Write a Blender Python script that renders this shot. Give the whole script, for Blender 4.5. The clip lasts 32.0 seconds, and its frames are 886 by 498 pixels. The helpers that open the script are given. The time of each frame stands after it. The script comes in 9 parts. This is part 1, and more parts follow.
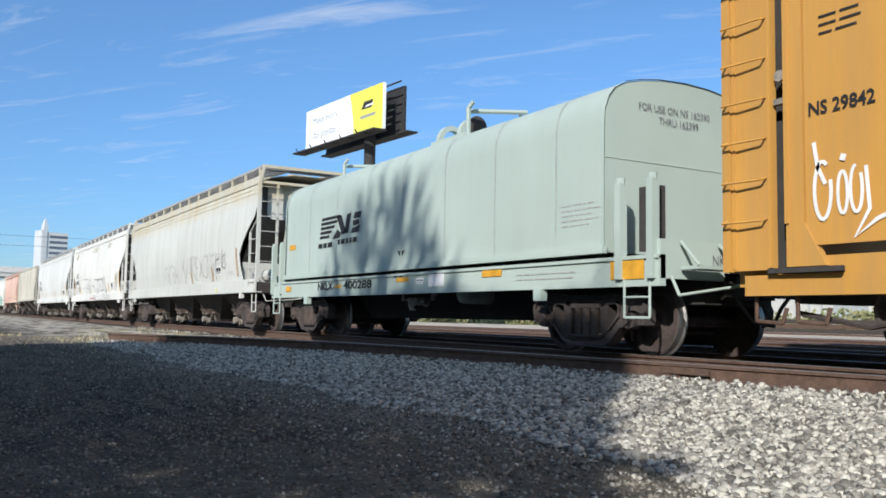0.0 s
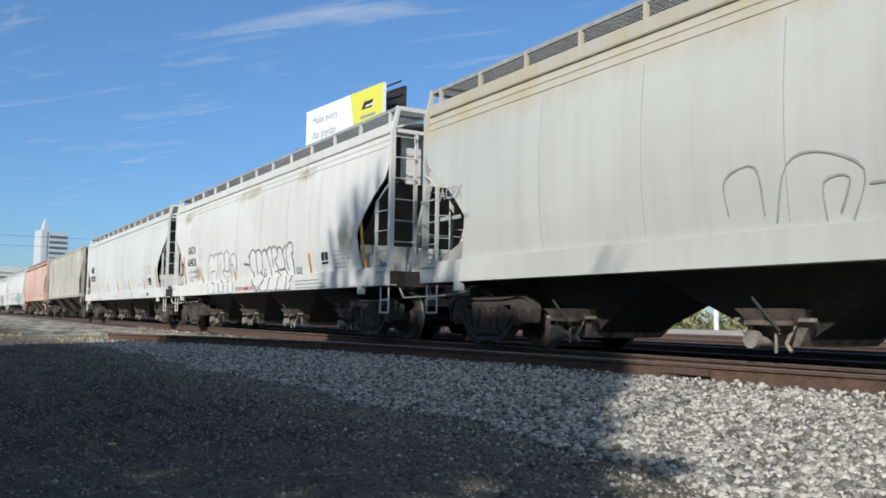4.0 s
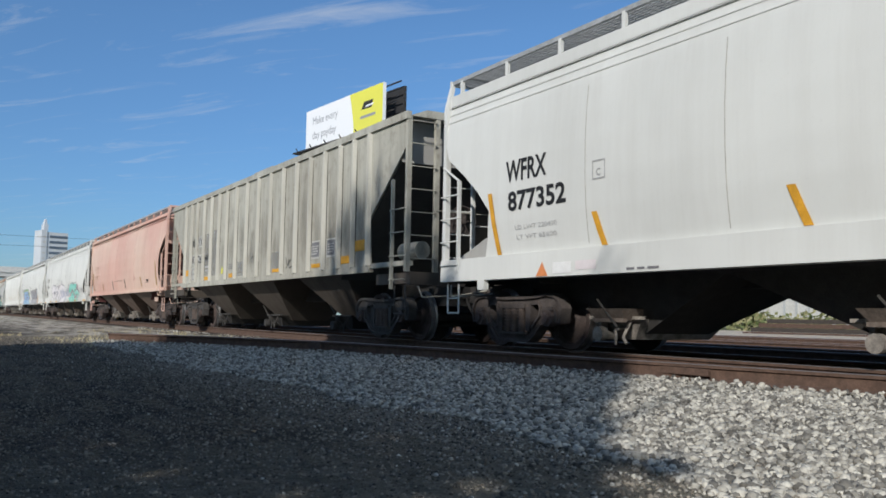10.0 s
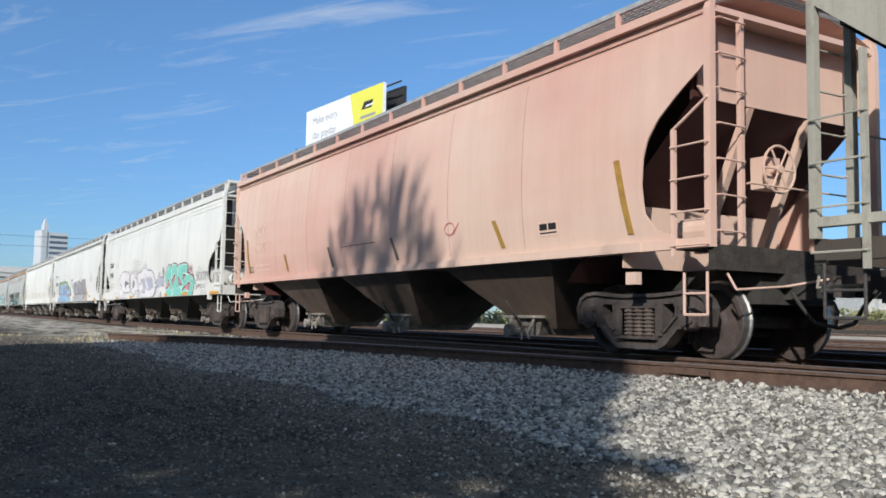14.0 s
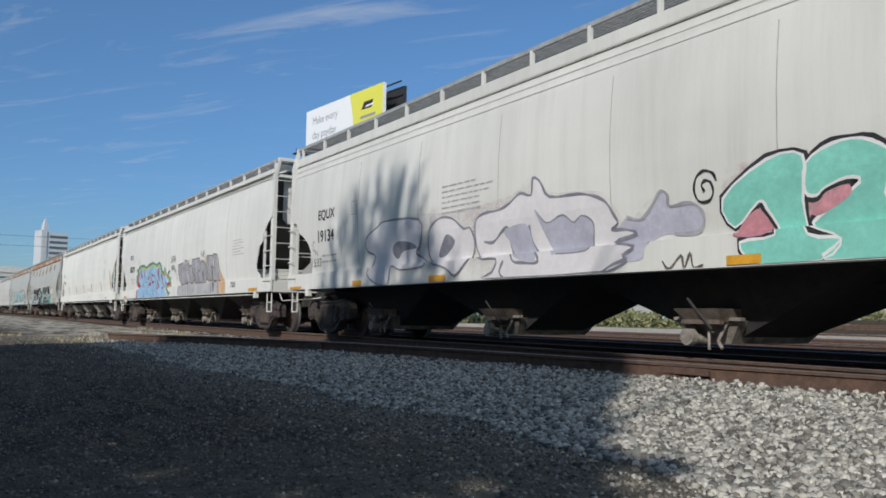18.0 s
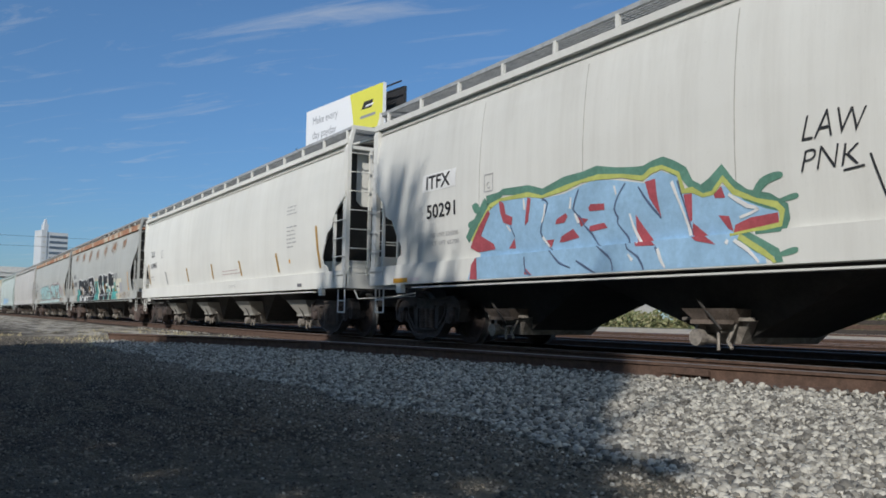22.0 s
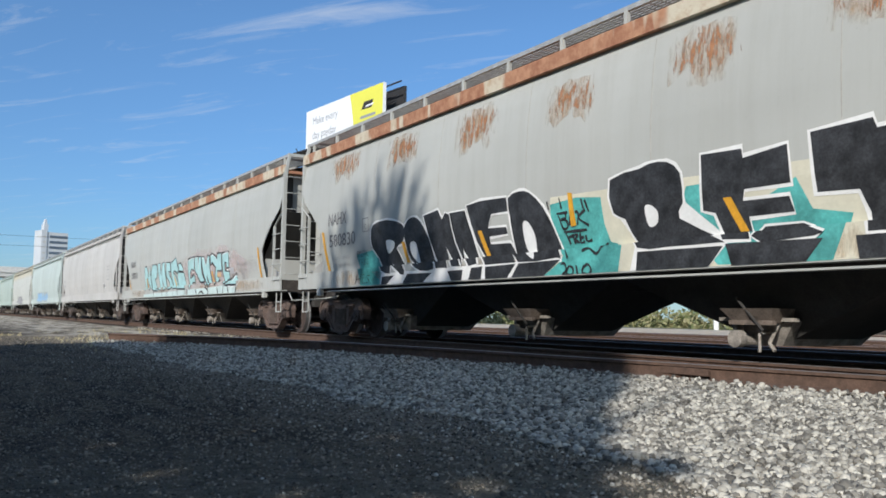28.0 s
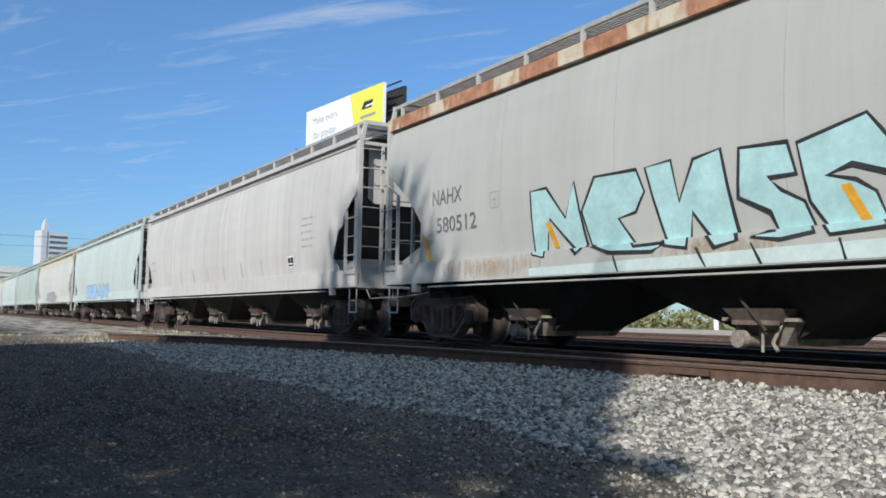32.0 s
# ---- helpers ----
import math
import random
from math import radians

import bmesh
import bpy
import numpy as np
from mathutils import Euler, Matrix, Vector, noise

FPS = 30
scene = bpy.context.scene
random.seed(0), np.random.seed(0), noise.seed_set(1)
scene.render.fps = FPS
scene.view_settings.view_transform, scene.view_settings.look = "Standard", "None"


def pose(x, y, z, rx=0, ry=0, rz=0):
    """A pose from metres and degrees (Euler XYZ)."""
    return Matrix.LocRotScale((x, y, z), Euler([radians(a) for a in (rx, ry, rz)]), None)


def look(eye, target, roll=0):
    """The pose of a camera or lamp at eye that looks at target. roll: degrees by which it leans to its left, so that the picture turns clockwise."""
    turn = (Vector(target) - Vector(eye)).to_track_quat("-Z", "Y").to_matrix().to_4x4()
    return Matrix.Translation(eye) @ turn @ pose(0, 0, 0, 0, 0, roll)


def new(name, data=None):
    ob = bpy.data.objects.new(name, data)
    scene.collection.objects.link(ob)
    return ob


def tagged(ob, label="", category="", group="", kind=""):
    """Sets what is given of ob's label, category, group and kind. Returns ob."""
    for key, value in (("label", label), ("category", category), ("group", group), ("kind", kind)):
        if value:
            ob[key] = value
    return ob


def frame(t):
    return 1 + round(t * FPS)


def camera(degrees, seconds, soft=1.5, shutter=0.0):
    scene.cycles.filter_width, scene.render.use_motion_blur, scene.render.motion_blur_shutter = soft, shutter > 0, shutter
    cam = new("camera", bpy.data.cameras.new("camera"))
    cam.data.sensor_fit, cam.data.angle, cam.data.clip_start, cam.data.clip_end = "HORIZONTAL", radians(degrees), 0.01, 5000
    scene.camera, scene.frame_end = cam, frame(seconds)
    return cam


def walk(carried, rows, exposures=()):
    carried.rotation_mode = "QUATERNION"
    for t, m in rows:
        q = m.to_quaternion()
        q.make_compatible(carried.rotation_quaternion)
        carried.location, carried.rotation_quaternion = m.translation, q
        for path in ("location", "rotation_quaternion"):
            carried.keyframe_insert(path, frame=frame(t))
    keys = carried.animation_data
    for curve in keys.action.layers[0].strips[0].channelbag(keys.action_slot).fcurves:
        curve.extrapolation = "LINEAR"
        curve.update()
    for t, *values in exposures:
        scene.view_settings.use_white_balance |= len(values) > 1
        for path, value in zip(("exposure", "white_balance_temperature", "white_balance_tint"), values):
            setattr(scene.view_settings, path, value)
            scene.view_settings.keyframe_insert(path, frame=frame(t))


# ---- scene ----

import functools
import itertools
import mathutils.geometry

# ---------------------------------------------------------------- camera
cam = camera(54.43, 32.0, soft=1.7)
EYE = (0.0, 0.0, 0.44)
AIM = (-0.8588, 0.5059, 0.0795)
STAND = look(EYE, (EYE[0] + AIM[0], EYE[1] + AIM[1], EYE[2] + AIM[2]), 0.977)
walk(cam, [(0.0, STAND), (32.0, STAND)], exposures=[(0.0, 0.27), (1.0, 0.22), (2.5, 0.13), (4.0, 0.0), (6.0, -0.17), (9.0, -0.22), (10.5, -0.14), (12.0, 0.11), (13.0, 0.2), (14.0, 0.06), (16.5, -0.16), (18.0, -0.35), (22.0, -0.40), (25.0, -0.42), (26.5, -0.2), (28.0, 0.04), (32.0, 0.08)])

TRACK = 8.85          # centre line of the train's track; the rail heads lie at z = 0
SPEED = 6.5          # metres a second

# ---------------------------------------------------------------- light
SUN_EL, SUN_AZ = radians(27), radians(38)      # azimuth from behind the camera towards +x
SUN_DIR = Vector((math.sin(SUN_AZ) * math.cos(SUN_EL), -math.cos(SUN_AZ) * math.cos(SUN_EL), math.sin(SUN_EL)))


def build_light():
    world = bpy.data.worlds.new("sky")
    scene.world = world
    world.use_nodes = True
    nt = world.node_tree
    nt.nodes.clear()

    def node(kind):
        return nt.nodes.new("ShaderNode" + kind)

    def calc(op, a, b=0.0):
        m = node("Math")
        m.operation = op
        for sock, val in ((m.inputs[0], a), (m.inputs[1], b)):
            if hasattr(val, "is_linked"):
                nt.links.new(val, sock)
            else:
                sock.default_value = val
        return m.outputs[0]

    out, bg, sky = node("OutputWorld"), node("Background"), node("TexSky")
    sky.sky_type, sky.sun_disc = "NISHITA", False
    sky.sun_elevation = SUN_EL
    sky.sun_rotation = math.atan2(SUN_DIR.x, SUN_DIR.y)
    sky.air_density, sky.dust_density, sky.ozone_density = 1.0, 0.3, 4.5
    # thin high cirrus: the sky seen on a plane far overhead
    tex, sep = node("TexCoord"), node("SeparateXYZ")
    nt.links.new(tex.outputs["Generated"], sep.inputs[0])
    up = calc("ADD", calc("MAXIMUM", sep.outputs[2], 0.0), 0.06)
    u, w = calc("DIVIDE", sep.outputs[0], up), calc("DIVIDE", sep.outputs[1], up)
    com = node("CombineXYZ")
    along = calc("ADD", calc("MULTIPLY", u, 0.77), calc("MULTIPLY", w, 0.64))
    across = calc("ADD", calc("MULTIPLY", u, -0.64), calc("MULTIPLY", w, 0.77))
    nt.links.new(calc("MULTIPLY", along, 1.1), com.inputs[0])
    nt.links.new(calc("MULTIPLY", across, 4.5), com.inputs[1])
    cloud = node("TexNoise")
    cloud.inputs["Scale"].default_value, cloud.inputs["Detail"].default_value, cloud.inputs["Roughness"].default_value = 1.6, 9, 0.66
    cloud.inputs["Distortion"].default_value = 0.7
    nt.links.new(com.outputs[0], cloud.inputs["Vector"])
    # one long streak, and faint veils elsewhere
    off = calc("DIVIDE", calc("SUBTRACT", across, 2.13), 0.085)
    streak = calc("POWER", 2.718, calc("MULTIPLY", calc("MULTIPLY", off, off), -1.0))
    run = calc("DIVIDE", calc("ADD", along, 1.05), 0.55)
    streak = calc("MULTIPLY", streak, calc("POWER", 2.718, calc("MULTIPLY", calc("MULTIPLY", run, run), -1.0)))
    veil = calc("ADD", calc("MULTIPLY", streak, 0.17), cloud.outputs["Fac"])
    cover = node("MapRange")
    cover.inputs["From Min"].default_value, cover.inputs["From Max"].default_value = 0.56, 1.05
    cover.inputs["To Max"].default_value = 0.75
    nt.links.new(veil, cover.inputs["Value"])
    tint = node("MixRGB")
    tint.blend_type = "MULTIPLY"
    tint.inputs[0].default_value = 1.0
    nt.links.new(sky.outputs[0], tint.inputs[1])
    low = node("MixRGB")
    rise = node("MapRange")
    rise.inputs["From Max"].default_value = 0.32
    nt.links.new(sep.outputs[2], rise.inputs["Value"])
    nt.links.new(rise.outputs[0], low.inputs[0])
    low.inputs[1].default_value, low.inputs[2].default_value = (0.55, 0.74, 0.97, 1), (0.84, 1.05, 1.19, 1)
    # the sky is deepest blue away from the sun and whiter round it
    dot = node("VectorMath")
    dot.operation = "DOT_PRODUCT"
    nt.links.new(tex.outputs["Generated"], dot.inputs[0])
    dot.inputs[1].default_value = SUN_DIR
    side = node("MapRange")
    side.inputs["From Min"].default_value, side.inputs["From Max"].default_value = -0.45, 0.5
    nt.links.new(dot.outputs["Value"], side.inputs["Value"])
    warm = node("MixRGB")
    nt.links.new(side.outputs[0], warm.inputs[0])
    nt.links.new(low.outputs[0], warm.inputs[1])
    warm.inputs[2].default_value = (1.70, 1.57, 1.38, 1)
    nt.links.new(warm.outputs[0], tint.inputs[2])
    mix = node("MixRGB")
    nt.links.new(cover.outputs[0], mix.inputs[0])
    nt.links.new(tint.outputs[0], mix.inputs[1])
    mix.inputs[2].default_value = (6.5, 6.8, 7.2, 1)
    bg.inputs["Strength"].default_value = 0.11
    nt.links.new(mix.outputs[0], bg.inputs["Color"])
    nt.links.new(bg.outputs[0], out.inputs["Surface"])
    sun = new("sun", bpy.data.lights.new("sun", "SUN"))
    sun.data.energy, sun.data.angle, sun.data.color = 4.15, radians(0.8), (1.0, 0.955, 0.895)
    sun.matrix_world = look(SUN_DIR * 50, (0, 0, 0))


build_light()


# ---------------------------------------------------------------- materials
class Nodes:
    """A short hand for node materials."""

    def __init__(self, name):
        self.mat = bpy.data.materials.new(name)
        self.mat.use_nodes = True
        self.nt = self.mat.node_tree
        self.bsdf = self.nt.nodes["Principled BSDF"]
        self.tex = self.nt.nodes.new("ShaderNodeTexCoord")

    def node(self, kind, **props):
        n = self.nt.nodes.new("ShaderNode" + kind)
        for k, val in props.items():
            if k == "blend":
                n.blend_type = val
            elif k == "op":
                n.operation = val
        return n

    def link(self, a, b):
        self.nt.links.new(a, b)

    def coords(self, scale=(1, 1, 1), space="Object", jitter=False):
        m = self.node("Mapping")
        m.inputs["Scale"].default_value = scale
        self.link(self.tex.outputs[space], m.inputs["Vector"])
        if jitter:
            info = self.node("ObjectInfo")
            mul = self.node("VectorMath", op="SCALE")
            mul.inputs[0].default_value = (37, 11, 23)
            self.link(info.outputs["Random"], mul.inputs["Scale"])
            self.link(mul.outputs[0], m.inputs["Location"])
        return m.outputs[0]

    def noise(self, scale, detail=5, rough=0.6, stretch=(1, 1, 1), space="Object", jitter=False, lo=0.35, hi=0.65):
        n = self.node("TexNoise")
        n.inputs["Scale"].default_value = scale
        n.inputs["Detail"].default_value = detail
        n.inputs["Roughness"].default_value = rough
        self.link(self.coords(stretch, space, jitter), n.inputs["Vector"])
        r = self.node("MapRange")
        r.inputs["From Min"].default_value, r.inputs["From Max"].default_value = lo, hi
        self.link(n.outputs["Fac"], r.inputs["Value"])
        return r.outputs[0]

    def mix(self, fac, a, b, blend="MIX"):
        m = self.nt.nodes.new("ShaderNodeMixRGB")
        m.blend_type = blend
        for sock, val in ((m.inputs[0], fac), (m.inputs[1], a), (m.inputs[2], b)):
            if hasattr(val, "is_linked"):
                self.link(val, sock)
            elif isinstance(val, (int, float)):
                sock.default_value = val
            else:
                sock.default_value = (*val, 1)
        return m.outputs[0]

    def math(self, op, a, b=0.5):
        m = self.node("Math", op=op)
        for sock, val in ((m.inputs[0], a), (m.inputs[1], b)):
            if hasattr(val, "is_linked"):
                self.link(val, sock)
            else:
                sock.default_value = val
        return m.outputs[0]

    def color(self, c):
        if hasattr(c, "is_linked"):
            self.link(c, self.bsdf.inputs["Base Color"])
        else:
            self.bsdf.inputs["Base Color"].default_value = (*c, 1)

    def rough(self, r, metal=0.0):
        if hasattr(r, "is_linked"):
            self.link(r, self.bsdf.inputs["Roughness"])
        else:
            self.bsdf.inputs["Roughness"].default_value = r
        self.bsdf.inputs["Metallic"].default_value = metal

    def bump(self, height, strength=0.3, dist=0.01):
        b = self.node("Bump")
        b.inputs["Strength"].default_value = strength
        b.inputs["Distance"].default_value = dist
        self.link(height, b.inputs["Height"])
        self.link(b.outputs[0], self.bsdf.inputs["Normal"])


@functools.lru_cache(None)
def haze(name, base, lo=0.48, hi=0.66, scale=3.0, most=0.9, stretch=(1.3, 1, .55), edge=.22):
    """A thin broken stain: rust bloom, dried dust or overspray that lets the paint show between."""
    n = Nodes(name)
    n.color(n.mix(n.noise(9, 5, .7), tone(base, .7), tone(base, 1.2)))
    n.rough(.9)
    # thins out towards its own edge
    sep = n.node("SeparateXYZ")
    n.link(n.tex.outputs["Generated"], sep.inputs[0])
    fall = 0.0
    for axis in (0, 2):
        d = n.math("SUBTRACT", sep.outputs[axis], .5)
        fall = n.math("ADD", n.math("MULTIPLY", n.math("MULTIPLY", d, d), 4.0), fall)
    grain = n.noise(scale, 8, .72, stretch=stretch, jitter=True, lo=0, hi=1)
    r = n.node("MapRange")
    r.inputs["From Min"].default_value, r.inputs["From Max"].default_value = lo, hi
    n.link(n.math("ADD", grain, n.math("MULTIPLY", n.math("SUBTRACT", fall, .45), -edge)), r.inputs["Value"])
    n.link(n.math("MULTIPLY", r.outputs[0], most), n.bsdf.inputs["Alpha"])
    return n.mat


def tone(c, k):
    return tuple(min(1.0, v * k) for v in c)


@functools.lru_cache(None)
def paint(name, base, dirt=(0.20, 0.17, 0.13), grime=0.35, rust=0.0, rough=0.5, stain=None, fade=None, blotch=None):
    """Weathered car paint: broad fading, rain streaks, soot, and rust where wanted."""
    n = Nodes(name)
    broad = n.noise(0.35, 3, 0.5, jitter=True)
    c = n.mix(broad, tone(base, 0.93), tone(base, 1.05))
    n.bsdf.inputs["Diffuse Roughness"].default_value = 0.25
    n.bsdf.inputs["Specular IOR Level"].default_value = 0.22
    if fade:
        c = n.mix(n.noise(.22, 4, .55, stretch=(1, 1, 1.3), lo=.38, hi=.60), c, fade)
    if blotch:
        c = n.mix(n.math("MULTIPLY", n.noise(3.2, 7, .75, stretch=(1, 1, .6), jitter=True, lo=.50, hi=.66), .75), c, blotch)
    streak = n.noise(2.0, 8, 0.72, stretch=(1.6, 1, 0.10), jitter=True, lo=0.44, hi=0.86)
    c = n.mix(n.math("MULTIPLY", streak, grime), c, dirt)
    speck = n.noise(22, 4, 0.7, jitter=True, lo=0.60, hi=0.85)
    c = n.mix(n.math("MULTIPLY", speck, grime * 0.7), c, tone(dirt, 0.6))
    if stain:
        z0, z1, tint, much = stain
        sep = n.node("SeparateXYZ")
        n.link(n.tex.outputs["Object"], sep.inputs[0])
        r = n.node("MapRange")
        r.inputs["From Min"].default_value, r.inputs["From Max"].default_value = z0, z1
        n.link(n.math("ADD", sep.outputs[2], n.math("MULTIPLY", n.noise(1.3, 6, .7, stretch=(1, 1, .3), lo=.2, hi=.8), .35)), r.inputs["Value"])
        c = n.mix(n.math("MULTIPLY", n.math("MULTIPLY", r.outputs[0], n.noise(1.8, 6, .7, stretch=(1, 1, .4), lo=.25, hi=.7)), much), c, tint)
    if rust > 0:
        patch = n.noise(1.1, 8, 0.72, stretch=(1, 1, 0.55), jitter=True, lo=0.60 - 0.16 * rust, hi=0.70 - 0.12 * rust)
        fine = n.noise(9, 6, 0.7, lo=0.3, hi=0.6)
        c = n.mix(n.math("MULTIPLY", patch, fine), c, (0.33, 0.13, 0.05))
    n.color(c)
    n.rough(n.mix(streak, (rough,) * 3, (min(1, rough + 0.25),) * 3))
    n.bump(n.noise(2.0, 3, 0.5), 0.12, 0.02)
    return n.mat


def rusted_edge():
    """A roof edge where the pale paint has come off in lengths down to rust."""
    n = Nodes("rusted_roof_edge")
    bare = n.noise(1.0, 3, .6, stretch=(1.1, .1, .25), jitter=True, lo=.47, hi=.50)
    rust = n.mix(n.noise(6, 6, .7), (0.30, 0.125, 0.07), (0.50, 0.27, 0.16))
    pale = n.mix(n.noise(5, 6, .7, lo=.45, hi=.75), (0.60, 0.54, 0.42), (0.42, 0.27, 0.16))
    n.color(n.mix(bare, pale, rust))
    n.rough(.85)
    n.bump(n.noise(14, 5, .7), .25, .01)
    return n.mat


@functools.lru_cache(None)
def plain(name, base, rough=0.6, metal=0.0, vary=0.18, scale=6.0, bump=0.15):
    n = Nodes(name)
    a = n.noise(scale, 5, 0.65, jitter=True)
    b = n.noise(scale * 7, 4, 0.7)
    c = n.mix(a, tone(base, 1 - vary), tone(base, 1 + vary))
    c = n.mix(n.math("MULTIPLY", b, 0.35), c, tone(base, 1 - 2 * vary))
    n.color(c)
    n.rough(n.mix(b, (rough,) * 3, (min(1, rough + 0.2),) * 3), metal)
    n.bump(b, bump, 0.01)
    return n.mat


M_BLACK = plain("underframe_and_shade_black", (0.050, 0.047, 0.044), 0.85)
M_TRUCK = plain("cast_steel_brown", (0.078, 0.065, 0.060), 0.85, vary=0.3, scale=5)
M_WHEEL = plain("wheel_steel", (0.080, 0.060, 0.054), 0.75, vary=0.3)
M_SPRING = plain("spring_steel", (0.13, 0.10, 0.085), 0.75, vary=0.3)
M_TRUCK_RUST = plain("cast_steel_rust", (0.155, 0.112, 0.096), 0.85, vary=0.3, scale=5)
M_TREAD = plain("tread_steel", (0.42, 0.41, 0.40), 0.32, 0.9)
M_GALV = plain("galvanised_steel", (0.46, 0.47, 0.47), 0.55, 0.3)
M_RAIL = plain("rail_rust", (0.115, 0.070, 0.050), 0.85, vary=0.3, scale=8)
M_HEAD = plain("rail_head", (0.30, 0.27, 0.26), 0.45, 0.6)
M_TIE = plain("tie_timber", (0.06, 0.048, 0.04), 0.9, vary=0.3)
M_LETTER = plain("letter_black", (0.018, 0.018, 0.02), 0.6)
M_ORANGE = plain("reflector_yellow", (0.72, 0.36, 0.03), 0.5)
M_WHITE = plain("paint_white", (0.8, 0.8, 0.78), 0.5)
M_CONC = plain("concrete", (0.52, 0.51, 0.48), 0.85)


# ---------------------------------------------------------------- mesh tools
class Shape:
    """Collects faces; turned into one mesh."""

    def __init__(self):
        self.v, self.f = [], []

    def add(self, verts, faces):
        k = len(self.v)
        self.v += [tuple(p) for p in verts]
        self.f += [tuple(i + k for i in q) for q in faces]
        return self

    def box(self, x0, x1, y0, y1, z0, z1):
        p = [(x, y, z) for z in (z0, z1) for y in (y0, y1) for x in (x0, x1)]
        return self.add(p, [(0, 2, 3, 1), (4, 5, 7, 6), (0, 1, 5, 4), (1, 3, 7, 5), (3, 2, 6, 7), (2, 0, 4, 6)])

    def tube(self, a, b, r, n=8, r2=None, caps=True):
        a, b = Vector(a), Vector(b)
        w = (b - a).normalized()
        u = w.orthogonal().normalized()
        t = w.cross(u)
        r2 = r if r2 is None else r2
        ring = [(math.cos(2 * math.pi * i / n), math.sin(2 * math.pi * i / n)) for i in range(n)]
        p = [a + (u * c + t * s) * r for c, s in ring] + [b + (u * c + t * s) * r2 for c, s in ring]
        f = [(i, (i + 1) % n, n + (i + 1) % n, n + i) for i in range(n)]
        if caps:
            f += [tuple(range(n))[::-1], tuple(range(n, 2 * n))]
        return self.add(p, f)

    def path(self, pts, r, n=6):
        for a, b in zip(pts, pts[1:]):
            self.tube(a, b, r, n)
        return self

    def prism(self, poly, a, b, axis="y"):
        """A polygon in two axes, drawn out along the third from a to b."""
        put = {"y": lambda p, q: (p[0], q, p[1]), "x": lambda p, q: (q, p[0], p[1]), "z": lambda p, q: (p[0], p[1], q)}[axis]
        n = len(poly)
        p = [put(q, a) for q in poly] + [put(q, b) for q in poly]
        f = [(i, (i + 1) % n, n + (i + 1) % n, n + i) for i in range(n)]
        f += [tuple(range(n))[::-1], tuple(range(n, 2 * n))]
        return self.add(p, f)

    def hull(self, low, high):
        """Two polygons with the same count of corners, joined and capped."""
        n = len(low)
        f = [(i, (i + 1) % n, n + (i + 1) % n, n + i) for i in range(n)]
        f += [tuple(range(n))[::-1], tuple(range(n, 2 * n))]
        return self.add(list(low) + list(high), f)

    def quads(self, verts, faces):
        return self.add(verts, faces)

    def grid(self, rows):
        n = len(rows[0])
        p = [q for r in rows for q in r]
        f = [(i * n + j, i * n + j + 1, (i + 1) * n + j + 1, (i + 1) * n + j) for i in range(len(rows) - 1) for j in range(n - 1)]
        return self.add(p, f)

    def turned(self, profile, n=28, axis="y"):
        """A profile of (radius, place along the axis) turned round that axis."""
        p, f = [], []
        for r, h in profile:
            for i in range(n):
                a = 2 * math.pi * i / n
                p.append((r * math.cos(a), h, r * math.sin(a)) if axis == "y" else (r * math.cos(a), r * math.sin(a), h))
        for k in range(len(profile) - 1):
            for i in range(n):
                j = (i + 1) % n
                f.append((k * n + i, k * n + j, (k + 1) * n + j, (k + 1) * n + i))
        return self.add(p, f)

    def moved(self, m):
        self.v = [tuple(m @ Vector(p)) for p in self.v]
        return self

    def mirrored_x(self):
        self.v = [(-x, y, z) for x, y, z in self.v]
        self.f = [q[::-1] for q in self.f]
        return self

    def mesh(self, name, smooth=False, fix=True):
        me = bpy.data.meshes.new(name)
        me.from_pydata(self.v, [], self.f)
        if fix:
            bm = bmesh.new()
            bm.from_mesh(me)
            bmesh.ops.recalc_face_normals(bm, faces=bm.faces)
            bm.to_mesh(me)
            bm.free()
        me.materials.append(None)
        if smooth:
            for q in me.polygons:
                q.use_smooth = True
        return me


def part(name, shape, mat, parent=None, label="", at=None, smooth=False):
    """Links a shape or mesh as one object under its thing."""
    me = shape.mesh(name, smooth) if isinstance(shape, Shape) else shape
    ob = new(name, me)
    ob.material_slots[0].link = "OBJECT"
    ob.material_slots[0].material = mat
    ob.parent = parent
    if at is not None:
        ob.matrix_basis = at
    if label:
        tagged(ob, label)
    return ob


def holder(name, label, category, group="", at=None):
    ob = new(name)
    ob.empty_display_size = 0.2
    if at is not None:
        ob.matrix_basis = at
    return tagged(ob, label, category, group)


CACHE = {}


def cached(key, make):
    if key not in CACHE:
        CACHE[key] = make()
    return CACHE[key]


# ---------------------------------------------------------------- lettering
def words(text, offset=0.0):
    """A flat mesh of the built-in font, lower left at the origin."""
    cu = bpy.data.curves.new("words", "FONT")
    cu.body, cu.offset, cu.resolution_u = text, offset, 3
    ob = bpy.data.objects.new("words", cu)
    me = bpy.data.meshes.new_from_object(ob)
    bpy.data.objects.remove(ob)
    bpy.data.curves.remove(cu)
    return me


def flat_words(text, h, mat, parent, at, name="lettering", width=1.0):
    me = words(text)
    xs, ys = [q.co.x for q in me.vertices], [q.co.y for q in me.vertices]
    k = h / (max(ys) - min(ys))
    for q in me.vertices:
        q.co = ((q.co.x - min(xs)) * k * width, -.012, (q.co.y - min(ys)) * k)
    me.materials.clear()
    me.materials.append(None)
    return part(name, me, mat, parent, at=at)


M_SIGN_YELLOW = plain("sign_yellow", (0.72, 0.70, 0.10), 0.5, vary=.04)
GROWTH = 0.0621       # marks are set out on cars drawn this much shorter; their middles move outwards with the ends


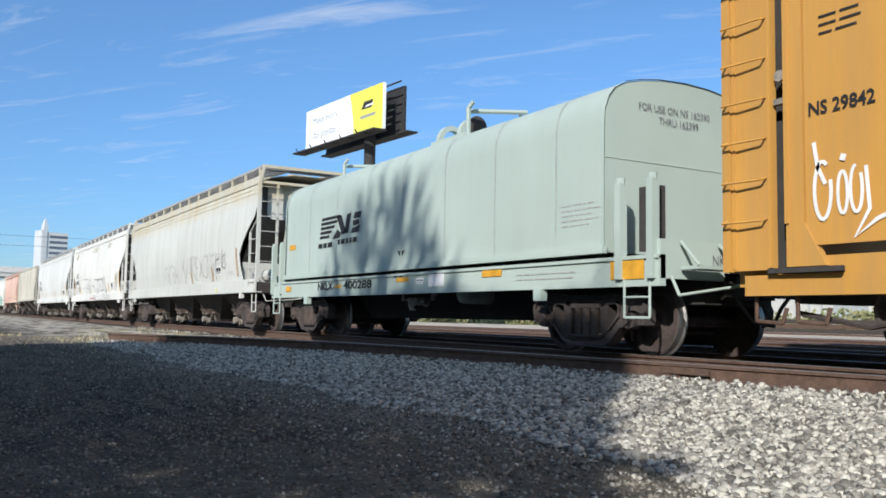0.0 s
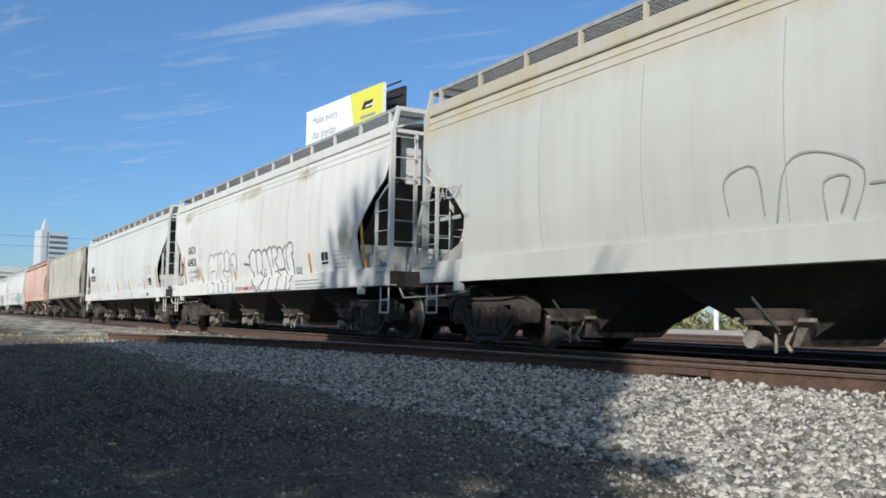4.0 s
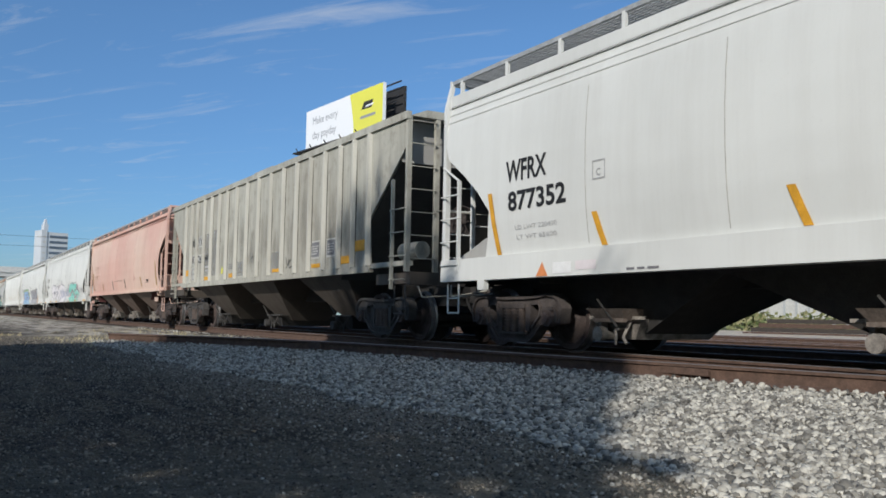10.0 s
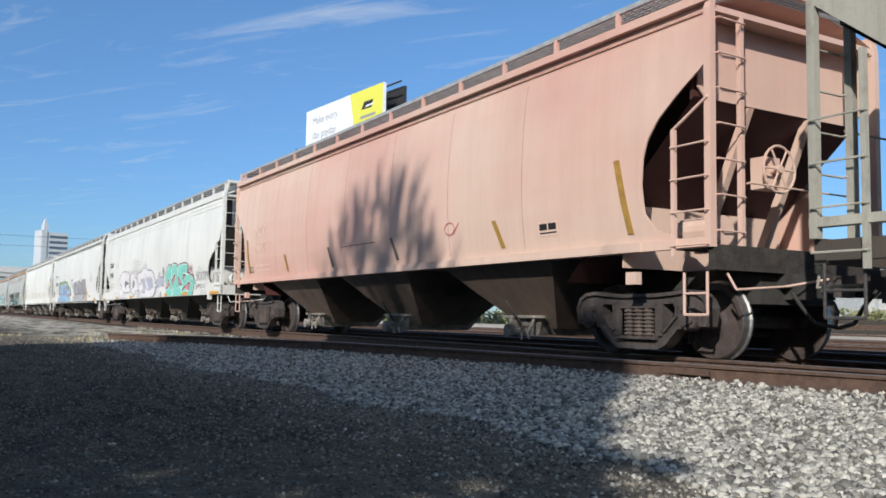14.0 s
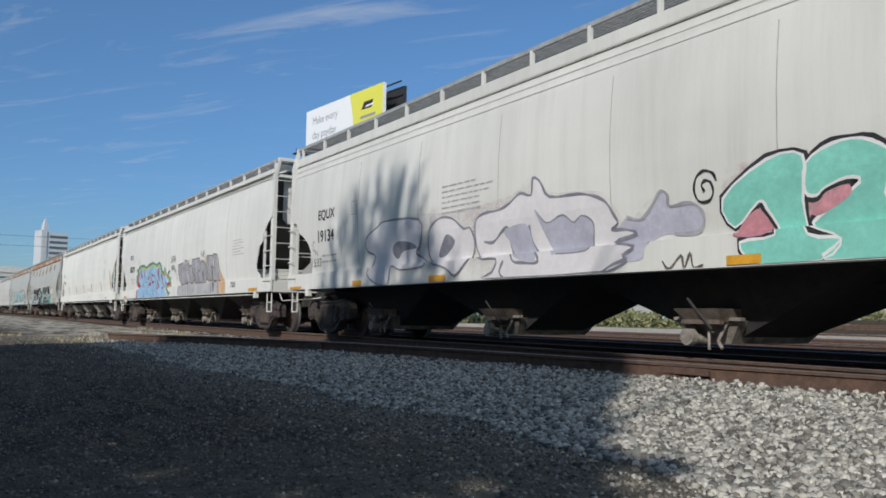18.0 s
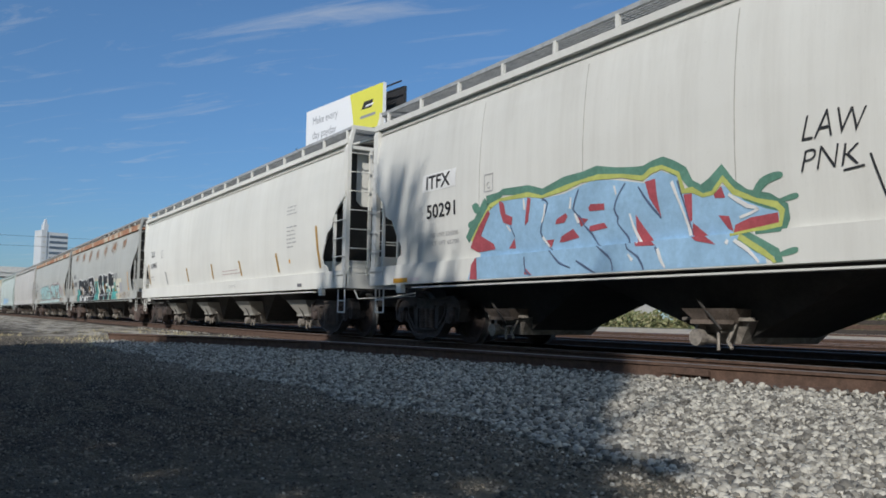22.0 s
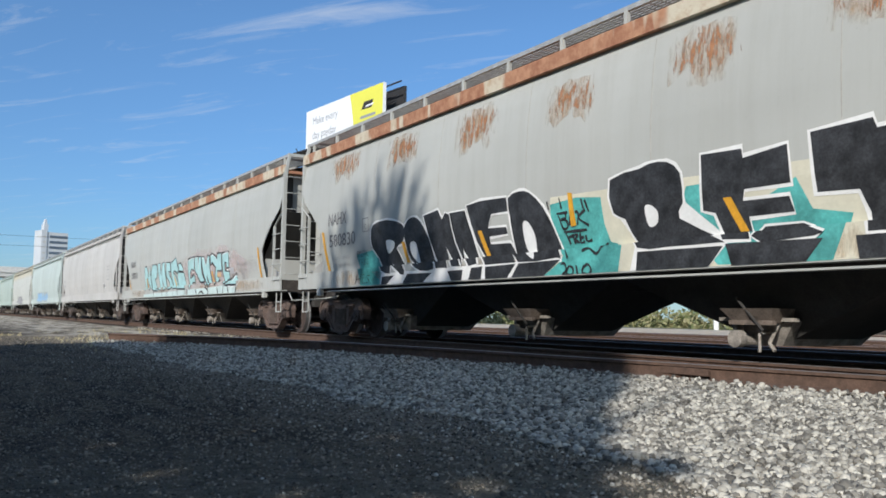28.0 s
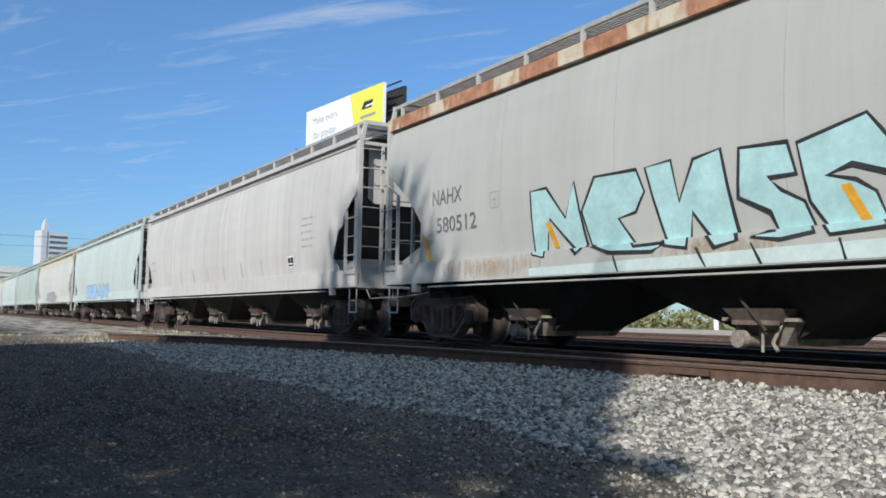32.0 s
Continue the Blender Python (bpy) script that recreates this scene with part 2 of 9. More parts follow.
def growth(car):
    return 0.0 if car.name.startswith("auto_rack") else GROWTH


LEVELS = sorted([1.0 + 0.15 * i for i in range(24)] + [1.386, 1.392])


def lettering(car, name, text, x, z, h, mat, side, width=1.0, off=0.006, fat=0.0, lean=0.0, wave=None, label="", fix_h=None):
    """Writing on a car's side: x, z its lower left corner, h its height. side(z) gives the half width there."""
    bm = bmesh.new()
    ref = cached(("ref", text), lambda: words(text))
    xs, ys = [q.co.x for q in ref.vertices], [q.co.y for q in ref.vertices]
    x0, y0 = min(xs), min(ys)
    k = h / (max(ys) - y0)
    me = words(text, fat / k) if fat else ref
    x += growth(car) * (x + (max(xs) - x0) * k * width / 2)
    bm.from_mesh(me)
    bmesh.ops.triangulate(bm, faces=bm.faces)
    for q in bm.verts:
        px, pz = (q.co.x - x0) * k * width, (q.co.y - y0) * k
        if wave:
            px, pz = wave(px, pz)
        q.co = (x + px + lean * pz, 0, max(z + pz, 1.045) if z > 1.0 and h > .5 else z + pz)
    for lv in LEVELS:
        bmesh.ops.bisect_plane(bm, geom=bm.verts[:] + bm.edges[:] + bm.faces[:], plane_co=(0, 0, lv), plane_no=(0, 0, 1))
    for q in bm.verts:
        q.co.y = -(side(q.co.z) + off)
    for q in bm.faces:
        q.normal_update()
        if q.normal.y > 0:
            q.normal_flip()
    out = bpy.data.meshes.new(name)
    bm.to_mesh(out)
    bm.free()
    out.materials.append(None)
    return part(name, out, mat, car, label)


def painted(car, name, polys, mat, side, off=0.005, label="", stack=0.0, exact=False):
    """Flat painted polygons (x, z) laid on a car's side, one part; stack lifts each a hair over the one before."""
    bm = bmesh.new()
    lift = bm.verts.layers.float.new("lift")
    every = [px for poly in polys for px, _ in poly]
    shift = 0.0 if exact else growth(car) * (min(every) + max(every)) / 2
    for i, poly in enumerate(polys):
        vs = [bm.verts.new((px + shift, 0, pz)) for px, pz in poly]
        for q in vs:
            q[lift] = i * stack
        bm.faces.new(vs)
    zs = [q.co.z for q in bm.verts]
    lo, hi = min(zs), max(zs)
    for lv in LEVELS:
        if lo < lv < hi:
            bmesh.ops.bisect_plane(bm, geom=bm.verts[:] + bm.edges[:] + bm.faces[:], plane_co=(0, 0, lv), plane_no=(0, 0, 1))
    for q in bm.verts:
        q.co.y = -(side(q.co.z) + off + q[lift])
    for q in bm.faces:
        q.normal_update()
        if q.normal.y > 0:
            q.normal_flip()
    out = bpy.data.meshes.new(name)
    bm.to_mesh(out)
    bm.free()
    out.materials.append(None)
    return part(name, out, mat, car, label)


def stroke(pts, w):
    """Ribbon quads along points (x, z)."""
    out = []
    n = len(pts)
    sides = []
    for i, (x, z) in enumerate(pts):
        a, b = pts[max(0, i - 1)], pts[min(n - 1, i + 1)]
        d = math.hypot(b[0] - a[0], b[1] - a[1]) or 1
        nx, nz = -(b[1] - a[1]) / d * w / 2, (b[0] - a[0]) / d * w / 2
        sides.append(((x + nx, z + nz), (x - nx, z - nz)))
    for (a, b), (c, d) in zip(sides, sides[1:]):
        out.append([a, b, d, c])
    return out


def arc(cx, cz, rx, rz, a0=0, a1=360, n=18):
    return [(cx + rx * math.cos(radians(a0 + (a1 - a0) * i / n)), cz + rz * math.sin(radians(a0 + (a1 - a0) * i / n))) for i in range(n + 1)]


def text_bars(x0, x1, z0, z1, lines, seed=1, fill=.27):
    """Bars in place of small writing that cannot be read."""
    rng = random.Random(seed)
    out = []
    step = (z1 - z0) / lines
    for i in range(lines):
        z = z1 - (i + 1) * step
        x = x0
        end = x0 + (x1 - x0) * rng.uniform(.6, 1)
        while x < end:
            w = step * rng.uniform(.8, 2.8)
            out.append(bar(x, min(x + w, x1), z, z + step * fill))
            x += w + step * .45
    return out


def stripe(xa, za, xb, zb, w=.11):
    return [(xa - w / 2, za), (xb - w / 2, zb), (xb + w / 2, zb), (xa + w / 2, za)]


def blob(x0, x1, z0, z1, seed, n=28, rag=.12):
    """An uneven rounded patch."""
    rng = random.Random(seed)
    out = []
    for i in range(n):
        a = 2 * math.pi * i / n
        k = 1 - rag * rng.random()
        c, s = math.cos(a), math.sin(a)
        c, s = math.copysign(abs(c) ** .6, c) * k, math.copysign(abs(s) ** .6, s) * k
        out.append(((x0 + x1) / 2 + (x1 - x0) / 2 * c, (z0 + z1) / 2 + (z1 - z0) / 2 * s))
    return out


def bar(x0, x1, z0, z1):
    return [(x0, z0), (x1, z0), (x1, z1), (x0, z1)]


# ---------------------------------------------------------------- trucks
WHEEL_R = 0.457
KEYED = []          # things with their start place along the track
SPUN = []           # wheelsets with their place in the truck


def plate_with_holes(s, outer, holes, a, b):
    """A flat casting in x and z between y = a and b, with openings through it."""
    loops = [[Vector((x, z, 0)) for x, z in q] for q in [outer] + holes]
    flat = [p for q in loops for p in q]
    tris = mathutils.geometry.tessellate_polygon(loops)
    n = len(flat)
    verts = [(p.x, a, p.y) for p in flat] + [(p.x, b, p.y) for p in flat]
    faces = [tuple(t) for t in tris] + [tuple(i + n for i in t[::-1]) for t in tris]
    k = 0
    for q in loops:
        m = len(q)
        faces += [(k + i, k + (i + 1) % m, n + k + (i + 1) % m, n + k + i) for i in range(m)]
        k += m
    return s.add(verts, faces)


def both(half):
    """A half outline, from the middle outwards, closed by its mirror image."""
    return half + [(-x, z) for x, z in half[::-1] if abs(x) > 1e-6]


def side_frame_shape():
    """A cast side frame: arched top, pedestals over the bearings, two windows and the spring opening."""
    s = Shape()
    outer = both([(0, .115), (.36, .12), (.47, .17), (.68, .37), (.735, .36), (.75, .54), (.80, .60), (.97, .60), (1.03, .55), (1.045, .40), (1.12, .40), (1.16, .60), (1.10, .72),
                  (.98, .785), (.80, .80), (.55, .775), (.30, .76), (0, .76)])
    window = [(.44, .665), (.62, .675), (.67, .62), (.655, .50), (.46, .315), (.42, .34)]
    spring = [(-.31, .245), (-.31, .64), (.31, .64), (.31, .245)]
    plate_with_holes(s, outer, [window, [(-x, z) for x, z in window[::-1]], spring], -1.15, -1.05)
    for loop, w in ((outer, .045), (window, .03), ([(-x, z) for x, z in window], .03)):
        for q in stroke(loop + loop[:1], w):
            s.prism(q, -1.195, -1.01)
    s.box(-.34, .34, -1.22, -.99, .215, .250)
    s.box(-.30, .30, -1.20, -1.00, .60, .665)
    for k in (-1, 1):
        s.box(k * .36 - .05, k * .36 + .05, -1.185, -1.02, .26, .62)
        s.prism([(k * .889 - .13, .57), (k * .889 - .10, .625), (k * .889 + .10, .625), (k * .889 + .13, .57)], -1.23, -1.02)
    return s


def wheelset_mesh():
    s = Shape()
    for k in (-1, 1):
        s.turned([(0.10, k * .90), (.11, k * .80), (.15, k * .79), (.19, k * .765), (.35, k * .745), (.375, k * .805), (.445, k * .81),
                  (.457, k * .80), (.460, k * .71), (.487, k * .695), (.485, k * .672), (.36, k * .67), (.34, k * .70), (.16, k * .71), (.10, k * .66)], 30)
        s.turned([(.0, k * 1.27), (.06, k * 1.27), (.075, k * 1.24), (.118, k * 1.235), (.125, k * 1.21), (.125, k * 1.10), (.10, k * 1.08), (.09, k * .88)], 18)
        for i in range(3):
            a = 2 * math.pi * i / 3
            c = (0.072 * math.cos(a), k * 1.235, 0.072 * math.sin(a))
            s.tube(c, (c[0], k * 1.265, c[2]), .021, 6)
    s.tube((0, -.70, 0), (0, .70, 0), .085, 14)
    me = s.mesh("wheelset", smooth=False)
    me.materials.append(None)
    for q in me.polygons:
        r = [math.hypot(me.vertices[i].co.x, me.vertices[i].co.z) for i in q.vertices]
        if min(r) > 0.45:
            q.material_index = 1
    return me


def spring_shape():
    s = Shape()
    for x, y in ((-.17, -1.15), (0, -1.15), (.17, -1.15)):
        for i in range(7):
            z = .27 + i * .048
            s.tube((x, y, z), (x, y, z + .026), .074, 10)
        s.tube((x, y, .25), (x, y, .60), .05, 8)
    return s


def brake_rig_mesh():
    """A brake beam with its shoes against one wheelset, and the hanger in front of it."""
    s = Shape().tube((.36, -.80, .36), (.36, .80, .36), .035, 8)
    for k in (-1, 1):
        s.prism([(.37, .26), (.43, .24), (.445, .36), (.43, .50), (.37, .48)], k * .75 - .045, k * .75 + .045)
    s.path([(.40, -.86, .40), (.58, -.90, .30), (.62, -.92, .18)], .018, 6)
    return s.mesh("brake_beam")


def truck(car, x, mat=None):
    mat = mat or M_TRUCK
    bol = cached("bolster", lambda: Shape().box(-.22, .22, -1.05, 1.05, .42, .64).box(-.45, .45, -.30, .30, .45, .70)
                 .tube((-.55, -.9, .30), (-.55, .9, .30), .04).tube((.55, -.9, .30), (.55, .9, .30), .04)
                 .box(-.62, -.48, -.82, -.62, .18, .62).box(.48, .62, -.82, -.62, .18, .62).mesh("truck"))
    t = part("truck", bol, mat, car, at=pose(x, 0, 0))
    fr = cached("side_frame", lambda: side_frame_shape().mesh("side_frame"))
    part("side_frame", fr, mat, t)
    part("side_frame", fr, mat, t, at=pose(0, 0, 0, 0, 0, 180))
    sp = cached("spring", lambda: spring_shape().mesh("spring_nest"))
    part("spring_nest", sp, M_SPRING, t)
    rig = cached("brake_rig", brake_rig_mesh)
    part("brake_beam", rig, M_WHEEL, t)
    part("brake_beam", rig, M_WHEEL, t, at=pose(0, 0, 0, 0, 0, 180))
    ws = cached("wheelset", wheelset_mesh)
    for k in (-.889, .889):
        w = part("wheelset", ws, M_WHEEL, t, "steel wheels on an axle", at=pose(k, 0, WHEEL_R))
        w.material_slots[1].link = "OBJECT"
        w.material_slots[1].material = M_TREAD
        SPUN.append((w, k))
    return t


# ---------------------------------------------------------------- common car fittings
def coupler(car, xe, reach, k):
    s = Shape()
    s.box(min(k * (xe - .2), k * (xe + reach - .35)), max(k * (xe - .2), k * (xe + reach - .35)), -.20, .20, .72, 1.02).box(min(k * (xe - 1.3), k * (xe - .12)), max(k * (xe - 1.3), k * (xe - .12)), -.62, .62, .66, 1.0)
    part("draft_sill", s, M_BLACK, car)
    s = Shape()
    a, b = k * (xe + reach - .45), k * (xe + reach + .02)
    s.box(min(a, b), max(a, b), -.07, .07, .80, .92)
    s.prism([(b - k * .15, -.15), (b + k * .06, -.16), (b + k * .10, -.04), (b, .02), (b + k * .05, .12), (b - k * .15, .14)], .74, .98, "z")
    part("coupler", s, M_TRUCK, car)
    s = Shape()
    pts = [(k * (xe + .1), -.35, .80), (k * (xe + .25), -.37, .62), (k * (xe + .38), -.33, .45), (k * (xe + reach), -.25, .40)]
    s.path(pts, .022)
    part("air_hose", s, M_BLACK, car)


def rungs(car, pts_a, pts_b, zs, mat, r=.012, out=(0, -.05, 0)):
    """Ladder rungs between two uprights, each bent outwards at its ends."""
    for z in zs:
        a, b = Vector((*pts_a, z)), Vector((*pts_b, z))
        o = Vector(out)
        part("ladder_rung", Shape().path([a, a + o, b + o, b], r, 5), mat, car)


def stirrup(car, x, y, mat, top=1.0, low=.52, w=.34):
    s = Shape().path([(x - w / 2, y, top), (x - w / 2, y, low), (x + w / 2, y, low), (x + w / 2, y, top)], .017, 6)
    s.tube((x - w / 2, y, (top + low) / 2), (x + w / 2, y, (top + low) / 2), .014, 6)
    part("stirrup_step", s, mat, car)


def brake_wheel(car, x, y, z, k, mat):
    s = Shape()
    n, r = 20, .28
    ring = [(x, y + r * math.cos(2 * math.pi * i / n), z + r * math.sin(2 * math.pi * i / n)) for i in range(n + 1)]
    s.path(ring, .016, 5)
    for i in range(6):
        a = 2 * math.pi * i / 6
        s.tube((x, y, z), (x, y + r * math.cos(a), z + r * math.sin(a)), .013, 5)
    s.tube((x - k * .18, y, z), (x + k * .03, y, z), .05, 10)
    part("brake_wheel", s, mat, car)
    part("brake_housing", Shape().box(min(x - k * .30, x - k * .10), max(x - k * .30, x - k * .10), y - .14, y + .14, z - .22, z + .16), mat, car)


def running_board(car, xe, y0, y1, z, mat):
    """One side's grating."""
    def make():
        s = Shape()
        n = max(6, int(abs(y1 - y0) / .062))
        for i in range(n + 1):
            y = y0 + (y1 - y0) * i / n
            s.box(-xe, xe, y - .017, y + .017, z, z + .022)
        m = int(2 * xe / .13)
        for i in range(m + 1):
            x = -xe + 2 * xe * i / m
            s.box(x - .009, x + .009, min(y0, y1), max(y0, y1), z + .003, z + .019)
        s.box(-xe, xe, min(y0, y1) - .02, min(y0, y1) + .02, z - .02, z + .045)
        return s.mesh("running_board", fix=False)
    part("running_board", cached(("rb", round(xe, 2), y0, y1, z), make), mat, car)


# ---------------------------------------------------------------- curved-side covered hopper
PROFILE = [(1.30, 1.50), (1.6, 1.545), (1.9, 1.58), (2.3, 1.60), (2.8, 1.598), (3.2, 1.575), (3.6, 1.535), (3.97, 1.47), (4.4, 1.36)]


def round_side(z):
    for (a, p), (b, q) in zip(PROFILE, PROFILE[1:]):
        if z <= b:
            return p + (q - p) * (z - a) / (b - a)
    return PROFILE[-1][1]


SILL_Y = 1.585


def car_side(z):
    return SILL_Y if z < 1.389 else round_side(z)


def side_sheet(xe, eave, cut):
    """Both side sheets' outline narrows towards the ends below the cut."""
    zs = [1.36] + [1.42 + .05 * i for i in range(60) if 1.42 + .05 * i < eave - .02] + [eave]

    def reach(z):
        for (a, p), (b, q) in zip(cut, cut[1:]):
            if a <= z <= b:
                return p + (q - p) * (z - a) / (b - a)
        return cut[-1][1] if z > cut[-1][0] else cut[0][1]

    s = Shape()
    cols = 16
    rows = []
    for z in zs:
        e = xe - reach(z)
        rows.append([(-e + 2 * e * i / cols, -round_side(z), z) for i in range(cols + 1)])
    s.grid(rows)
    inner = [[(x, y + .02, z) for x, y, z in r] for r in rows]
    s.grid(inner)
    for i in (0, cols):
        s.grid([[r[i] for r in rows], [r[i] for r in inner]])
    return s


CUT_DEEP = [(1.36, 1.24), (1.65, 1.36), (2.08, 1.44), (2.40, 1.14), (2.71, .74), (3.05, .22), (3.3, .10), (4.2, .05)]
CUT_ROUND = [(1.36, .50), (1.44, .58), (1.51, .85), (1.72, 1.02), (2.06, 1.05), (2.40, 1.01), (2.60, .94), (2.81, .77), (3.05, .48), (3.30, .12), (3.40, .03), (4.2, .03)]
CUT_LOBED = [(1.36, 1.30), (1.48, 1.39), (1.61, 1.46), (1.81, 1.43), (2.05, 1.26), (2.24, .96), (2.35, .66), (2.56, .60), (2.61, .25), (2.74, .15), (3.0, .03), (4.2, .03)]
CUT_LOW = [(1.36, .95), (1.52, 1.05), (1.57, 1.20), (1.71, 1.24), (1.86, 1.13), (2.22, .91), (2.30, .67), (2.53, .61), (2.87, .16), (2.95, .03), (4.2, .03)]


def end_sheet(xe, eave, top, wide):
    """The upright end panel between the corner posts."""
    s = Shape()
    x, y, c = xe - .30, wide, .12
    poly = [(-y, top + c), (-y + c, top), (y - c, top), (y, top + c), (y, eave - .05), (y - .25, eave + .05), (-y + .25, eave + .05), (-y, eave - .05)]
    s.prism(poly, x - .02, x, "x")
    return s


def end_return(xe, eave, top):
    """A dark sheet added, set back behind the end panel, for the gap's shade."""
    return Shape().box(xe - .40, xe - .36, -1.45, 1.45, top - .02, eave)


def bolster_plate(xe):
    """The humped plate over the truck, seen through the side's opening."""
    hump = [(xe - 1.40, 1.37), (xe - 1.37, 1.62), (xe - 1.28, 1.70), (xe - 1.12, 1.70), (xe - .90, 1.62), (xe - .62, 1.52), (xe - .40, 1.45), (xe - .40, 1.37)]
    return Shape().prism(hump, -1.42, -1.40)


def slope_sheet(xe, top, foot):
    w = 1.47
    s = Shape()
    for d in (0, -.02):
        s.grid([[(xe - .30 + d, -w, top), (xe - .30 + d, w, top)], [(xe - 2.6 + d, -w, foot), (xe - 2.6 + d, w, foot)]])
    return s


def loft(s, rings):
    """Rings of four corners joined one after the other and closed at both ends."""
    n = len(rings[0])
    p = [q for r in rings for q in r]
    f = [(k * n + i, k * n + (i + 1) % n, (k + 1) * n + (i + 1) % n, (k + 1) * n + i) for k in range(len(rings) - 1) for i in range(n)]
    return s.add(p, f + [tuple(range(n))[::-1], tuple(range(len(p) - n, len(p)))])


def bay_shape(xc, half, low=.27, top=1.32, neck=.28, ylow=.60):
    def ring(x, y, z):
        return [(xc - x, -y, z), (xc + x, -y, z), (xc + x, y, z), (xc - x, y, z)]
    return loft(Shape(), [ring(neck, ylow, low), ring(half, .98, 1.02), ring(half, 1.44, top)])


def open_bay(half, top, low=.30, neck=.34, ylow=.70):
    """A bay with sloping sides all round, standing clear of its neighbours."""
    s = Shape()
    y = 1.49
    a = [(-neck, -ylow, low), (neck, -ylow, low), (neck, ylow, low), (-neck, ylow, low)]
    m = [(-half, -y, top), (half, -y, top), (half, y, top), (-half, y, top)]
    s.hull(a, m)
    return s


def outlet(car, x, mat, low=.42, cap=None):
    s = Shape()
    part("release_rod", Shape().tube((x - .05, -1.16, low + .38), (x + .22, -1.05, low + .02), .016), M_BLACK, car)
    s.hull([(x - .20, -.70, low - .15), (x + .20, -.70, low - .15), (x + .20, .70, low - .15), (x - .20, .70, low - .15)],
           [(x - .46, -.84, low + .13), (x + .46, -.84, low + .13), (x + .46, .84, low + .13), (x - .46, .84, low + .13)])
    g = part("outlet_gate", s, mat, car)
    part("gate_frame", Shape().box(x - .52, x + .52, -.90, -.83, low + .12, low + .16).box(x - .30, x - .24, -.92, -.80, low - .16, low + .14), mat, g)
    s = Shape().tube((x - .16, -.98, low - .10), (x - .16, .2, low - .10), .06, 12).tube((x - .16, -1.06, low - .08), (x - .16, -.96, low - .08), .10, 14)
    part("outlet_tube", s, cap or mat, g)
    s = Shape().path([(x + .10, -.78, low), (x + .12, -.98, low - .02), (x + .12, -.98, low - .22)], .018).path([(x + .28, -.86, low + .10), (x + .22, -.94, low - .12), (x + .30, -.96, low - .20)], .022)
    part("gate_lever", s, mat, g)


# shade on the bolster plates and the ribbed car's end, put into grey
M_BOLSTER = paint("shaded_sheet_grey", (0.36, 0.355, 0.335), grime=0.3)
# shade under the overhanging ends, put into the slope sheets' paint
M_SLOPE = paint("shade_dark_slope_paint", (0.105, 0.098, 0.090), dirt=(0.05, 0.045, 0.04), grime=0.5)


def crossover(xe, z):
    """The short grating across the car's end."""
    s = Shape()
    for i in range(9):
        x = xe - .06 - .055 * i
        s.box(x - .018, x + .018, -.62, .62, z, z + .022)
    for i in range(11):
        y = -.6 + .12 * i
        s.box(xe - .52, xe - .04, y - .008, y + .008, z + .003, z + .018)
    s.box(xe - .54, xe - .50, -1.42, 1.42, z - .03, z + .03)
    return s


def end_post(xe, y, z, wide=.09):
    """A corner post that leans inwards above the eave to carry the running board."""
    k = 1 if y > 0 else -1
    s = Shape().box(xe - wide, xe + .003, y - .045, y + .045, 1.305, 3.97)
    s.hull([(xe - wide, y - .04, 3.97), (xe + .003, y - .04, 3.97), (xe + .003, y + .04, 3.97), (xe - wide, y + .04, 3.97)],
           [(xe - .075, y - k * .10 - .03, z), (xe + .003, y - k * .10 - .03, z), (xe + .003, y - k * .10 + .03, z), (xe - .075, y - k * .10 + .03, z)])
    return s


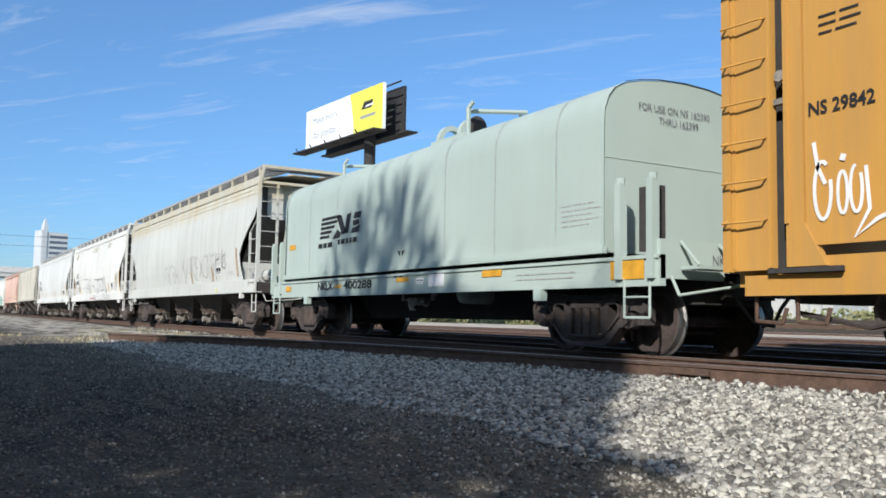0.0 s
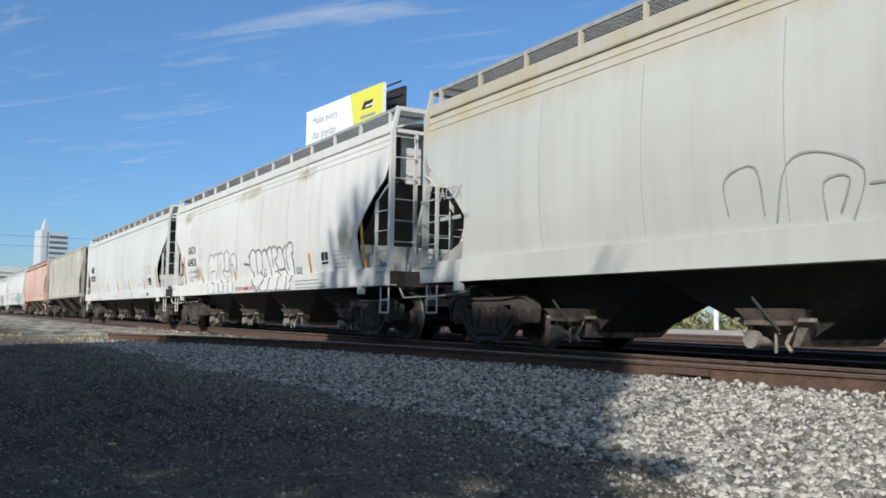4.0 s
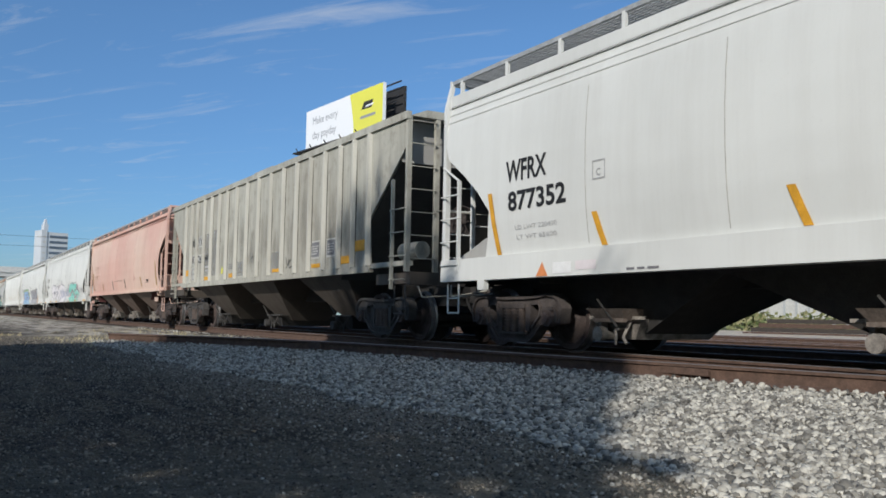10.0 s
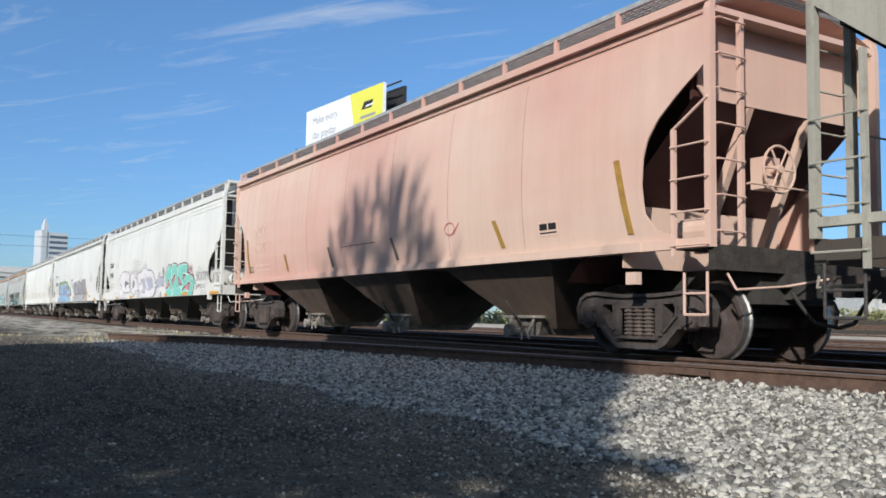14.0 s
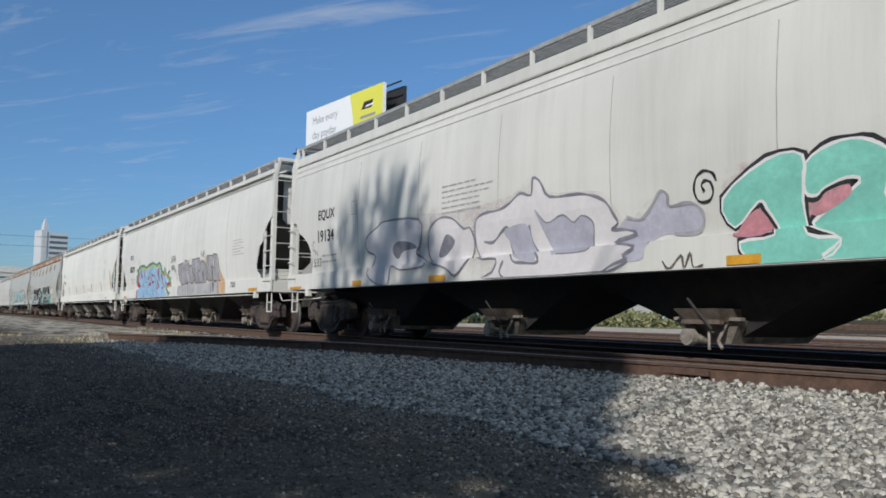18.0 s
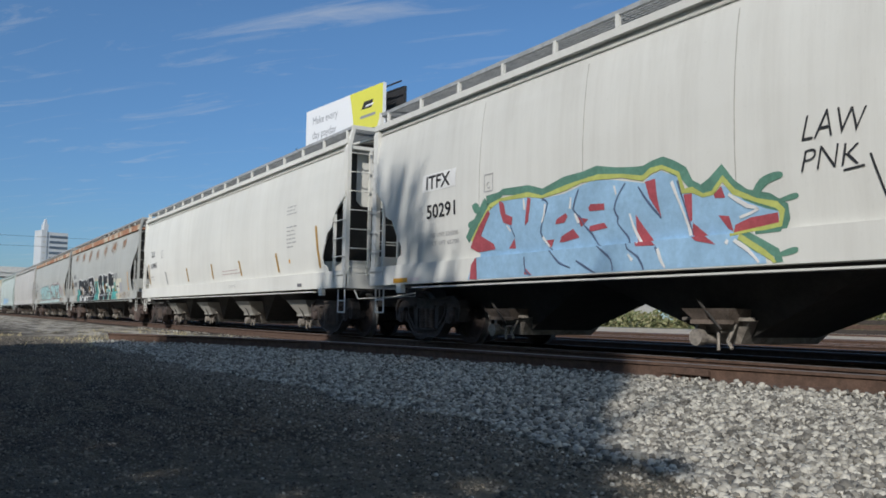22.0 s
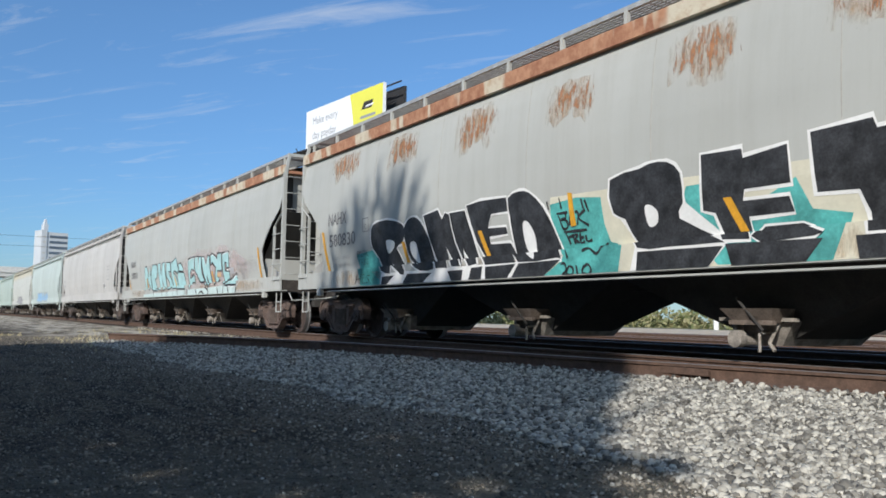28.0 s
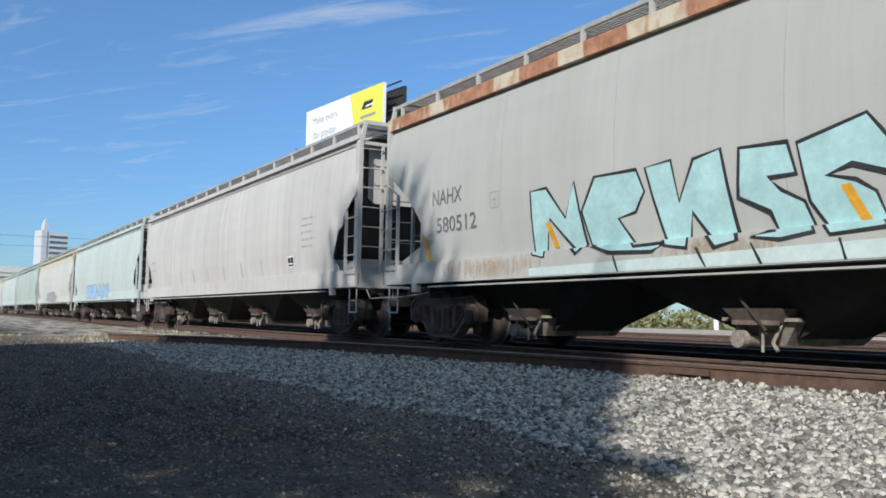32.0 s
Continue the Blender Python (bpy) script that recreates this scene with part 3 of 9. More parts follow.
def hopper(name, label, post, nxt, mat, low_mat=None, cut=CUT_DEEP, eave=3.97, bays=4, bands=True, board=None, board_h=4.40, lit_bays=None,
           trim=None, brake=-1, gate_mat=None, seams=True, slope_mat=None, sill_cut=0.0, chute="small", truck_mat=None):
    """A covered hopper from the next car's post to its own; returns the car and its half length."""
    gap = 1.24
    xe = (post - nxt - gap) / 2
    mid = (post + nxt + gap) / 2
    car = holder(name, label, "hopper car", "cars of the freight train", at=pose(mid, TRACK, 0))
    KEYED.append((car, mid))
    eave_mat = trim or mat
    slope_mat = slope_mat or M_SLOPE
    trim = mat
    key = (round(xe, 2), eave, id(cut), bands, bays)
    side = cached(("side", key), lambda: side_sheet(xe, eave, cut).mesh("side_sheet", smooth=True))
    part("side_sheet", side, mat, car)
    part("side_sheet", side, mat, car, at=pose(0, 0, 0, 0, 0, 180))
    # sill
    low = 1.27 if bays == 3 else 1.03
    s = Shape().prism([(-SILL_Y, low), (-SILL_Y + .20, low), (-SILL_Y + .20, low + .02), (-SILL_Y + .05, low + .02), (-SILL_Y + .05, 1.36), (-1.46, 1.36), (-1.46, 1.385), (-SILL_Y, 1.385)], -xe + sill_cut, xe - sill_cut, "x")
    if sill_cut:
        for k in (-1, 1):
            s.box(min(k * (xe - sill_cut), k * xe), max(k * (xe - sill_cut), k * xe), -SILL_Y + .03, -SILL_Y + .12, 1.27, 1.385)
    side_sill = cached(("sill", key), lambda: s.mesh("side_sill"))
    part("side_sill", side_sill, mat, car)
    part("side_sill", side_sill, mat, car, at=pose(0, 0, 0, 0, 0, 180))

    if cut is CUT_LOW or eave_mat is not mat:
        part("sill_flange", cached(("flange", key), lambda: Shape().box(-xe + 1.7, xe - 1.7, -1.583, -1.42, .955, .977).mesh("sill_flange")), mat, car)
    # roof with hatch coaming
    def roof():
        q = Shape()
        sec = [(-1.50, eave - .02), (-1.46, eave + .05), (-1.0, eave + .20), (-.55, eave + .27), (.55, eave + .27), (1.0, eave + .20), (1.46, eave + .05), (1.50, eave - .02)]
        q.grid([[(-xe + .03, y, z) for y, z in sec], [(xe - .03, y, z) for y, z in sec]])
        q.prism([(-1.50, eave - .02), (-1.46, eave + .05), (1.46, eave + .05), (1.50, eave - .02)], -xe + .03, xe - .03, "x")
        return q.mesh("roof")
    part("roof", cached(("roof", key), roof), eave_mat, car)
    part("roof_hatch", cached(("hatch", key), lambda: Shape().box(-xe + 1.0, xe - 1.0, -.32, .32, eave + .26, eave + .46).mesh("roof_hatch")), mat, car)
    def lip_shape():
        q = Shape()
        if bands:
            return q.box(-xe + .02, xe - .02, -1.485, -1.435, eave + .012, eave + .19)
        if eave_mat is mat:
            return q.box(-xe + .02, xe - .02, -1.56, -1.44, eave + .085, eave + .19).box(-xe + .02, xe - .02, -1.478, -1.44, eave - .045, eave + .085)
        return q.box(-xe + .02, xe - .02, -1.56, -1.44, eave - .03, eave + .19)
    lip = cached(("lip", key, eave_mat is mat), lambda: lip_shape().mesh("eave_rail"))
    part("eave_rail", lip, eave_mat, car)
    part("eave_rail", lip, eave_mat, car, at=pose(0, 0, 0, 0, 0, 180))
    if bands:
        for z in (3.70, 3.83, 3.955):
            y = round_side(z)
            b = cached(("band", key, z), lambda: Shape().box(-xe + .05, xe - .05, -y - .012, -y + .01, z - .010, z + .010).mesh("side_bead"))
            part("side_bead", b, trim, car)
    if seams:
        n = 7
        for i in range(1, n):
            x = -xe + 1.4 + (2 * xe - 2.8) * i / n
            m = cached(("seam", round(x, 2), key), lambda: seam_shape(x, eave - (.31 if bands else .05)).mesh("weld_seam"))
            part("weld_seam", m, M_PINK_SEAM if bays == 3 else M_SEAM, car)
    # running boards
    board = board or M_GALV
    for k in (-1, 1):
        running_board(car, xe - .06, k * 1.42, k * .60, board_h, board)
    n = max(8, round(2 * xe / 1.36))
    for i in range(n + 1):
        x = -xe + .35 + (2 * xe - .7) * i / n
        q = cached("bracket", lambda: Shape().prism([(-1.445, 4.0), (-1.395, 4.0), (-1.395, 4.40), (-1.445, 4.40)], -.032, .032, "x")
                   .prism([(-1.39, 4.05), (-1.39, 4.10), (-.62, 4.39), (-.62, 4.35)], -.022, .022, "x").mesh("board_bracket"))
        part("board_bracket", q, trim, car, at=pose(x, 0, eave - 3.97))
    # under the body
    half = (xe - (1.5 if bays == 4 else 2.3)) / bays
    bay = cached(("bay", round(half, 3), bays), lambda: bay_shape(0, half).mesh("hopper_bay"))
    if bays == 3:
        bay = cached(("open_bay", round(half, 3)), lambda: open_bay(half - .62, 1.30, .30, .42, .52).mesh("hopper_bay"))
    for i in range(bays):
        x = -(bays - 1) * half + 2 * half * i
        # without lit_bays the near-black paint holds the shade below the sill
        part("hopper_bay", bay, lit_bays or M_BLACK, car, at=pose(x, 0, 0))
        if bays == 4:
            # the wide chute draws the bay's sunlit lower front as a paler part
            a, b, z = (.36, .64, .81) if chute == "wide" else (.26, .36, .60)
            part("outlet_chute", cached(("chute", chute), lambda: Shape().hull([(-a, -1.02, .44), (a, -1.02, .44), (a, -.45, .44), (-a, -.45, .44)],
                 [(-b, -.80 - z * .57, z), (b, -.80 - z * .57, z), (b, -.45, z), (-b, -.45, z)]).box(-a - .04, a + .04, -1.06, -1.0, .42, .47).mesh("outlet_chute")),
                 M_CHUTE if chute == "wide" else M_OLD_GATE, car, at=pose(x + .06, 0, 0))
        outlet(car, x, gate_mat or M_GATE, .34)
    part("center_sill", cached(("csill", key), lambda: Shape().box(-xe, xe, -.33, .33, .86, 1.10).mesh("center_sill")), M_BLACK, car)
    # ends
    top = 3.02 if cut is not CUT_LOW else 2.78
    es = cached(("end", key), lambda: end_sheet(xe, eave, top, 1.42 if cut is CUT_ROUND else 1.20).mesh("end_sheet"))
    for k in (1, -1):
        turn = pose(0, 0, 0, 0, 0, 0 if k == 1 else 180)
        part("end_sheet", es, mat, car, at=turn)
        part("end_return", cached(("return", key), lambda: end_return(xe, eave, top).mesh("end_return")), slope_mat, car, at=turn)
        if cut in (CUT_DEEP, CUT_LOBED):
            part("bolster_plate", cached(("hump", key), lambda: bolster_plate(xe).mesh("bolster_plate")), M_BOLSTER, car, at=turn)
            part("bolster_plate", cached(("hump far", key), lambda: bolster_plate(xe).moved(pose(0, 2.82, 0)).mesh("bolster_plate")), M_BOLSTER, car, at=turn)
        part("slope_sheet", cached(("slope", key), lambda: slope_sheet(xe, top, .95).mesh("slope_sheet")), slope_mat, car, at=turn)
        part("bolster_web", cached(("web", key, top), lambda: Shape().box(xe - 1.52, xe - 1.49, -1.46, 1.46, 1.1, top - .92 * (1.19) - .03).mesh("bolster_web")), mat, car, at=turn)
        part("crossover_board", cached(("cross", key), lambda: crossover(xe, board_h).mesh("crossover_board", fix=False)), board, car, at=turn)
        part("board_end_rail", cached(("endrail", key), lambda: Shape().box(xe - .055, xe - .005, -1.46, 1.46, board_h - .03, board_h + .05).mesh("board_end_rail")), trim, car, at=turn)
        part("end_sill", cached(("esill", key), lambda: Shape().box(xe - .09, xe - .001, -1.50, 1.50, 1.02, 1.30).box(xe - .75, xe - .10, -1.5, 1.5, 1.28, 1.305).mesh("end_sill")), trim if cut in (CUT_LOW, CUT_LOBED) else M_END_SILL, car, at=turn)
        for y in (-1.515, 1.515, -1.0, 1.0):
            q = cached(("post", key, y), lambda: end_post(xe, y, board_h, .17 if cut in (CUT_LOW, CUT_LOBED) else .09) if abs(y) > 1.2 else Shape().box(xe - .09, xe - .025, y - .028, y + .028, 1.305, eave + .02).mesh("end_post"))
            part("end_post", q, trim, car, at=turn)
        if cut is CUT_LOW:
            part("end_apron", cached(("apron", key), lambda: Shape().box(xe - .12, xe - .09, -1.46, 1.46, 1.30, 1.58).box(xe - .14, xe - .07, -1.46, 1.46, 1.56, 1.60).mesh("end_apron")), trim, car, at=turn)
        if eave_mat is not mat:
            part("center_post", cached(("cpost", key), lambda: Shape().box(xe - .26, xe - .02, -.52, -.36, 1.305, eave).box(xe - .30, xe - .02, -.56, -.52, 1.305, eave).mesh("center_post")), mat, car, at=turn)
        elif cut is not CUT_LOW:
            for y in (-.55, .55):
                q = cached(("brace", key, y), lambda: Shape().hull([(xe - 1.15, y - .05, 1.30), (xe - 1.02, y - .05, 1.30), (xe - 1.02, y + .05, 1.30), (xe - 1.15, y + .05, 1.30)],
                           [(xe - .38, y - .05, 3.0), (xe - .28, y - .05, 3.0), (xe - .28, y + .05, 3.0), (xe - .38, y + .05, 3.0)]).mesh("end_brace"))
                part("end_brace", q, trim, car, at=turn)
        coupler(car, xe, gap / 2, k)
        # ladders on the near side
        xs, xl = k * (xe - .03), k * (xe - .56)
        part("ladder_stile", Shape().box(min(xl, xl + k * .045), max(xl, xl + k * .045), -1.60, -1.545, 1.18, 2.66).tube((xl + k * .02, -1.57, 2.66), (xs, -1.57, 2.95), .02, 6), trim, car)
        rungs(car, (xl, -1.56), (xs, -1.56), (1.30, 1.68, 2.06, 2.44), trim)
        rungs(car, (k * (xe - .01), -1.47), (k * (xe - .03), -1.03), [1.45 + .40 * i for i in range(7)], trim, out=(k * .06, 0, 0))
        rungs(car, (k * (xe - .01), -.96), (k * (xe - .03), .96), (2.02,), trim, out=(k * .05, 0, 0))
        stirrup(car, k * (xe - .28), -1.50, trim)
        part("uncoupling_lever", Shape().path([(k * (xe + .04), -1.35, .98), (k * (xe + .12), -1.30, .80), (k * (xe + .14), -.5, .86), (k * (xe + .40), -.1, .95)], .014), trim, car)
        part("jacking_pad", Shape().box(min(k * (xe - 1.32), k * (xe - 1.14)), max(k * (xe - 1.32), k * (xe - 1.14)), -1.59, -1.50, .88, 1.03), trim, car)
        truck(car, k * (xe - 1.55), truck_mat)
    if brake:
        brake_wheel(car, brake * (xe - .05), -.35, 2.25, brake, trim)
        part("brake_cylinder", Shape().tube((brake * (xe - 1.0), -.9, 1.52), (brake * (xe - .40), -.9, 1.52), .18, 16), mat, car)
    return car, xe


def seam_shape(x, top):
    s = Shape()
    zs = [q for q in LEVELS if 1.4 < q < top]
    s.grid([[(x - .005, -round_side(z) - .003, z) for z in zs], [(x + .005, -round_side(z) - .003, z) for z in zs]])
    s.grid([[(x - .010, -round_side(z) + .006, z) for z in zs], [(x - .005, -round_side(z) - .003, z) for z in zs]])
    s.grid([[(x + .005, -round_side(z) - .003, z) for z in zs], [(x + .010, -round_side(z) + .006, z) for z in zs]])
    return s


M_GATE = plain("gate_grey", (0.30, 0.27, 0.235), 0.75, vary=0.4)
M_END_SILL = plain("end_sill_grime", (0.055, 0.047, 0.041), 0.85, vary=0.35)
M_OLD_GATE = plain("gate_rusty_grey", (0.17, 0.135, 0.11), 0.8, vary=0.35)
M_SEAM = plain("seam_grime", (0.40, 0.385, 0.35), 0.7)
M_PINK_SEAM = plain("seam_grime_pink", (0.45, 0.27, 0.21), 0.7)
M_CHUTE = paint("sunlit_bay_grey", (0.34, 0.33, 0.30), dirt=(0.16, 0.13, 0.10), grime=0.6)


# ---------------------------------------------------------------- ribbed hopper with flat sides
def flat_side(z):
    return 1.57


RIB_PLACES = [-6.99 + q for q in itertools.accumulate((0, .75, .70, .83, .83, .81, .80, .91, .95, .96, .95, .93, .90, .86, .84, .83, .70, .72))]


def ribbed_hopper(name, label, post, nxt, mat, low_mat, rib_mat=None):
    gap = 1.24
    xe, mid = (post - nxt - gap) / 2, (post + nxt + gap) / 2
    car = holder(name, label, "hopper car", "cars of the freight train", at=pose(mid, TRACK, 0))
    KEYED.append((car, mid))
    lo, hi = 1.40, 4.09
    cut = [(xe, 3.60), (xe - 1.58, 2.34), (xe - 1.52, lo)]
    poly = [(-cut[2][0], lo), (-cut[1][0], 2.34), (-xe + .04, 3.60), (-xe + .04, hi), (xe - .04, hi), (xe - .04, 3.60), (cut[1][0], 2.34), (cut[2][0], lo)]
    for k in (-1, 1):
        part("side_sheet", Shape().prism(poly, k * 1.53, k * 1.57), mat, car)
        part("top_chord", Shape().box(-xe, xe, min(k * 1.52, k * 1.62), max(k * 1.52, k * 1.62), hi - .04, hi + .10), mat, car)
        part("side_sill", Shape().box(-xe + 1.5, xe - 1.5, min(k * 1.50, k * 1.60), max(k * 1.50, k * 1.60), lo - .10, lo + .03), mat, car)
        for e in (-1, 1):
            part("sill_extension", Shape().box(min(e * (xe - 1.5), e * xe), max(e * (xe - 1.5), e * xe), min(k * 1.44, k * 1.58), max(k * 1.44, k * 1.58), lo - .03, lo + .06), mat, car)
    for x in RIB_PLACES:
        s = Shape().prism([(x - .060, -1.57), (x - .034, -1.645), (x + .034, -1.645), (x + .060, -1.57)], lo + .03, hi - .04, "z")
        part("side_rib", s, low_mat if rib_mat is None else rib_mat, car)
    part("roof", Shape().prism([(-1.55, hi + .02), (-1.2, hi + .16), (1.2, hi + .16), (1.55, hi + .02)], -xe, xe, "x"), mat, car)
    part("roof_hatch", Shape().box(-xe + 1, xe - 1, -.5, .5, hi + .16, hi + .30), mat, car)
    for k in (1, -1):
        running_board(car, .75, -1.3, 1.3, hi + .24, M_GALV) if k == 1 else None
    half = (xe - 2.05) / 3
    bay = open_bay(1.44, 1.38, .30, .42, .50).mesh("hopper_bay")
    for i in range(3):
        x = 2 * half * (i - 1)
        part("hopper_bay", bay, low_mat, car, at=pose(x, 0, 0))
        outlet(car, x, M_BLACK, .30)
    part("center_sill", Shape().box(-xe, xe, -.33, .33, .80, 1.20), M_BLACK, car)
    for k in (1, -1):
        turn = pose(0, 0, 0, 0, 0, 0 if k == 1 else 180)
        s = Shape()
        pr = [(xe - .34, hi), (xe - .34, 3.3), (xe - 3.0, 1.2)]
        s.grid([[(xe - .34, -1.53, hi), (xe - .34, 1.53, hi)], [(xe - .34, -1.53, 3.3), (xe - .34, 1.53, 3.3)]])
        part("end_sheet", s, M_BOLSTER, car, at=turn)
        s = Shape().grid([[(xe - .34, -1.53, 3.3), (xe - .34, 1.53, 3.3)], [(xe - 3.0, -1.53, 1.2), (xe - 3.0, 1.53, 1.2)]])
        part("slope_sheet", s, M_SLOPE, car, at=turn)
        part("end_sill", Shape().box(xe - .12, xe, -1.5, 1.5, 1.02, 1.26).box(xe - 1.4, xe - .12, -1.48, -1.36, 1.05, 1.25).box(xe - 1.4, xe - .12, 1.36, 1.48, 1.05, 1.25), low_mat, car, at=turn)
        for y in (-1.54, 1.54, -.95, .95):
            part("end_post", Shape().box(xe - .09, xe - .01, y - .045, y + .045, 1.26, hi + .02), mat, car, at=turn)
        coupler(car, xe, gap / 2, k)
        xs, xl = k * (xe - .05), k * (xe - .62)
        part("ladder_stile", Shape().box(min(xl, xl + k * .05), max(xl, xl + k * .05), -1.60, -1.54, .95, 3.0), mat, car)
        rungs(car, (xl, -1.57), (xs, -1.57), (1.12, 1.55, 1.98, 2.41), mat)
        rungs(car, (k * (xe - .03), -1.49), (k * (xe - .03), -1.0), [1.5 + .42 * i for i in range(7)], mat, out=(k * .06, 0, 0))
        rungs(car, (k * (xe - .03), -.96), (k * (xe - .03), .96), (2.4,), mat, out=(k * .05, 0, 0))
        stirrup(car, k * (xe - .33), -1.52, M_TRUCK_GREY, 1.02, .50, .42)
        truck(car, k * (xe - 1.75), M_TRUCK_GREY)
        part("uncoupling_lever", Shape().path([(k * (xe + .04), -1.35, 1.0), (k * (xe + .12), -1.30, .80), (k * (xe + .14), -.5, .86), (k * (xe + .40), -.1, .95)], .014), mat, car)
    brake_wheel(car, xe - .02, -.38, 2.25, 1, M_TRUCK)
    part("brake_cylinder", Shape().tube((xe - 1.15, -1.0, 1.70), (xe - .45, -1.0, 1.70), .17, 16), mat, car)
    part("air_reservoir", Shape().tube((-xe + .5, -.7, 1.62), (-xe + 1.25, -.7, 1.62), .2, 16), mat, car)
    return car, xe


M_TRUCK_GREY = plain("cast_steel_grey", (0.075, 0.070, 0.066), 0.85, vary=0.3, scale=5)


# ---------------------------------------------------------------- covered coil car
HOOD = [(1.46, 1.32), (1.46, 3.00), (1.44, 3.20), (1.375, 3.37), (1.26, 3.51), (1.08, 3.605), (.80, 3.67), (.45, 3.72), (0, 3.74)]


def hood_side(z):
    if z < 1.27:
        return 1.50
    for (p, a), (q, b) in zip(HOOD, HOOD[1:]):
        if z <= b:
            return p + (q - p) * (z - a) / (b - a)
    return .5


M_HOOD_SEAM = plain("hood_seam_grey", (0.40, 0.45, 0.42), 0.6)


def coil_car(label, left, right, mat):
    xe, mid = (right - left) / 2, (right + left) / 2
    car = holder("coil_car", label, "coil car", "cars of the freight train", at=pose(mid, TRACK, 0))
    KEYED.append((car, mid))
    hr, hl = xe - 1.04, -xe + .81
    sec = [(-y, z) for y, z in HOOD] + [(y, z) for y, z in HOOD[-2::-1]]
    s = Shape().grid([[(hl, y, z) for y, z in sec], [(hr, y, z) for y, z in sec]])
    hood = part("hood", s, mat, car, "rounded steel hood over the load", smooth=True)
    for x, k in ((hl, -1), (hr, 1)):
        part("hood_end", Shape().prism(sec, min(x - k * .05, x + k * .006), max(x - k * .05, x + k * .006), "x"), mat, hood)
        part("hood_crease", Shape().box(min(x, x + k * .014), max(x, x + k * .014), -1.45, 1.45, 2.56, 2.575), mat, hood)
        rib = [(y * 1.012, z + (.014 if z > 2 else 0)) for y, z in sec]
        part("hood_rim", Shape().grid([[(x - .03, y, z) for y, z in rib], [(x + .03, y, z) for y, z in rib]]), mat, hood)
    for i in range(7):
        x = -4.39 + 1.52 * i
        rib = [(y * 1.004, z + (.006 if z > 2 else 0)) for y, z in sec]
        part("hood_seam", Shape().grid([[(x - .012, y, z) for y, z in rib], [(x + .012, y, z) for y, z in rib]]), M_HOOD_SEAM, hood)
    part("hood_skirt", Shape().box(hl, hr + .05, -1.52, -1.44, 1.30, 1.40), mat, hood)
    # lifting gear on the hood
    n = 12
    for x in (.72, 1.45):
        rim = [(-.78 + .29 * math.cos(math.pi * i / n), 3.64 + .33 * math.sin(math.pi * i / n)) for i in range(n + 1)]
        rim += [(-.78 + .20 * math.cos(math.pi * i / n), 3.64 + .24 * math.sin(math.pi * i / n)) for i in range(n, -1, -1)]
        part("lifting_ring", Shape().prism(rim, x - .06, x + .06, "x"), mat, hood)
    # black disc added for the dark hole in the ring
    part("lifting_shackle", Shape().turned([(0, -.04), (.17, -.04), (.19, 0), (.17, .04), (0, .04)], 16).moved(pose(1.62, -.78, 3.80, 0, 0, 90)), M_BLACK, hood, smooth=True)
    part("lifting_plate", Shape().box(.50, 1.70, -1.08, -.38, 3.56, 3.66), mat, hood)
    for x, up in ((-3.2, 0.0), (1.95, .22)):
        part("stacking_bracket", Shape().path([(x - .03, -1.16, 3.52), (x - .03, -1.16, 3.80 + up), (x + .06, -1.12, 3.90 + up)], .04).path([(x - .16, -1.1, 3.78 + up), (x + .20, -.1, 3.82 + up)], .045)
             .tube((x + .02, -.15, 3.62), (x + .10, -.15, 3.84 + up), .03), mat, hood)
    # frame
    part("side_sill", Shape().box(-xe, xe, -1.50, -1.40, .86, 1.22).box(-xe, xe, -1.53, -1.40, 1.19, 1.235), mat, car)
    part("side_sill", Shape().box(-xe, xe, 1.40, 1.50, .86, 1.22), mat, car)
    part("deck", Shape().box(-xe + .1, xe - .1, -1.39, 1.39, 1.10, 1.20), M_BLACK, car)
    part("center_sill", Shape().prism([(-xe, .72), (-xe, 1.05), (xe, 1.05), (xe, .72), (xe - 3, .72), (xe - 3.6, .42), (-xe + 3.6, .42), (-xe + 3, .72)], -.4, .4), M_BLACK, car)
    for k in (1, -1):
        x = k * xe
        part("end_sill", Shape().box(min(x, x - k * .1), max(x, x - k * .1), -1.48, 1.48, .95, 1.42), mat, car)
        for xo in (.06, .62):
            part("corner_post", Shape().box(min(x - k * xo, x - k * (xo + .10)), max(x - k * xo, x - k * (xo + .10)), -1.56, -1.44, .95, 2.16)
                 .tube((x - k * (xo + .05), -1.50, 2.14), (x - k * (xo + .05), -1.50, 2.22), .06, 8), mat, car)
        part("brake_stand", Shape().box(min(x - k * .5, x - k * .2), max(x - k * .5, x - k * .2), -1.35, -1.2, 1.3, 2.1), M_BLACK, car)
        stirrup(car, x - k * .38, -1.50, mat, .98, .48, .44)
        part("step_plate", Shape().box(min(x + k * .05, x + k * .35), max(x + k * .05, x + k * .35), -1.2, -.55, 1.06, 1.10).tube((x + k * .05, -1.2, 1.40), (x + k * .34, -1.2, 1.10), .02).tube((x + k * .05, -.55, 1.40), (x + k * .34, -.55, 1.10), .02), mat, car)
        part("uncoupling_lever", Shape().path([(x + k * .04, -1.35, .98), (x + k * .12, -1.30, .75), (x + k * .14, -.5, .86), (x + k * .40, -.1, .95)], .02), mat, car)
        coupler(car, xe, .62, k)
        truck(car, k * (xe - 1.72))
    return car, xe, hl, hr


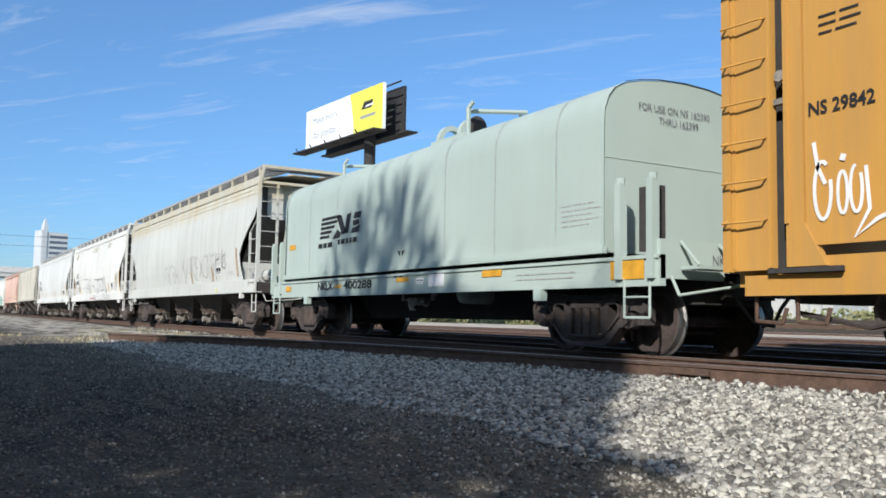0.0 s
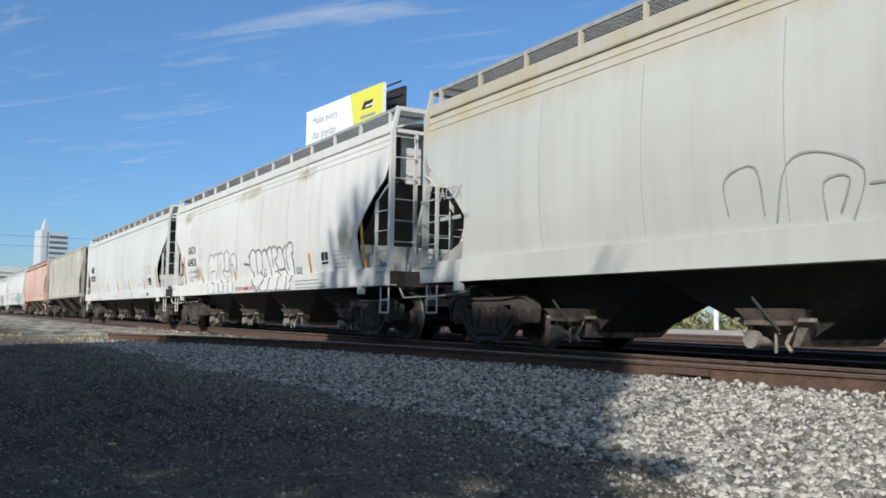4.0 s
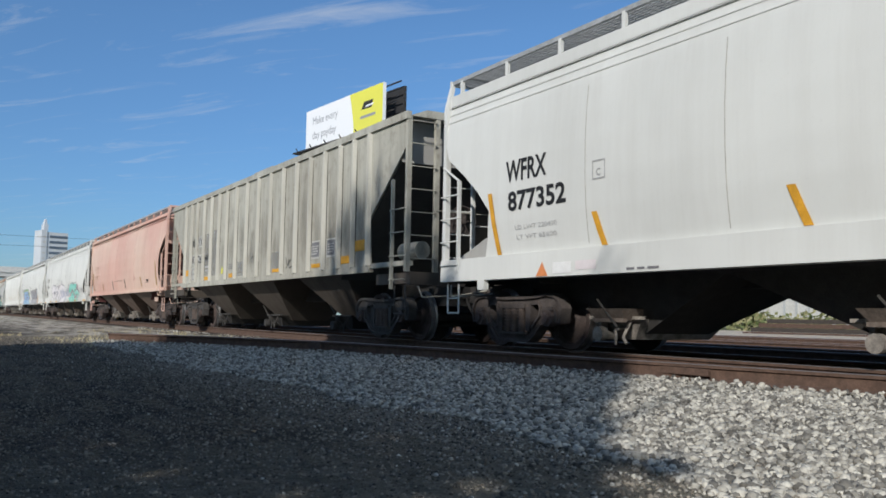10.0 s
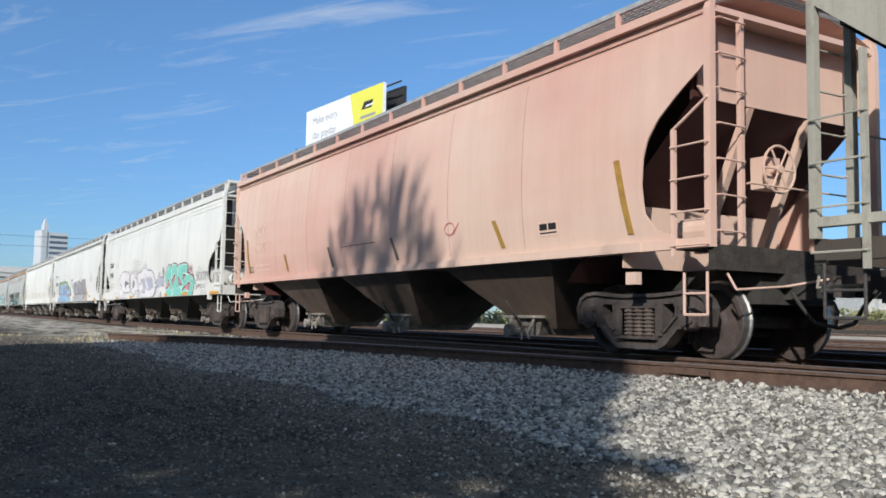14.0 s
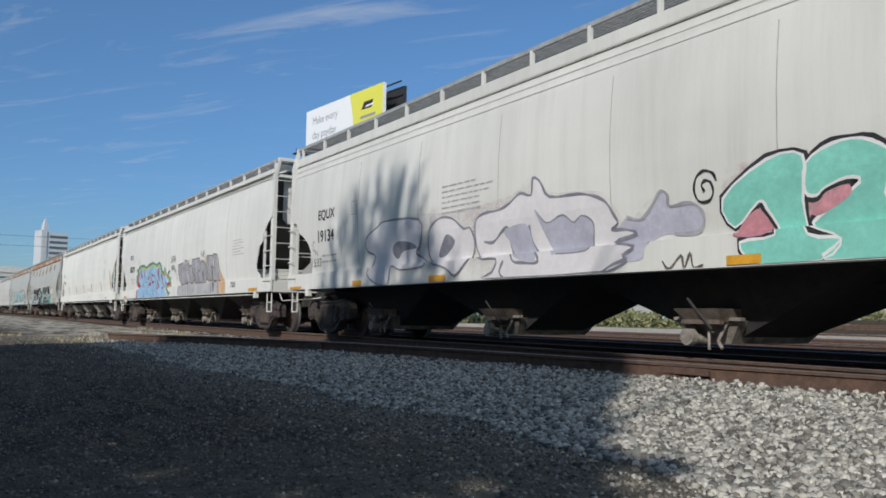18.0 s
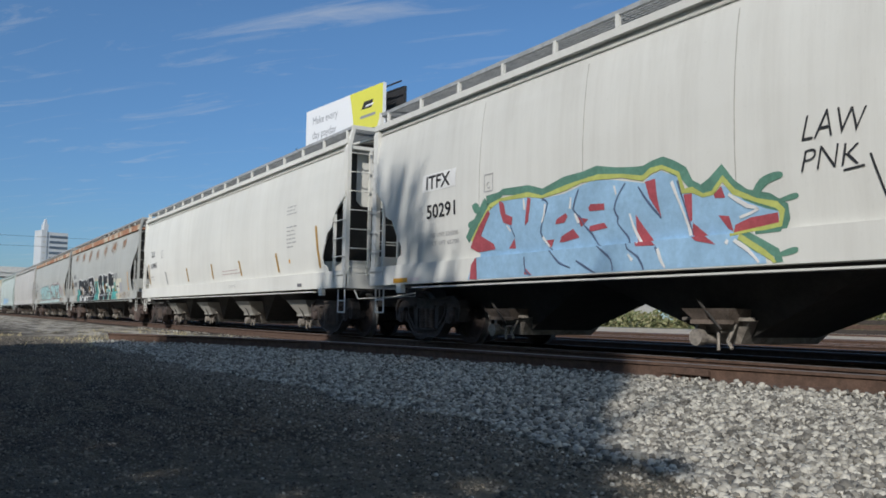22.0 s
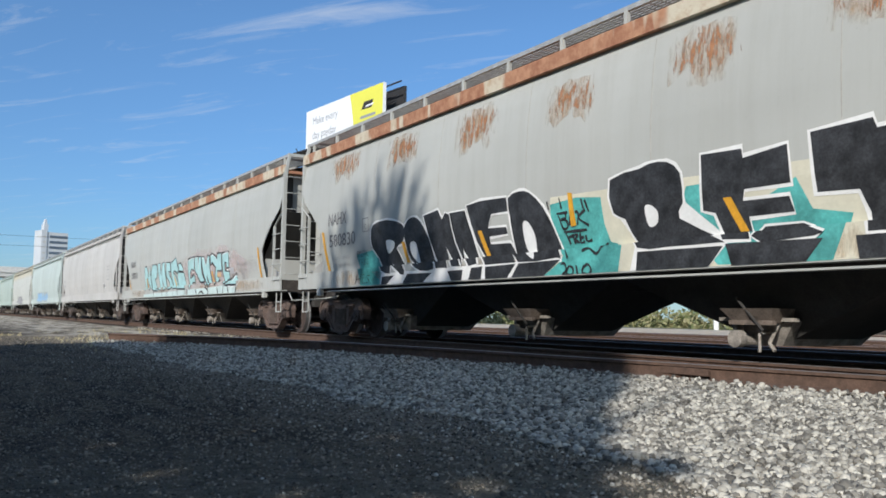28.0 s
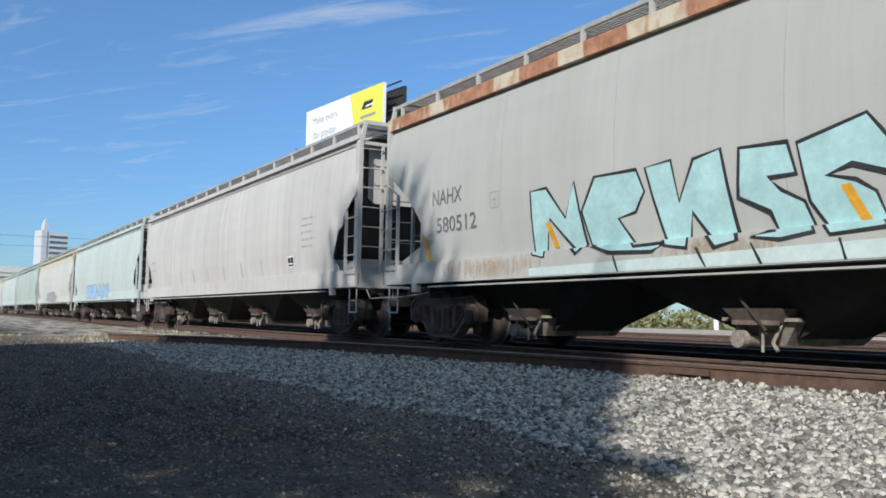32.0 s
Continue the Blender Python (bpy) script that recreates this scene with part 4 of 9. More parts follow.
# ---------------------------------------------------------------- enclosed auto carrier
def auto_rack(label, left, mat):
    xe = 13.6
    mid = left + xe
    car = holder("auto_rack_car", label, "auto carrier", "cars of the freight train", at=pose(mid, TRACK, 0))
    KEYED.append((car, mid))
    part("end_panel", Shape().box(-xe, -xe + .60, -1.56, -1.50, .98, 5.7), mat, car)
    part("panel_flange", Shape().box(-xe + .09, -xe + .13, -1.575, -1.56, 1.0, 5.7).box(-xe + .57, -xe + .60, -1.60, -1.56, 1.0, 5.7), mat, car)
    part("end_door", Shape().box(-xe, -xe + .06, -1.49, 1.49, 1.1, 5.7), mat, car)
    part("end_post", Shape().box(-xe - .02, -xe + .08, -1.60, -1.50, .97, 5.72), mat, car)
    part("door_edge", Shape().box(-xe + .76, -xe + .80, -1.60, -1.48, 1.43, 5.7).box(-xe + .80, -xe + .95, -1.57, -1.48, 1.43, 5.7), mat, car)
    part("gap_back", Shape().box(-xe + .5, -xe + .9, -1.38, -1.34, 1.0, 5.7), M_BLACK, car)
    part("latch", Shape().tube((-xe + .70, -1.58, 2.95), (-xe + .70, -1.50, 2.95), .06, 12), M_GATE, car)
    part("latch_bracket", Shape().box(-xe + .62, -xe + .76, -1.57, -1.50, 2.66, 2.72), M_GATE, car)
    for i in range(11):
        x0 = -xe + .97 + i * 2.3
        part("side_panel", Shape().box(x0, x0 + 2.27, -1.55 + .01 * (i % 2), -1.50, 1.20, 5.7), mat, car)
        part("side_panel", Shape().box(x0, x0 + 2.27, 1.50, 1.55, 1.50, 5.7), mat, car)
        part("panel_rib", Shape().box(x0 + 2.255, x0 + 2.32, -1.60, -1.49, 1.18, 5.7), mat, car)
    part("gusset", Shape().prism([(-xe + .76, 1.0), (-xe + 1.20, 1.0), (-xe + .96, 1.43), (-xe + .76, 1.43)], -1.575, -1.49), mat, car)
    part("side_sill", Shape().box(-xe + .2, xe, -1.52, -1.38, .72, .93).box(-xe + 1.1, xe, -1.50, -1.40, .93, 1.10), mat, car)
    part("side_sill", Shape().box(-xe + .5, xe, 1.38, 1.50, .78, 1.04), mat, car)
    part("step_plate", Shape().prism([(-xe + .55, -1.60), (-xe + 1.40, -1.62), (-xe + 1.30, -1.40), (-xe + .6, -1.40)], .94, .99, "z"), M_BLACK, car)
    part("deck", Shape().box(-xe, xe, -1.36, 1.36, .82, 1.04), mat, car)
    part("roof", Shape().prism([(-1.55, 5.7), (-1.2, 5.85), (1.2, 5.85), (1.55, 5.7)], -xe, xe, "x"), mat, car)
    rungs(car, (-xe + .05, -1.60), (-xe + .52, -1.56), [1.51 + .42 * i for i in range(9)], mat, r=.013, out=(0, -.09, -.03))
    for k in (1, -1):
        truck(car, k * (xe - 2.6))
        coupler(car, xe, .62, k)
    for x in (-xe + .25, -xe + .75):
        part("hanger", Shape().path([(x, -1.40, .74), (x, -1.40, .46), (x + .30, -1.38, .44), (x + .34, -1.36, .60)], .022), M_RAIL, car)
    part("brake_rigging", Shape().path([(-xe + .6, -1.2, .55), (-xe + 1.4, -1.2, .42), (-xe + 2.2, -1.2, .58), (-xe + 3.2, -1.2, .50)], .03), M_TRUCK, car)
    return car, xe


# ---------------------------------------------------------------- the train
PALE = paint("car_paint_pale_grey", (0.548, 0.562, 0.525), grime=0.24, stain=(3.55, 3.9, (0.50, 0.40, 0.22), 0.75))
PALE_GREEN = paint("car_paint_pale_green", (0.405, 0.482, 0.440), grime=0.08)
MILK = paint("car_paint_milky_green", (0.655, 0.665, 0.638), grime=0.14)
OFFWHITE = paint("car_paint_off_white", (0.690, 0.690, 0.650), grime=0.22)
CLEAN = paint("car_paint_clean_white", (0.735, 0.732, 0.682), grime=0.12)
SLATE = paint("car_paint_light_slate", (0.448, 0.458, 0.434), grime=0.20)
RUSTY = rusted_edge()
# the pink slope's deep shade, put into the colour as a dark maroon
PINK_SLOPE = paint("shaded_pink_slope_paint", (0.085, 0.036, 0.034), dirt=(0.05, 0.03, 0.03), grime=0.4)
PINK = paint("car_paint_faded_pink", (0.65, 0.395, 0.325), dirt=(0.45, 0.31, 0.25), grime=0.4, fade=(0.68, 0.50, 0.405))
CONCRETE_GREY = paint("car_paint_weathered_grey", (0.475, 0.468, 0.405), dirt=(0.15, 0.132, 0.105), grime=0.7, fade=(0.41, 0.395, 0.335), blotch=(0.27, 0.25, 0.21))
RIB_GREY = paint("rib_paint_pale_grey", (0.56, 0.55, 0.485), dirt=(0.15, 0.13, 0.10), grime=0.7)
YELLOW = paint("car_paint_yellow", (0.565, 0.300, 0.070), grime=0.4)

POSTS = dict(coil=96.57, a=81.92, b=63.65, c=45.64, d=25.36, e=6.40, f=-12.29, g=-33.85, h=-55.36, i=-76.55, j=-98.16, k=-119.78, l=-141.12, m=-161.52, n=-182.12, o=-203.36, p=-224.6, q=-245.85, r=-267.09)

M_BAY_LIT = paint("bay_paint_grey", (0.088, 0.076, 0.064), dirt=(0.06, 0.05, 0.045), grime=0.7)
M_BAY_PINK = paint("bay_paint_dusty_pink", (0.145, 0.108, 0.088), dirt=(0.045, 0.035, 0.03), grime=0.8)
carX, xX = auto_rack("yellow enclosed auto carrier with a white scrawl", 97.62, YELLOW)
carN, xN, hoodL, hoodR = coil_car("pale green covered coil car with black lettering", 83.05, 96.56, PALE_GREEN)
carA, xA = hopper("covered_hopper_car", "pale grey covered hopper car with a yellowed roof edge", POSTS["a"], POSTS["b"], PALE, brake=1)
carB, xB = hopper("covered_hopper_car", "off-white covered hopper car with bubble graffiti", POSTS["b"], POSTS["c"], OFFWHITE)
carC, xC = hopper("covered_hopper_car", "pale green-white covered hopper car, nearly clean", POSTS["c"], POSTS["d"], MILK)
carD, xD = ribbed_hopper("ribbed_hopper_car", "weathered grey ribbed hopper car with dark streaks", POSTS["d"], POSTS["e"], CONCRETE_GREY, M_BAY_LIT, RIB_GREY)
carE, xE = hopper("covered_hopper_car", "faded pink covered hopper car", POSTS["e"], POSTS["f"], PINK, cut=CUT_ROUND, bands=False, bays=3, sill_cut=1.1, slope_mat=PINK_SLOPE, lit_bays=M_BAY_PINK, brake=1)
carF, xF = hopper("covered_hopper_car", "off-white covered hopper car with teal graffiti", POSTS["f"], POSTS["g"], OFFWHITE, cut=CUT_LOBED, brake=1)
carG, xG = hopper("covered_hopper_car", "off-white covered hopper car with blue graffiti", POSTS["g"], POSTS["h"], OFFWHITE, cut=CUT_LOW, bands=False)
carH, xH = hopper("covered_hopper_car", "clean white covered hopper car", POSTS["h"], POSTS["i"], CLEAN, seams=False, cut=CUT_LOW, bands=False, chute="wide")
carI, xI = hopper("covered_hopper_car", "light slate covered hopper car with rusty roof edge", POSTS["i"], POSTS["j"], SLATE, bands=False, trim=RUSTY, truck_mat=M_TRUCK_RUST)
carJ, xJ = hopper("covered_hopper_car", "light slate covered hopper car with turquoise graffiti", POSTS["j"], POSTS["k"], SLATE, bands=False, trim=RUSTY, truck_mat=M_TRUCK_RUST)
MINT = paint("car_paint_pale_mint", (0.50, 0.57, 0.545), grime=0.18)
DUSTY = paint("car_paint_dusty_pink_grey", (0.533, 0.522, 0.5), grime=0.35)
FAR = [("k", "l", DUSTY), ("l", "m", MINT), ("m", "n", PALE), ("n", "o", PALE_GREEN), ("o", "p", MINT), ("p", "q", PALE), ("q", "r", OFFWHITE)]
FAR_CARS = []
for a, b, mt in FAR:
    FAR_CARS.append(hopper("covered_hopper_car", "pale covered hopper car", POSTS[a], POSTS[b], mt, cut=CUT_LOW, bands=False)[0])


# ---------------------------------------------------------------- marks and graffiti on the cars
M_INK = plain("spray_black", (0.03, 0.032, 0.036), 0.65, vary=0.35, scale=4)
M_GREY_INK = plain("spray_grey", (0.20, 0.20, 0.21), 0.65, vary=0.3, scale=4)
M_FAINT = plain("faded_grey_mark", (0.42, 0.42, 0.42), 0.7)
M_PENCIL = plain("spray_faint_grey", (0.36, 0.36, 0.35), 0.7, vary=0.2)
M_PENCIL_DARK = plain("spray_dull_grey", (0.20, 0.20, 0.20), 0.7, vary=0.2)
M_SPRAY_WHITE = plain("spray_white", (0.80, 0.80, 0.78), 0.6, vary=0.08, scale=3)
M_LILAC = plain("spray_lilac", (0.50, 0.50, 0.58), 0.6, vary=0.15, scale=2)
M_PALE_PINK = plain("spray_pale_pink", (0.72, 0.66, 0.66), 0.6, vary=0.08, scale=2)
M_MILK_PINK = plain("spray_milky_pink", (0.78, 0.75, 0.75), 0.6, vary=0.08, scale=2)
M_DUSK = plain("spray_dusk_grey", (0.25, 0.25, 0.29), 0.65, vary=0.25, scale=3)
M_ROSE = plain("spray_rose", (0.62, 0.28, 0.32), 0.6, vary=0.2, scale=3)
M_TEAL = plain("spray_teal", (0.24, 0.64, 0.53), 0.55, vary=0.14, scale=2)
M_AQUA = plain("spray_aqua", (0.42, 0.66, 0.66), 0.55, vary=0.14, scale=2)
M_SKYBLUE = plain("spray_sky_blue", (0.33, 0.53, 0.72), 0.55, vary=0.14, scale=2)
M_NAVY = plain("spray_navy", (0.10, 0.14, 0.24), 0.6, vary=0.2, scale=3)
M_RED = plain("spray_red", (0.44, 0.09, 0.11), 0.6, vary=0.2, scale=3)
M_GREEN = plain("spray_green", (0.12, 0.27, 0.20), 0.6, vary=0.2, scale=3)
M_LIME = plain("spray_lime", (0.52, 0.56, 0.16), 0.6, vary=0.15, scale=3)
M_PEACH = plain("spray_peach", (0.66, 0.44, 0.26), 0.65, vary=0.12, scale=2)
M_SMOKE = plain("spray_smoke_grey", (0.38, 0.38, 0.40), 0.65, vary=0.2, scale=2)
M_CREAM = plain("patch_cream", (0.66, 0.63, 0.50), 0.65, vary=0.08, scale=2)
M_PATCH_PALE = plain("patch_pale", (0.52, 0.515, 0.475), 0.65, vary=0.1, scale=3)
M_PATCH = plain("patch_grey", (0.42, 0.42, 0.43), 0.65, vary=0.05, scale=2)
M_RUST_PALE = plain("rust_haze", (0.50, 0.34, 0.20), 0.9, vary=0.25, scale=6)
M_PINK_LETTER = plain("letter_pale_pink", (0.82, 0.58, 0.46), 0.6)
M_RED_LETTER = plain("letter_red", (0.55, 0.16, 0.16), 0.6)
M_SIGNAL_ORANGE = plain("decal_orange", (0.78, 0.28, 0.10), 0.5)
M_RUST_HAZE = haze("rust_haze_thin", (0.52, 0.36, 0.22), .40, .66, 5.5, .55, (1.6, 1, .45), .12)
M_RUST_DEEP = haze("rust_deep", (0.42, 0.20, 0.10), .50, .60, 9.0, .85, (1.7, 1, .4), .14)
M_DUST_HAZE = haze("dust_haze", (0.52, 0.43, 0.25), .42, .72, 2.4, .7)
M_PINK_HAZE = haze("pink_overspray", (0.70, 0.56, 0.55), .30, .75, 1.5, .7, (1, 1, 1), .4)
M_SOOT = plain("soot_panel", (0.14, 0.125, 0.11), 0.85, vary=0.3, scale=3)


def swell(period, amount, grow=0.0, total=1.0):
    """A warp that makes plain letters bob and swell."""
    def f(x, z):
        k = 1 + grow * x / total
        return x + amount * .6 * math.sin(z * 4.3 + x), z * k * (1 + amount * math.sin(x * 6.283 / period)) + (amount * .25 * math.sin(x * 2.1) if z > .3 else 0)
    return f


# fat letters drawn with a few strokes each, in a unit box
ROUND = [(.5 + .5 * math.cos(radians(a)), .5 + .5 * math.sin(radians(a))) for a in range(0, 361, 24)]
GLYPHS = {
    "E": [[(.95, .98), (.05, 1), (0, 0), (1, .02)], [(.02, .50), (.78, .54)]],
    "C": [[(1, .85), (.75, 1), (.3, .98), (.02, .7), (.0, .3), (.3, .02), (.75, 0), (1, .18)]],
    "O": [ROUND],
    "M": [[(0, 0), (.08, 1), (.5, .35), (.92, 1), (1, 0)]],
    "B": [[(.05, 0), (.05, 1), (.75, .95), (.85, .72), (.6, .54), (.1, .52)], [(.6, .54), (1, .38), (.9, .06), (.05, 0)]],
    "K": [[(.08, 0), (.05, 1)], [(.95, 1), (.15, .48), (1, 0)]],
    "N": [[(.02, 0), (.06, 1), (.92, .05), (1, 1)]],
    "T": [[(-.02, .95), (1.02, 1)], [(.5, .95), (.48, 0)]],
    "W": [[(0, 1), (.22, .02), (.5, .65), (.78, .0), (1, 1)]],
    "H": [[(.04, 0), (.06, 1)], [(.95, 0), (.98, 1)], [(.05, .5), (.95, .52)]],
    "R": [[(.06, 0), (.04, 1), (.8, .96), (.92, .74), (.7, .5), (.12, .48)], [(.45, .48), (1, 0)]],
    "S": [[(.98, .86), (.6, 1), (.12, .92), (.05, .68), (.4, .54), (.85, .42), (.95, .16), (.6, .0), (.02, .08)]],
    "Y": [[(0, 1), (.5, .52), (1, 1)], [(.5, .52), (.42, 0)]],
    "G": [[(.98, .86), (.6, 1), (.15, .9), (.0, .5), (.15, .08), (.6, 0), (.98, .12), (.96, .46), (.55, .44)]],
    "1": [[(.10, .66), (.62, 1), (.58, .04)], [(.12, .02), (1, .0)]],
    "2": [[(.02, .72), (.28, .98), (.72, .98), (.95, .74), (.75, .46), (.1, .06), (1, .02)]],
    "5": [[(.98, 1), (.12, .98), (.08, .56), (.55, .62), (.95, .42), (.90, .14), (.5, 0), (.02, .10)]],
    "A": [[(0, 0), (.45, 1), (1, 0)], [(.2, .36), (.82, .36)]],
    "L": [[(.05, 1), (.03, .02), (1, .02)]],
}


def fat_strokes(text, x0, x1, z0, z1, weight, seed=1, grow=0.0, wide=1.0):
    """Ribbons and round joints for a word; letters bob, lean and overlap a little."""
    rng = random.Random(seed)
    out = []
    cell = (x1 - x0) / len(text)
    for i, ch in enumerate(text):
        k = 1 + grow * (i / max(1, len(text) - 1)) + rng.uniform(-.05, .06)
        tilt, dz = rng.uniform(-.10, .12), rng.uniform(-.02, .03)
        core = weight * .5
        for line in GLYPHS[ch]:
            pts = []
            for a, b in line:
                px = x0 + cell * i + core * wide + a * (cell - 2 * core * wide * .92)
                pz = z0 + core + b * ((z1 - z0) * k - 2 * core) + dz
                pts.append((px + tilt * (pz - z0), pz))
            out.append(pts)
    return out


def ribbons(lines, w, floor=1.045, wide=1.0, soft=False):
    """Strokes of width w, their stems wider than their bars by the factor wide."""
    polys = []
    for pts in lines:
        pts = [(x / wide, z) for x, z in pts]
        # square ends
        (xa, za), (xb, zb) = pts[0], pts[1]
        d = math.hypot(xb - xa, zb - za)
        first = (xa - (xb - xa) / d * w * .42, za - (zb - za) / d * w * .42)
        (xa, za), (xb, zb) = pts[-2], pts[-1]
        d = math.hypot(xb - xa, zb - za)
        last = (xb + (xb - xa) / d * w * .42, zb + (zb - za) / d * w * .42)
        line = pts if soft else [first] + pts[1:-1] + [last]
        new_ones = [q for a, b in zip(line, line[1:]) for q in stroke([a, b], w)] + [arc(x, z, w / 2, w / 2, n=14)[:-1] for x, z in (pts if soft else pts[1:-1])]
        polys += [[(x * wide, z) for x, z in q] for q in new_ones]
    return [[(x, max(z, floor)) for x, z in q] for q in polys if max(z for _, z in q) > floor + .004]


def tag(car, text, x0, x1, z0, z1, fill, line, side=car_side, weight=.30, edge=.05, outer=None, outer_edge=.06, grow=0.0, glint=None, seed=1, floor=1.045, wide=1.0, soft=False):
    """A sprayed word: an outer rim where there is one, the line, the fill and a few glints."""
    lines = fat_strokes(text, x0, x1, z0, z1, weight, seed, grow, wide)
    if outer:
        painted(car, "graffiti_rim", ribbons(lines, weight + 2 * edge + 2 * outer_edge, floor, wide, soft), outer, side, .0050, stack=.00001)
    painted(car, "graffiti_outline", ribbons(lines, weight + 2 * edge, floor, wide, soft), line, side, .0080, stack=.00001)
    painted(car, "graffiti_fill", ribbons(lines, weight, floor, wide, soft), fill, side, .0115, stack=.00001)
    if glint:
        rng = random.Random(seed + 9)
        bits = []
        for pts in lines:
            (xa, za), (xb, zb) = pts[0], pts[1]
            f = rng.uniform(.1, .5)
            bits += stroke([(xa + (xb - xa) * f - weight * .28, za + (zb - za) * f), (xa + (xb - xa) * (f + .35) - weight * .28, za + (zb - za) * (f + .35))], .035)
        painted(car, "graffiti_glint", bits, glint, side, .0150)


def scrawl(car, text, x0, x1, z0, z1, mat, side=car_side, lean=.15, label=""):
    me = cached(("ref", text), lambda: words(text))
    xs, ys = [q.co.x for q in me.vertices], [q.co.y for q in me.vertices]
    k = (z1 - z0) / (max(ys) - min(ys))
    lettering(car, "graffiti_scrawl", text, x0, z0, z1 - z0, mat, side, (x1 - x0) / ((max(xs) - min(xs)) * k), .011, -.004, lean, swell(.9, .10))


def mark(car, text, x0, x1, z0, z1, mat=None, side=car_side, fat=.004):
    """Stencilled reporting marks."""
    me = cached(("ref", text), lambda: words(text))
    xs, ys = [q.co.x for q in me.vertices], [q.co.y for q in me.vertices]
    k = (z1 - z0) / (max(ys) - min(ys))
    lettering(car, "lettering", text, x0, z0, z1 - z0, mat or M_LETTER, side, (x1 - x0) / ((max(xs) - min(xs)) * k), .009, fat)


def plate(car, x0, x1, z0, z1, side=car_side, back=None):
    """A consolidated stencil: dark panels in a pale frame."""
    painted(car, "stencil_plate", [bar(x0, x1, z0, z1)], back or M_SPRAY_WHITE, side, .005)
    m = (x0 + x1) / 2
    g = .03
    painted(car, "stencil_panel", [bar(x0 + g, m - g / 2, z0 + g + (z1 - z0) * .25, z1 - g), bar(m + g / 2, x1 - g, z0 + g + (z1 - z0) * .25, z1 - g), bar(x0 + g, x1 - g, z0 + g, z0 + (z1 - z0) * .25)], M_LETTER, side, .009)


def frame_box(car, x0, x1, z0, z1, side=car_side, mat=None):
    w = .018
    painted(car, "stencil_box", [bar(x0, x1, z0, z0 + w), bar(x0, x1, z1 - w, z1), bar(x0, x0 + w, z0 + w, z1 - w), bar(x1 - w, x1, z0 + w, z1 - w)], mat or M_FAINT, side, .006)
    mark(car, "C", (x0 * 2 + x1) / 3, (x0 + 2 * x1) / 3, z0 + (z1 - z0) * .2, z0 + (z1 - z0) * .55, mat or M_FAINT, side, 0)


def stripes(car, items, mat=None, side=car_side):
    for xa, za, xb, zb in items:
        painted(car, "reflector_stripe", [stripe(xa, za, xb, zb)], mat or M_ORANGE, side, .015)


def small_print(car, x0, x1, z0, z1, lines, seed, mat=None, side=car_side):
    painted(car, "stencil_line", text_bars(x0, x1, z0, z1, lines, seed), mat or M_FAINT, side, .006)


# auto carrier
flat15 = lambda z: 1.555
mark(carX, "NS 29842", -12.57, -11.88, 2.47, 2.60, side=flat15)
painted(carX, "graffiti_scrawl", stroke([(-12.52, 2.20), (-12.48, 1.95), (-12.40, 1.78)], .045) + stroke(arc(-12.43, 1.72, .09, .28, 60, 380), .04) + stroke(arc(-12.22, 1.68, .05, .20), .035)
        + stroke(arc(-12.08, 1.70, .06, .22, 90, 400), .035) + stroke([(-12.22, 1.98), (-12.20, 2.04)], .06) + stroke([(-11.98, 1.9), (-11.95, 1.5), (-12.1, 1.25), (-11.88, 1.40), (-11.6, 1.5)], .04), M_SPRAY_WHITE, flat15, .012)
small_print(carX, -12.45, -12.0, 3.25, 3.5, 3, 5, M_LETTER, flat15)

# coil car: its hood and sill
coil_side = lambda z: 1.505 if z < 1.27 else hood_side(max(z, 1.33))
mark(carN, "NKLX", -3.51, -2.72, 1.00, 1.16, side=coil_side, fat=.006)
mark(carN, "400288", -2.22, -.90, 1.00, 1.16, side=coil_side, fat=.006)
painted(carN, "reflector_patch", [bar(-2.64, -2.28, 1.03, 1.10)], M_ORANGE, coil_side, .01)
for x0, x1, z0, z1 in ((-5.36, -4.95, 2.00, 2.12), (-5.4, -5.05, 1.00, 1.12), (.05, .52, 1.08, 1.16), (2.76, 3.30, 1.08, 1.18), (5.55, 6.15, .95, 1.18)):
    painted(carN, "reflector_patch", [bar(x0, x1, z0, z1)], M_ORANGE, coil_side, .01)
swoosh = []
for i in range(5):
    z = 2.14 + i * .10
    swoosh.append([(-3.62 + .02 * i, z), (-3.02 + .14 * i - .1, z), (-2.98 + .14 * i - .1, z + .06), (-3.61 + .02 * i, z + .06)])
swoosh += [[(-2.92, 2.10), (-2.55, 2.10), (-2.45, 2.2), (-2.66, 2.3)], [(-2.72, 2.58), (-2.46, 2.58), (-2.20, 2.20), (-2.42, 2.16)], [(-2.30, 2.18), (-2.10, 2.18), (-1.96, 2.58), (-2.16, 2.58)],
           [(-1.95, 2.16), (-1.58, 2.16), (-1.50, 2.30), (-1.90, 2.26)], [(-1.85, 2.30), (-1.55, 2.32), (-1.58, 2.42), (-1.88, 2.42)], [(-1.86, 2.45), (-1.50, 2.45), (-1.45, 2.58), (-1.78, 2.58)]]
painted(carN, "company_mark", swoosh, M_LETTER, coil_side, .010, "black company emblem of slanted stripes")
painted(carN, "company_name", text_bars(-3.68, -2.72, 1.93, 2.05, 1, 3, .9) + text_bars(-2.62, -1.50, 1.96, 2.08, 1, 4, .9), M_LETTER, coil_side, .010)
painted(carN, "arrow_mark", [[(-.02, 1.66), (.10, 1.66), (.10, 1.55)], [(.16, 1.66), (.28, 1.66), (.16, 1.55)]], M_LETTER, coil_side, .010)
painted(carN, "arrow_mark", [[(-.05, 1.17), (.08, 1.17), (.08, 1.235)], [(.16, 1.17), (.30, 1.17), (.16, 1.235)]], M_LETTER, coil_side, .012)
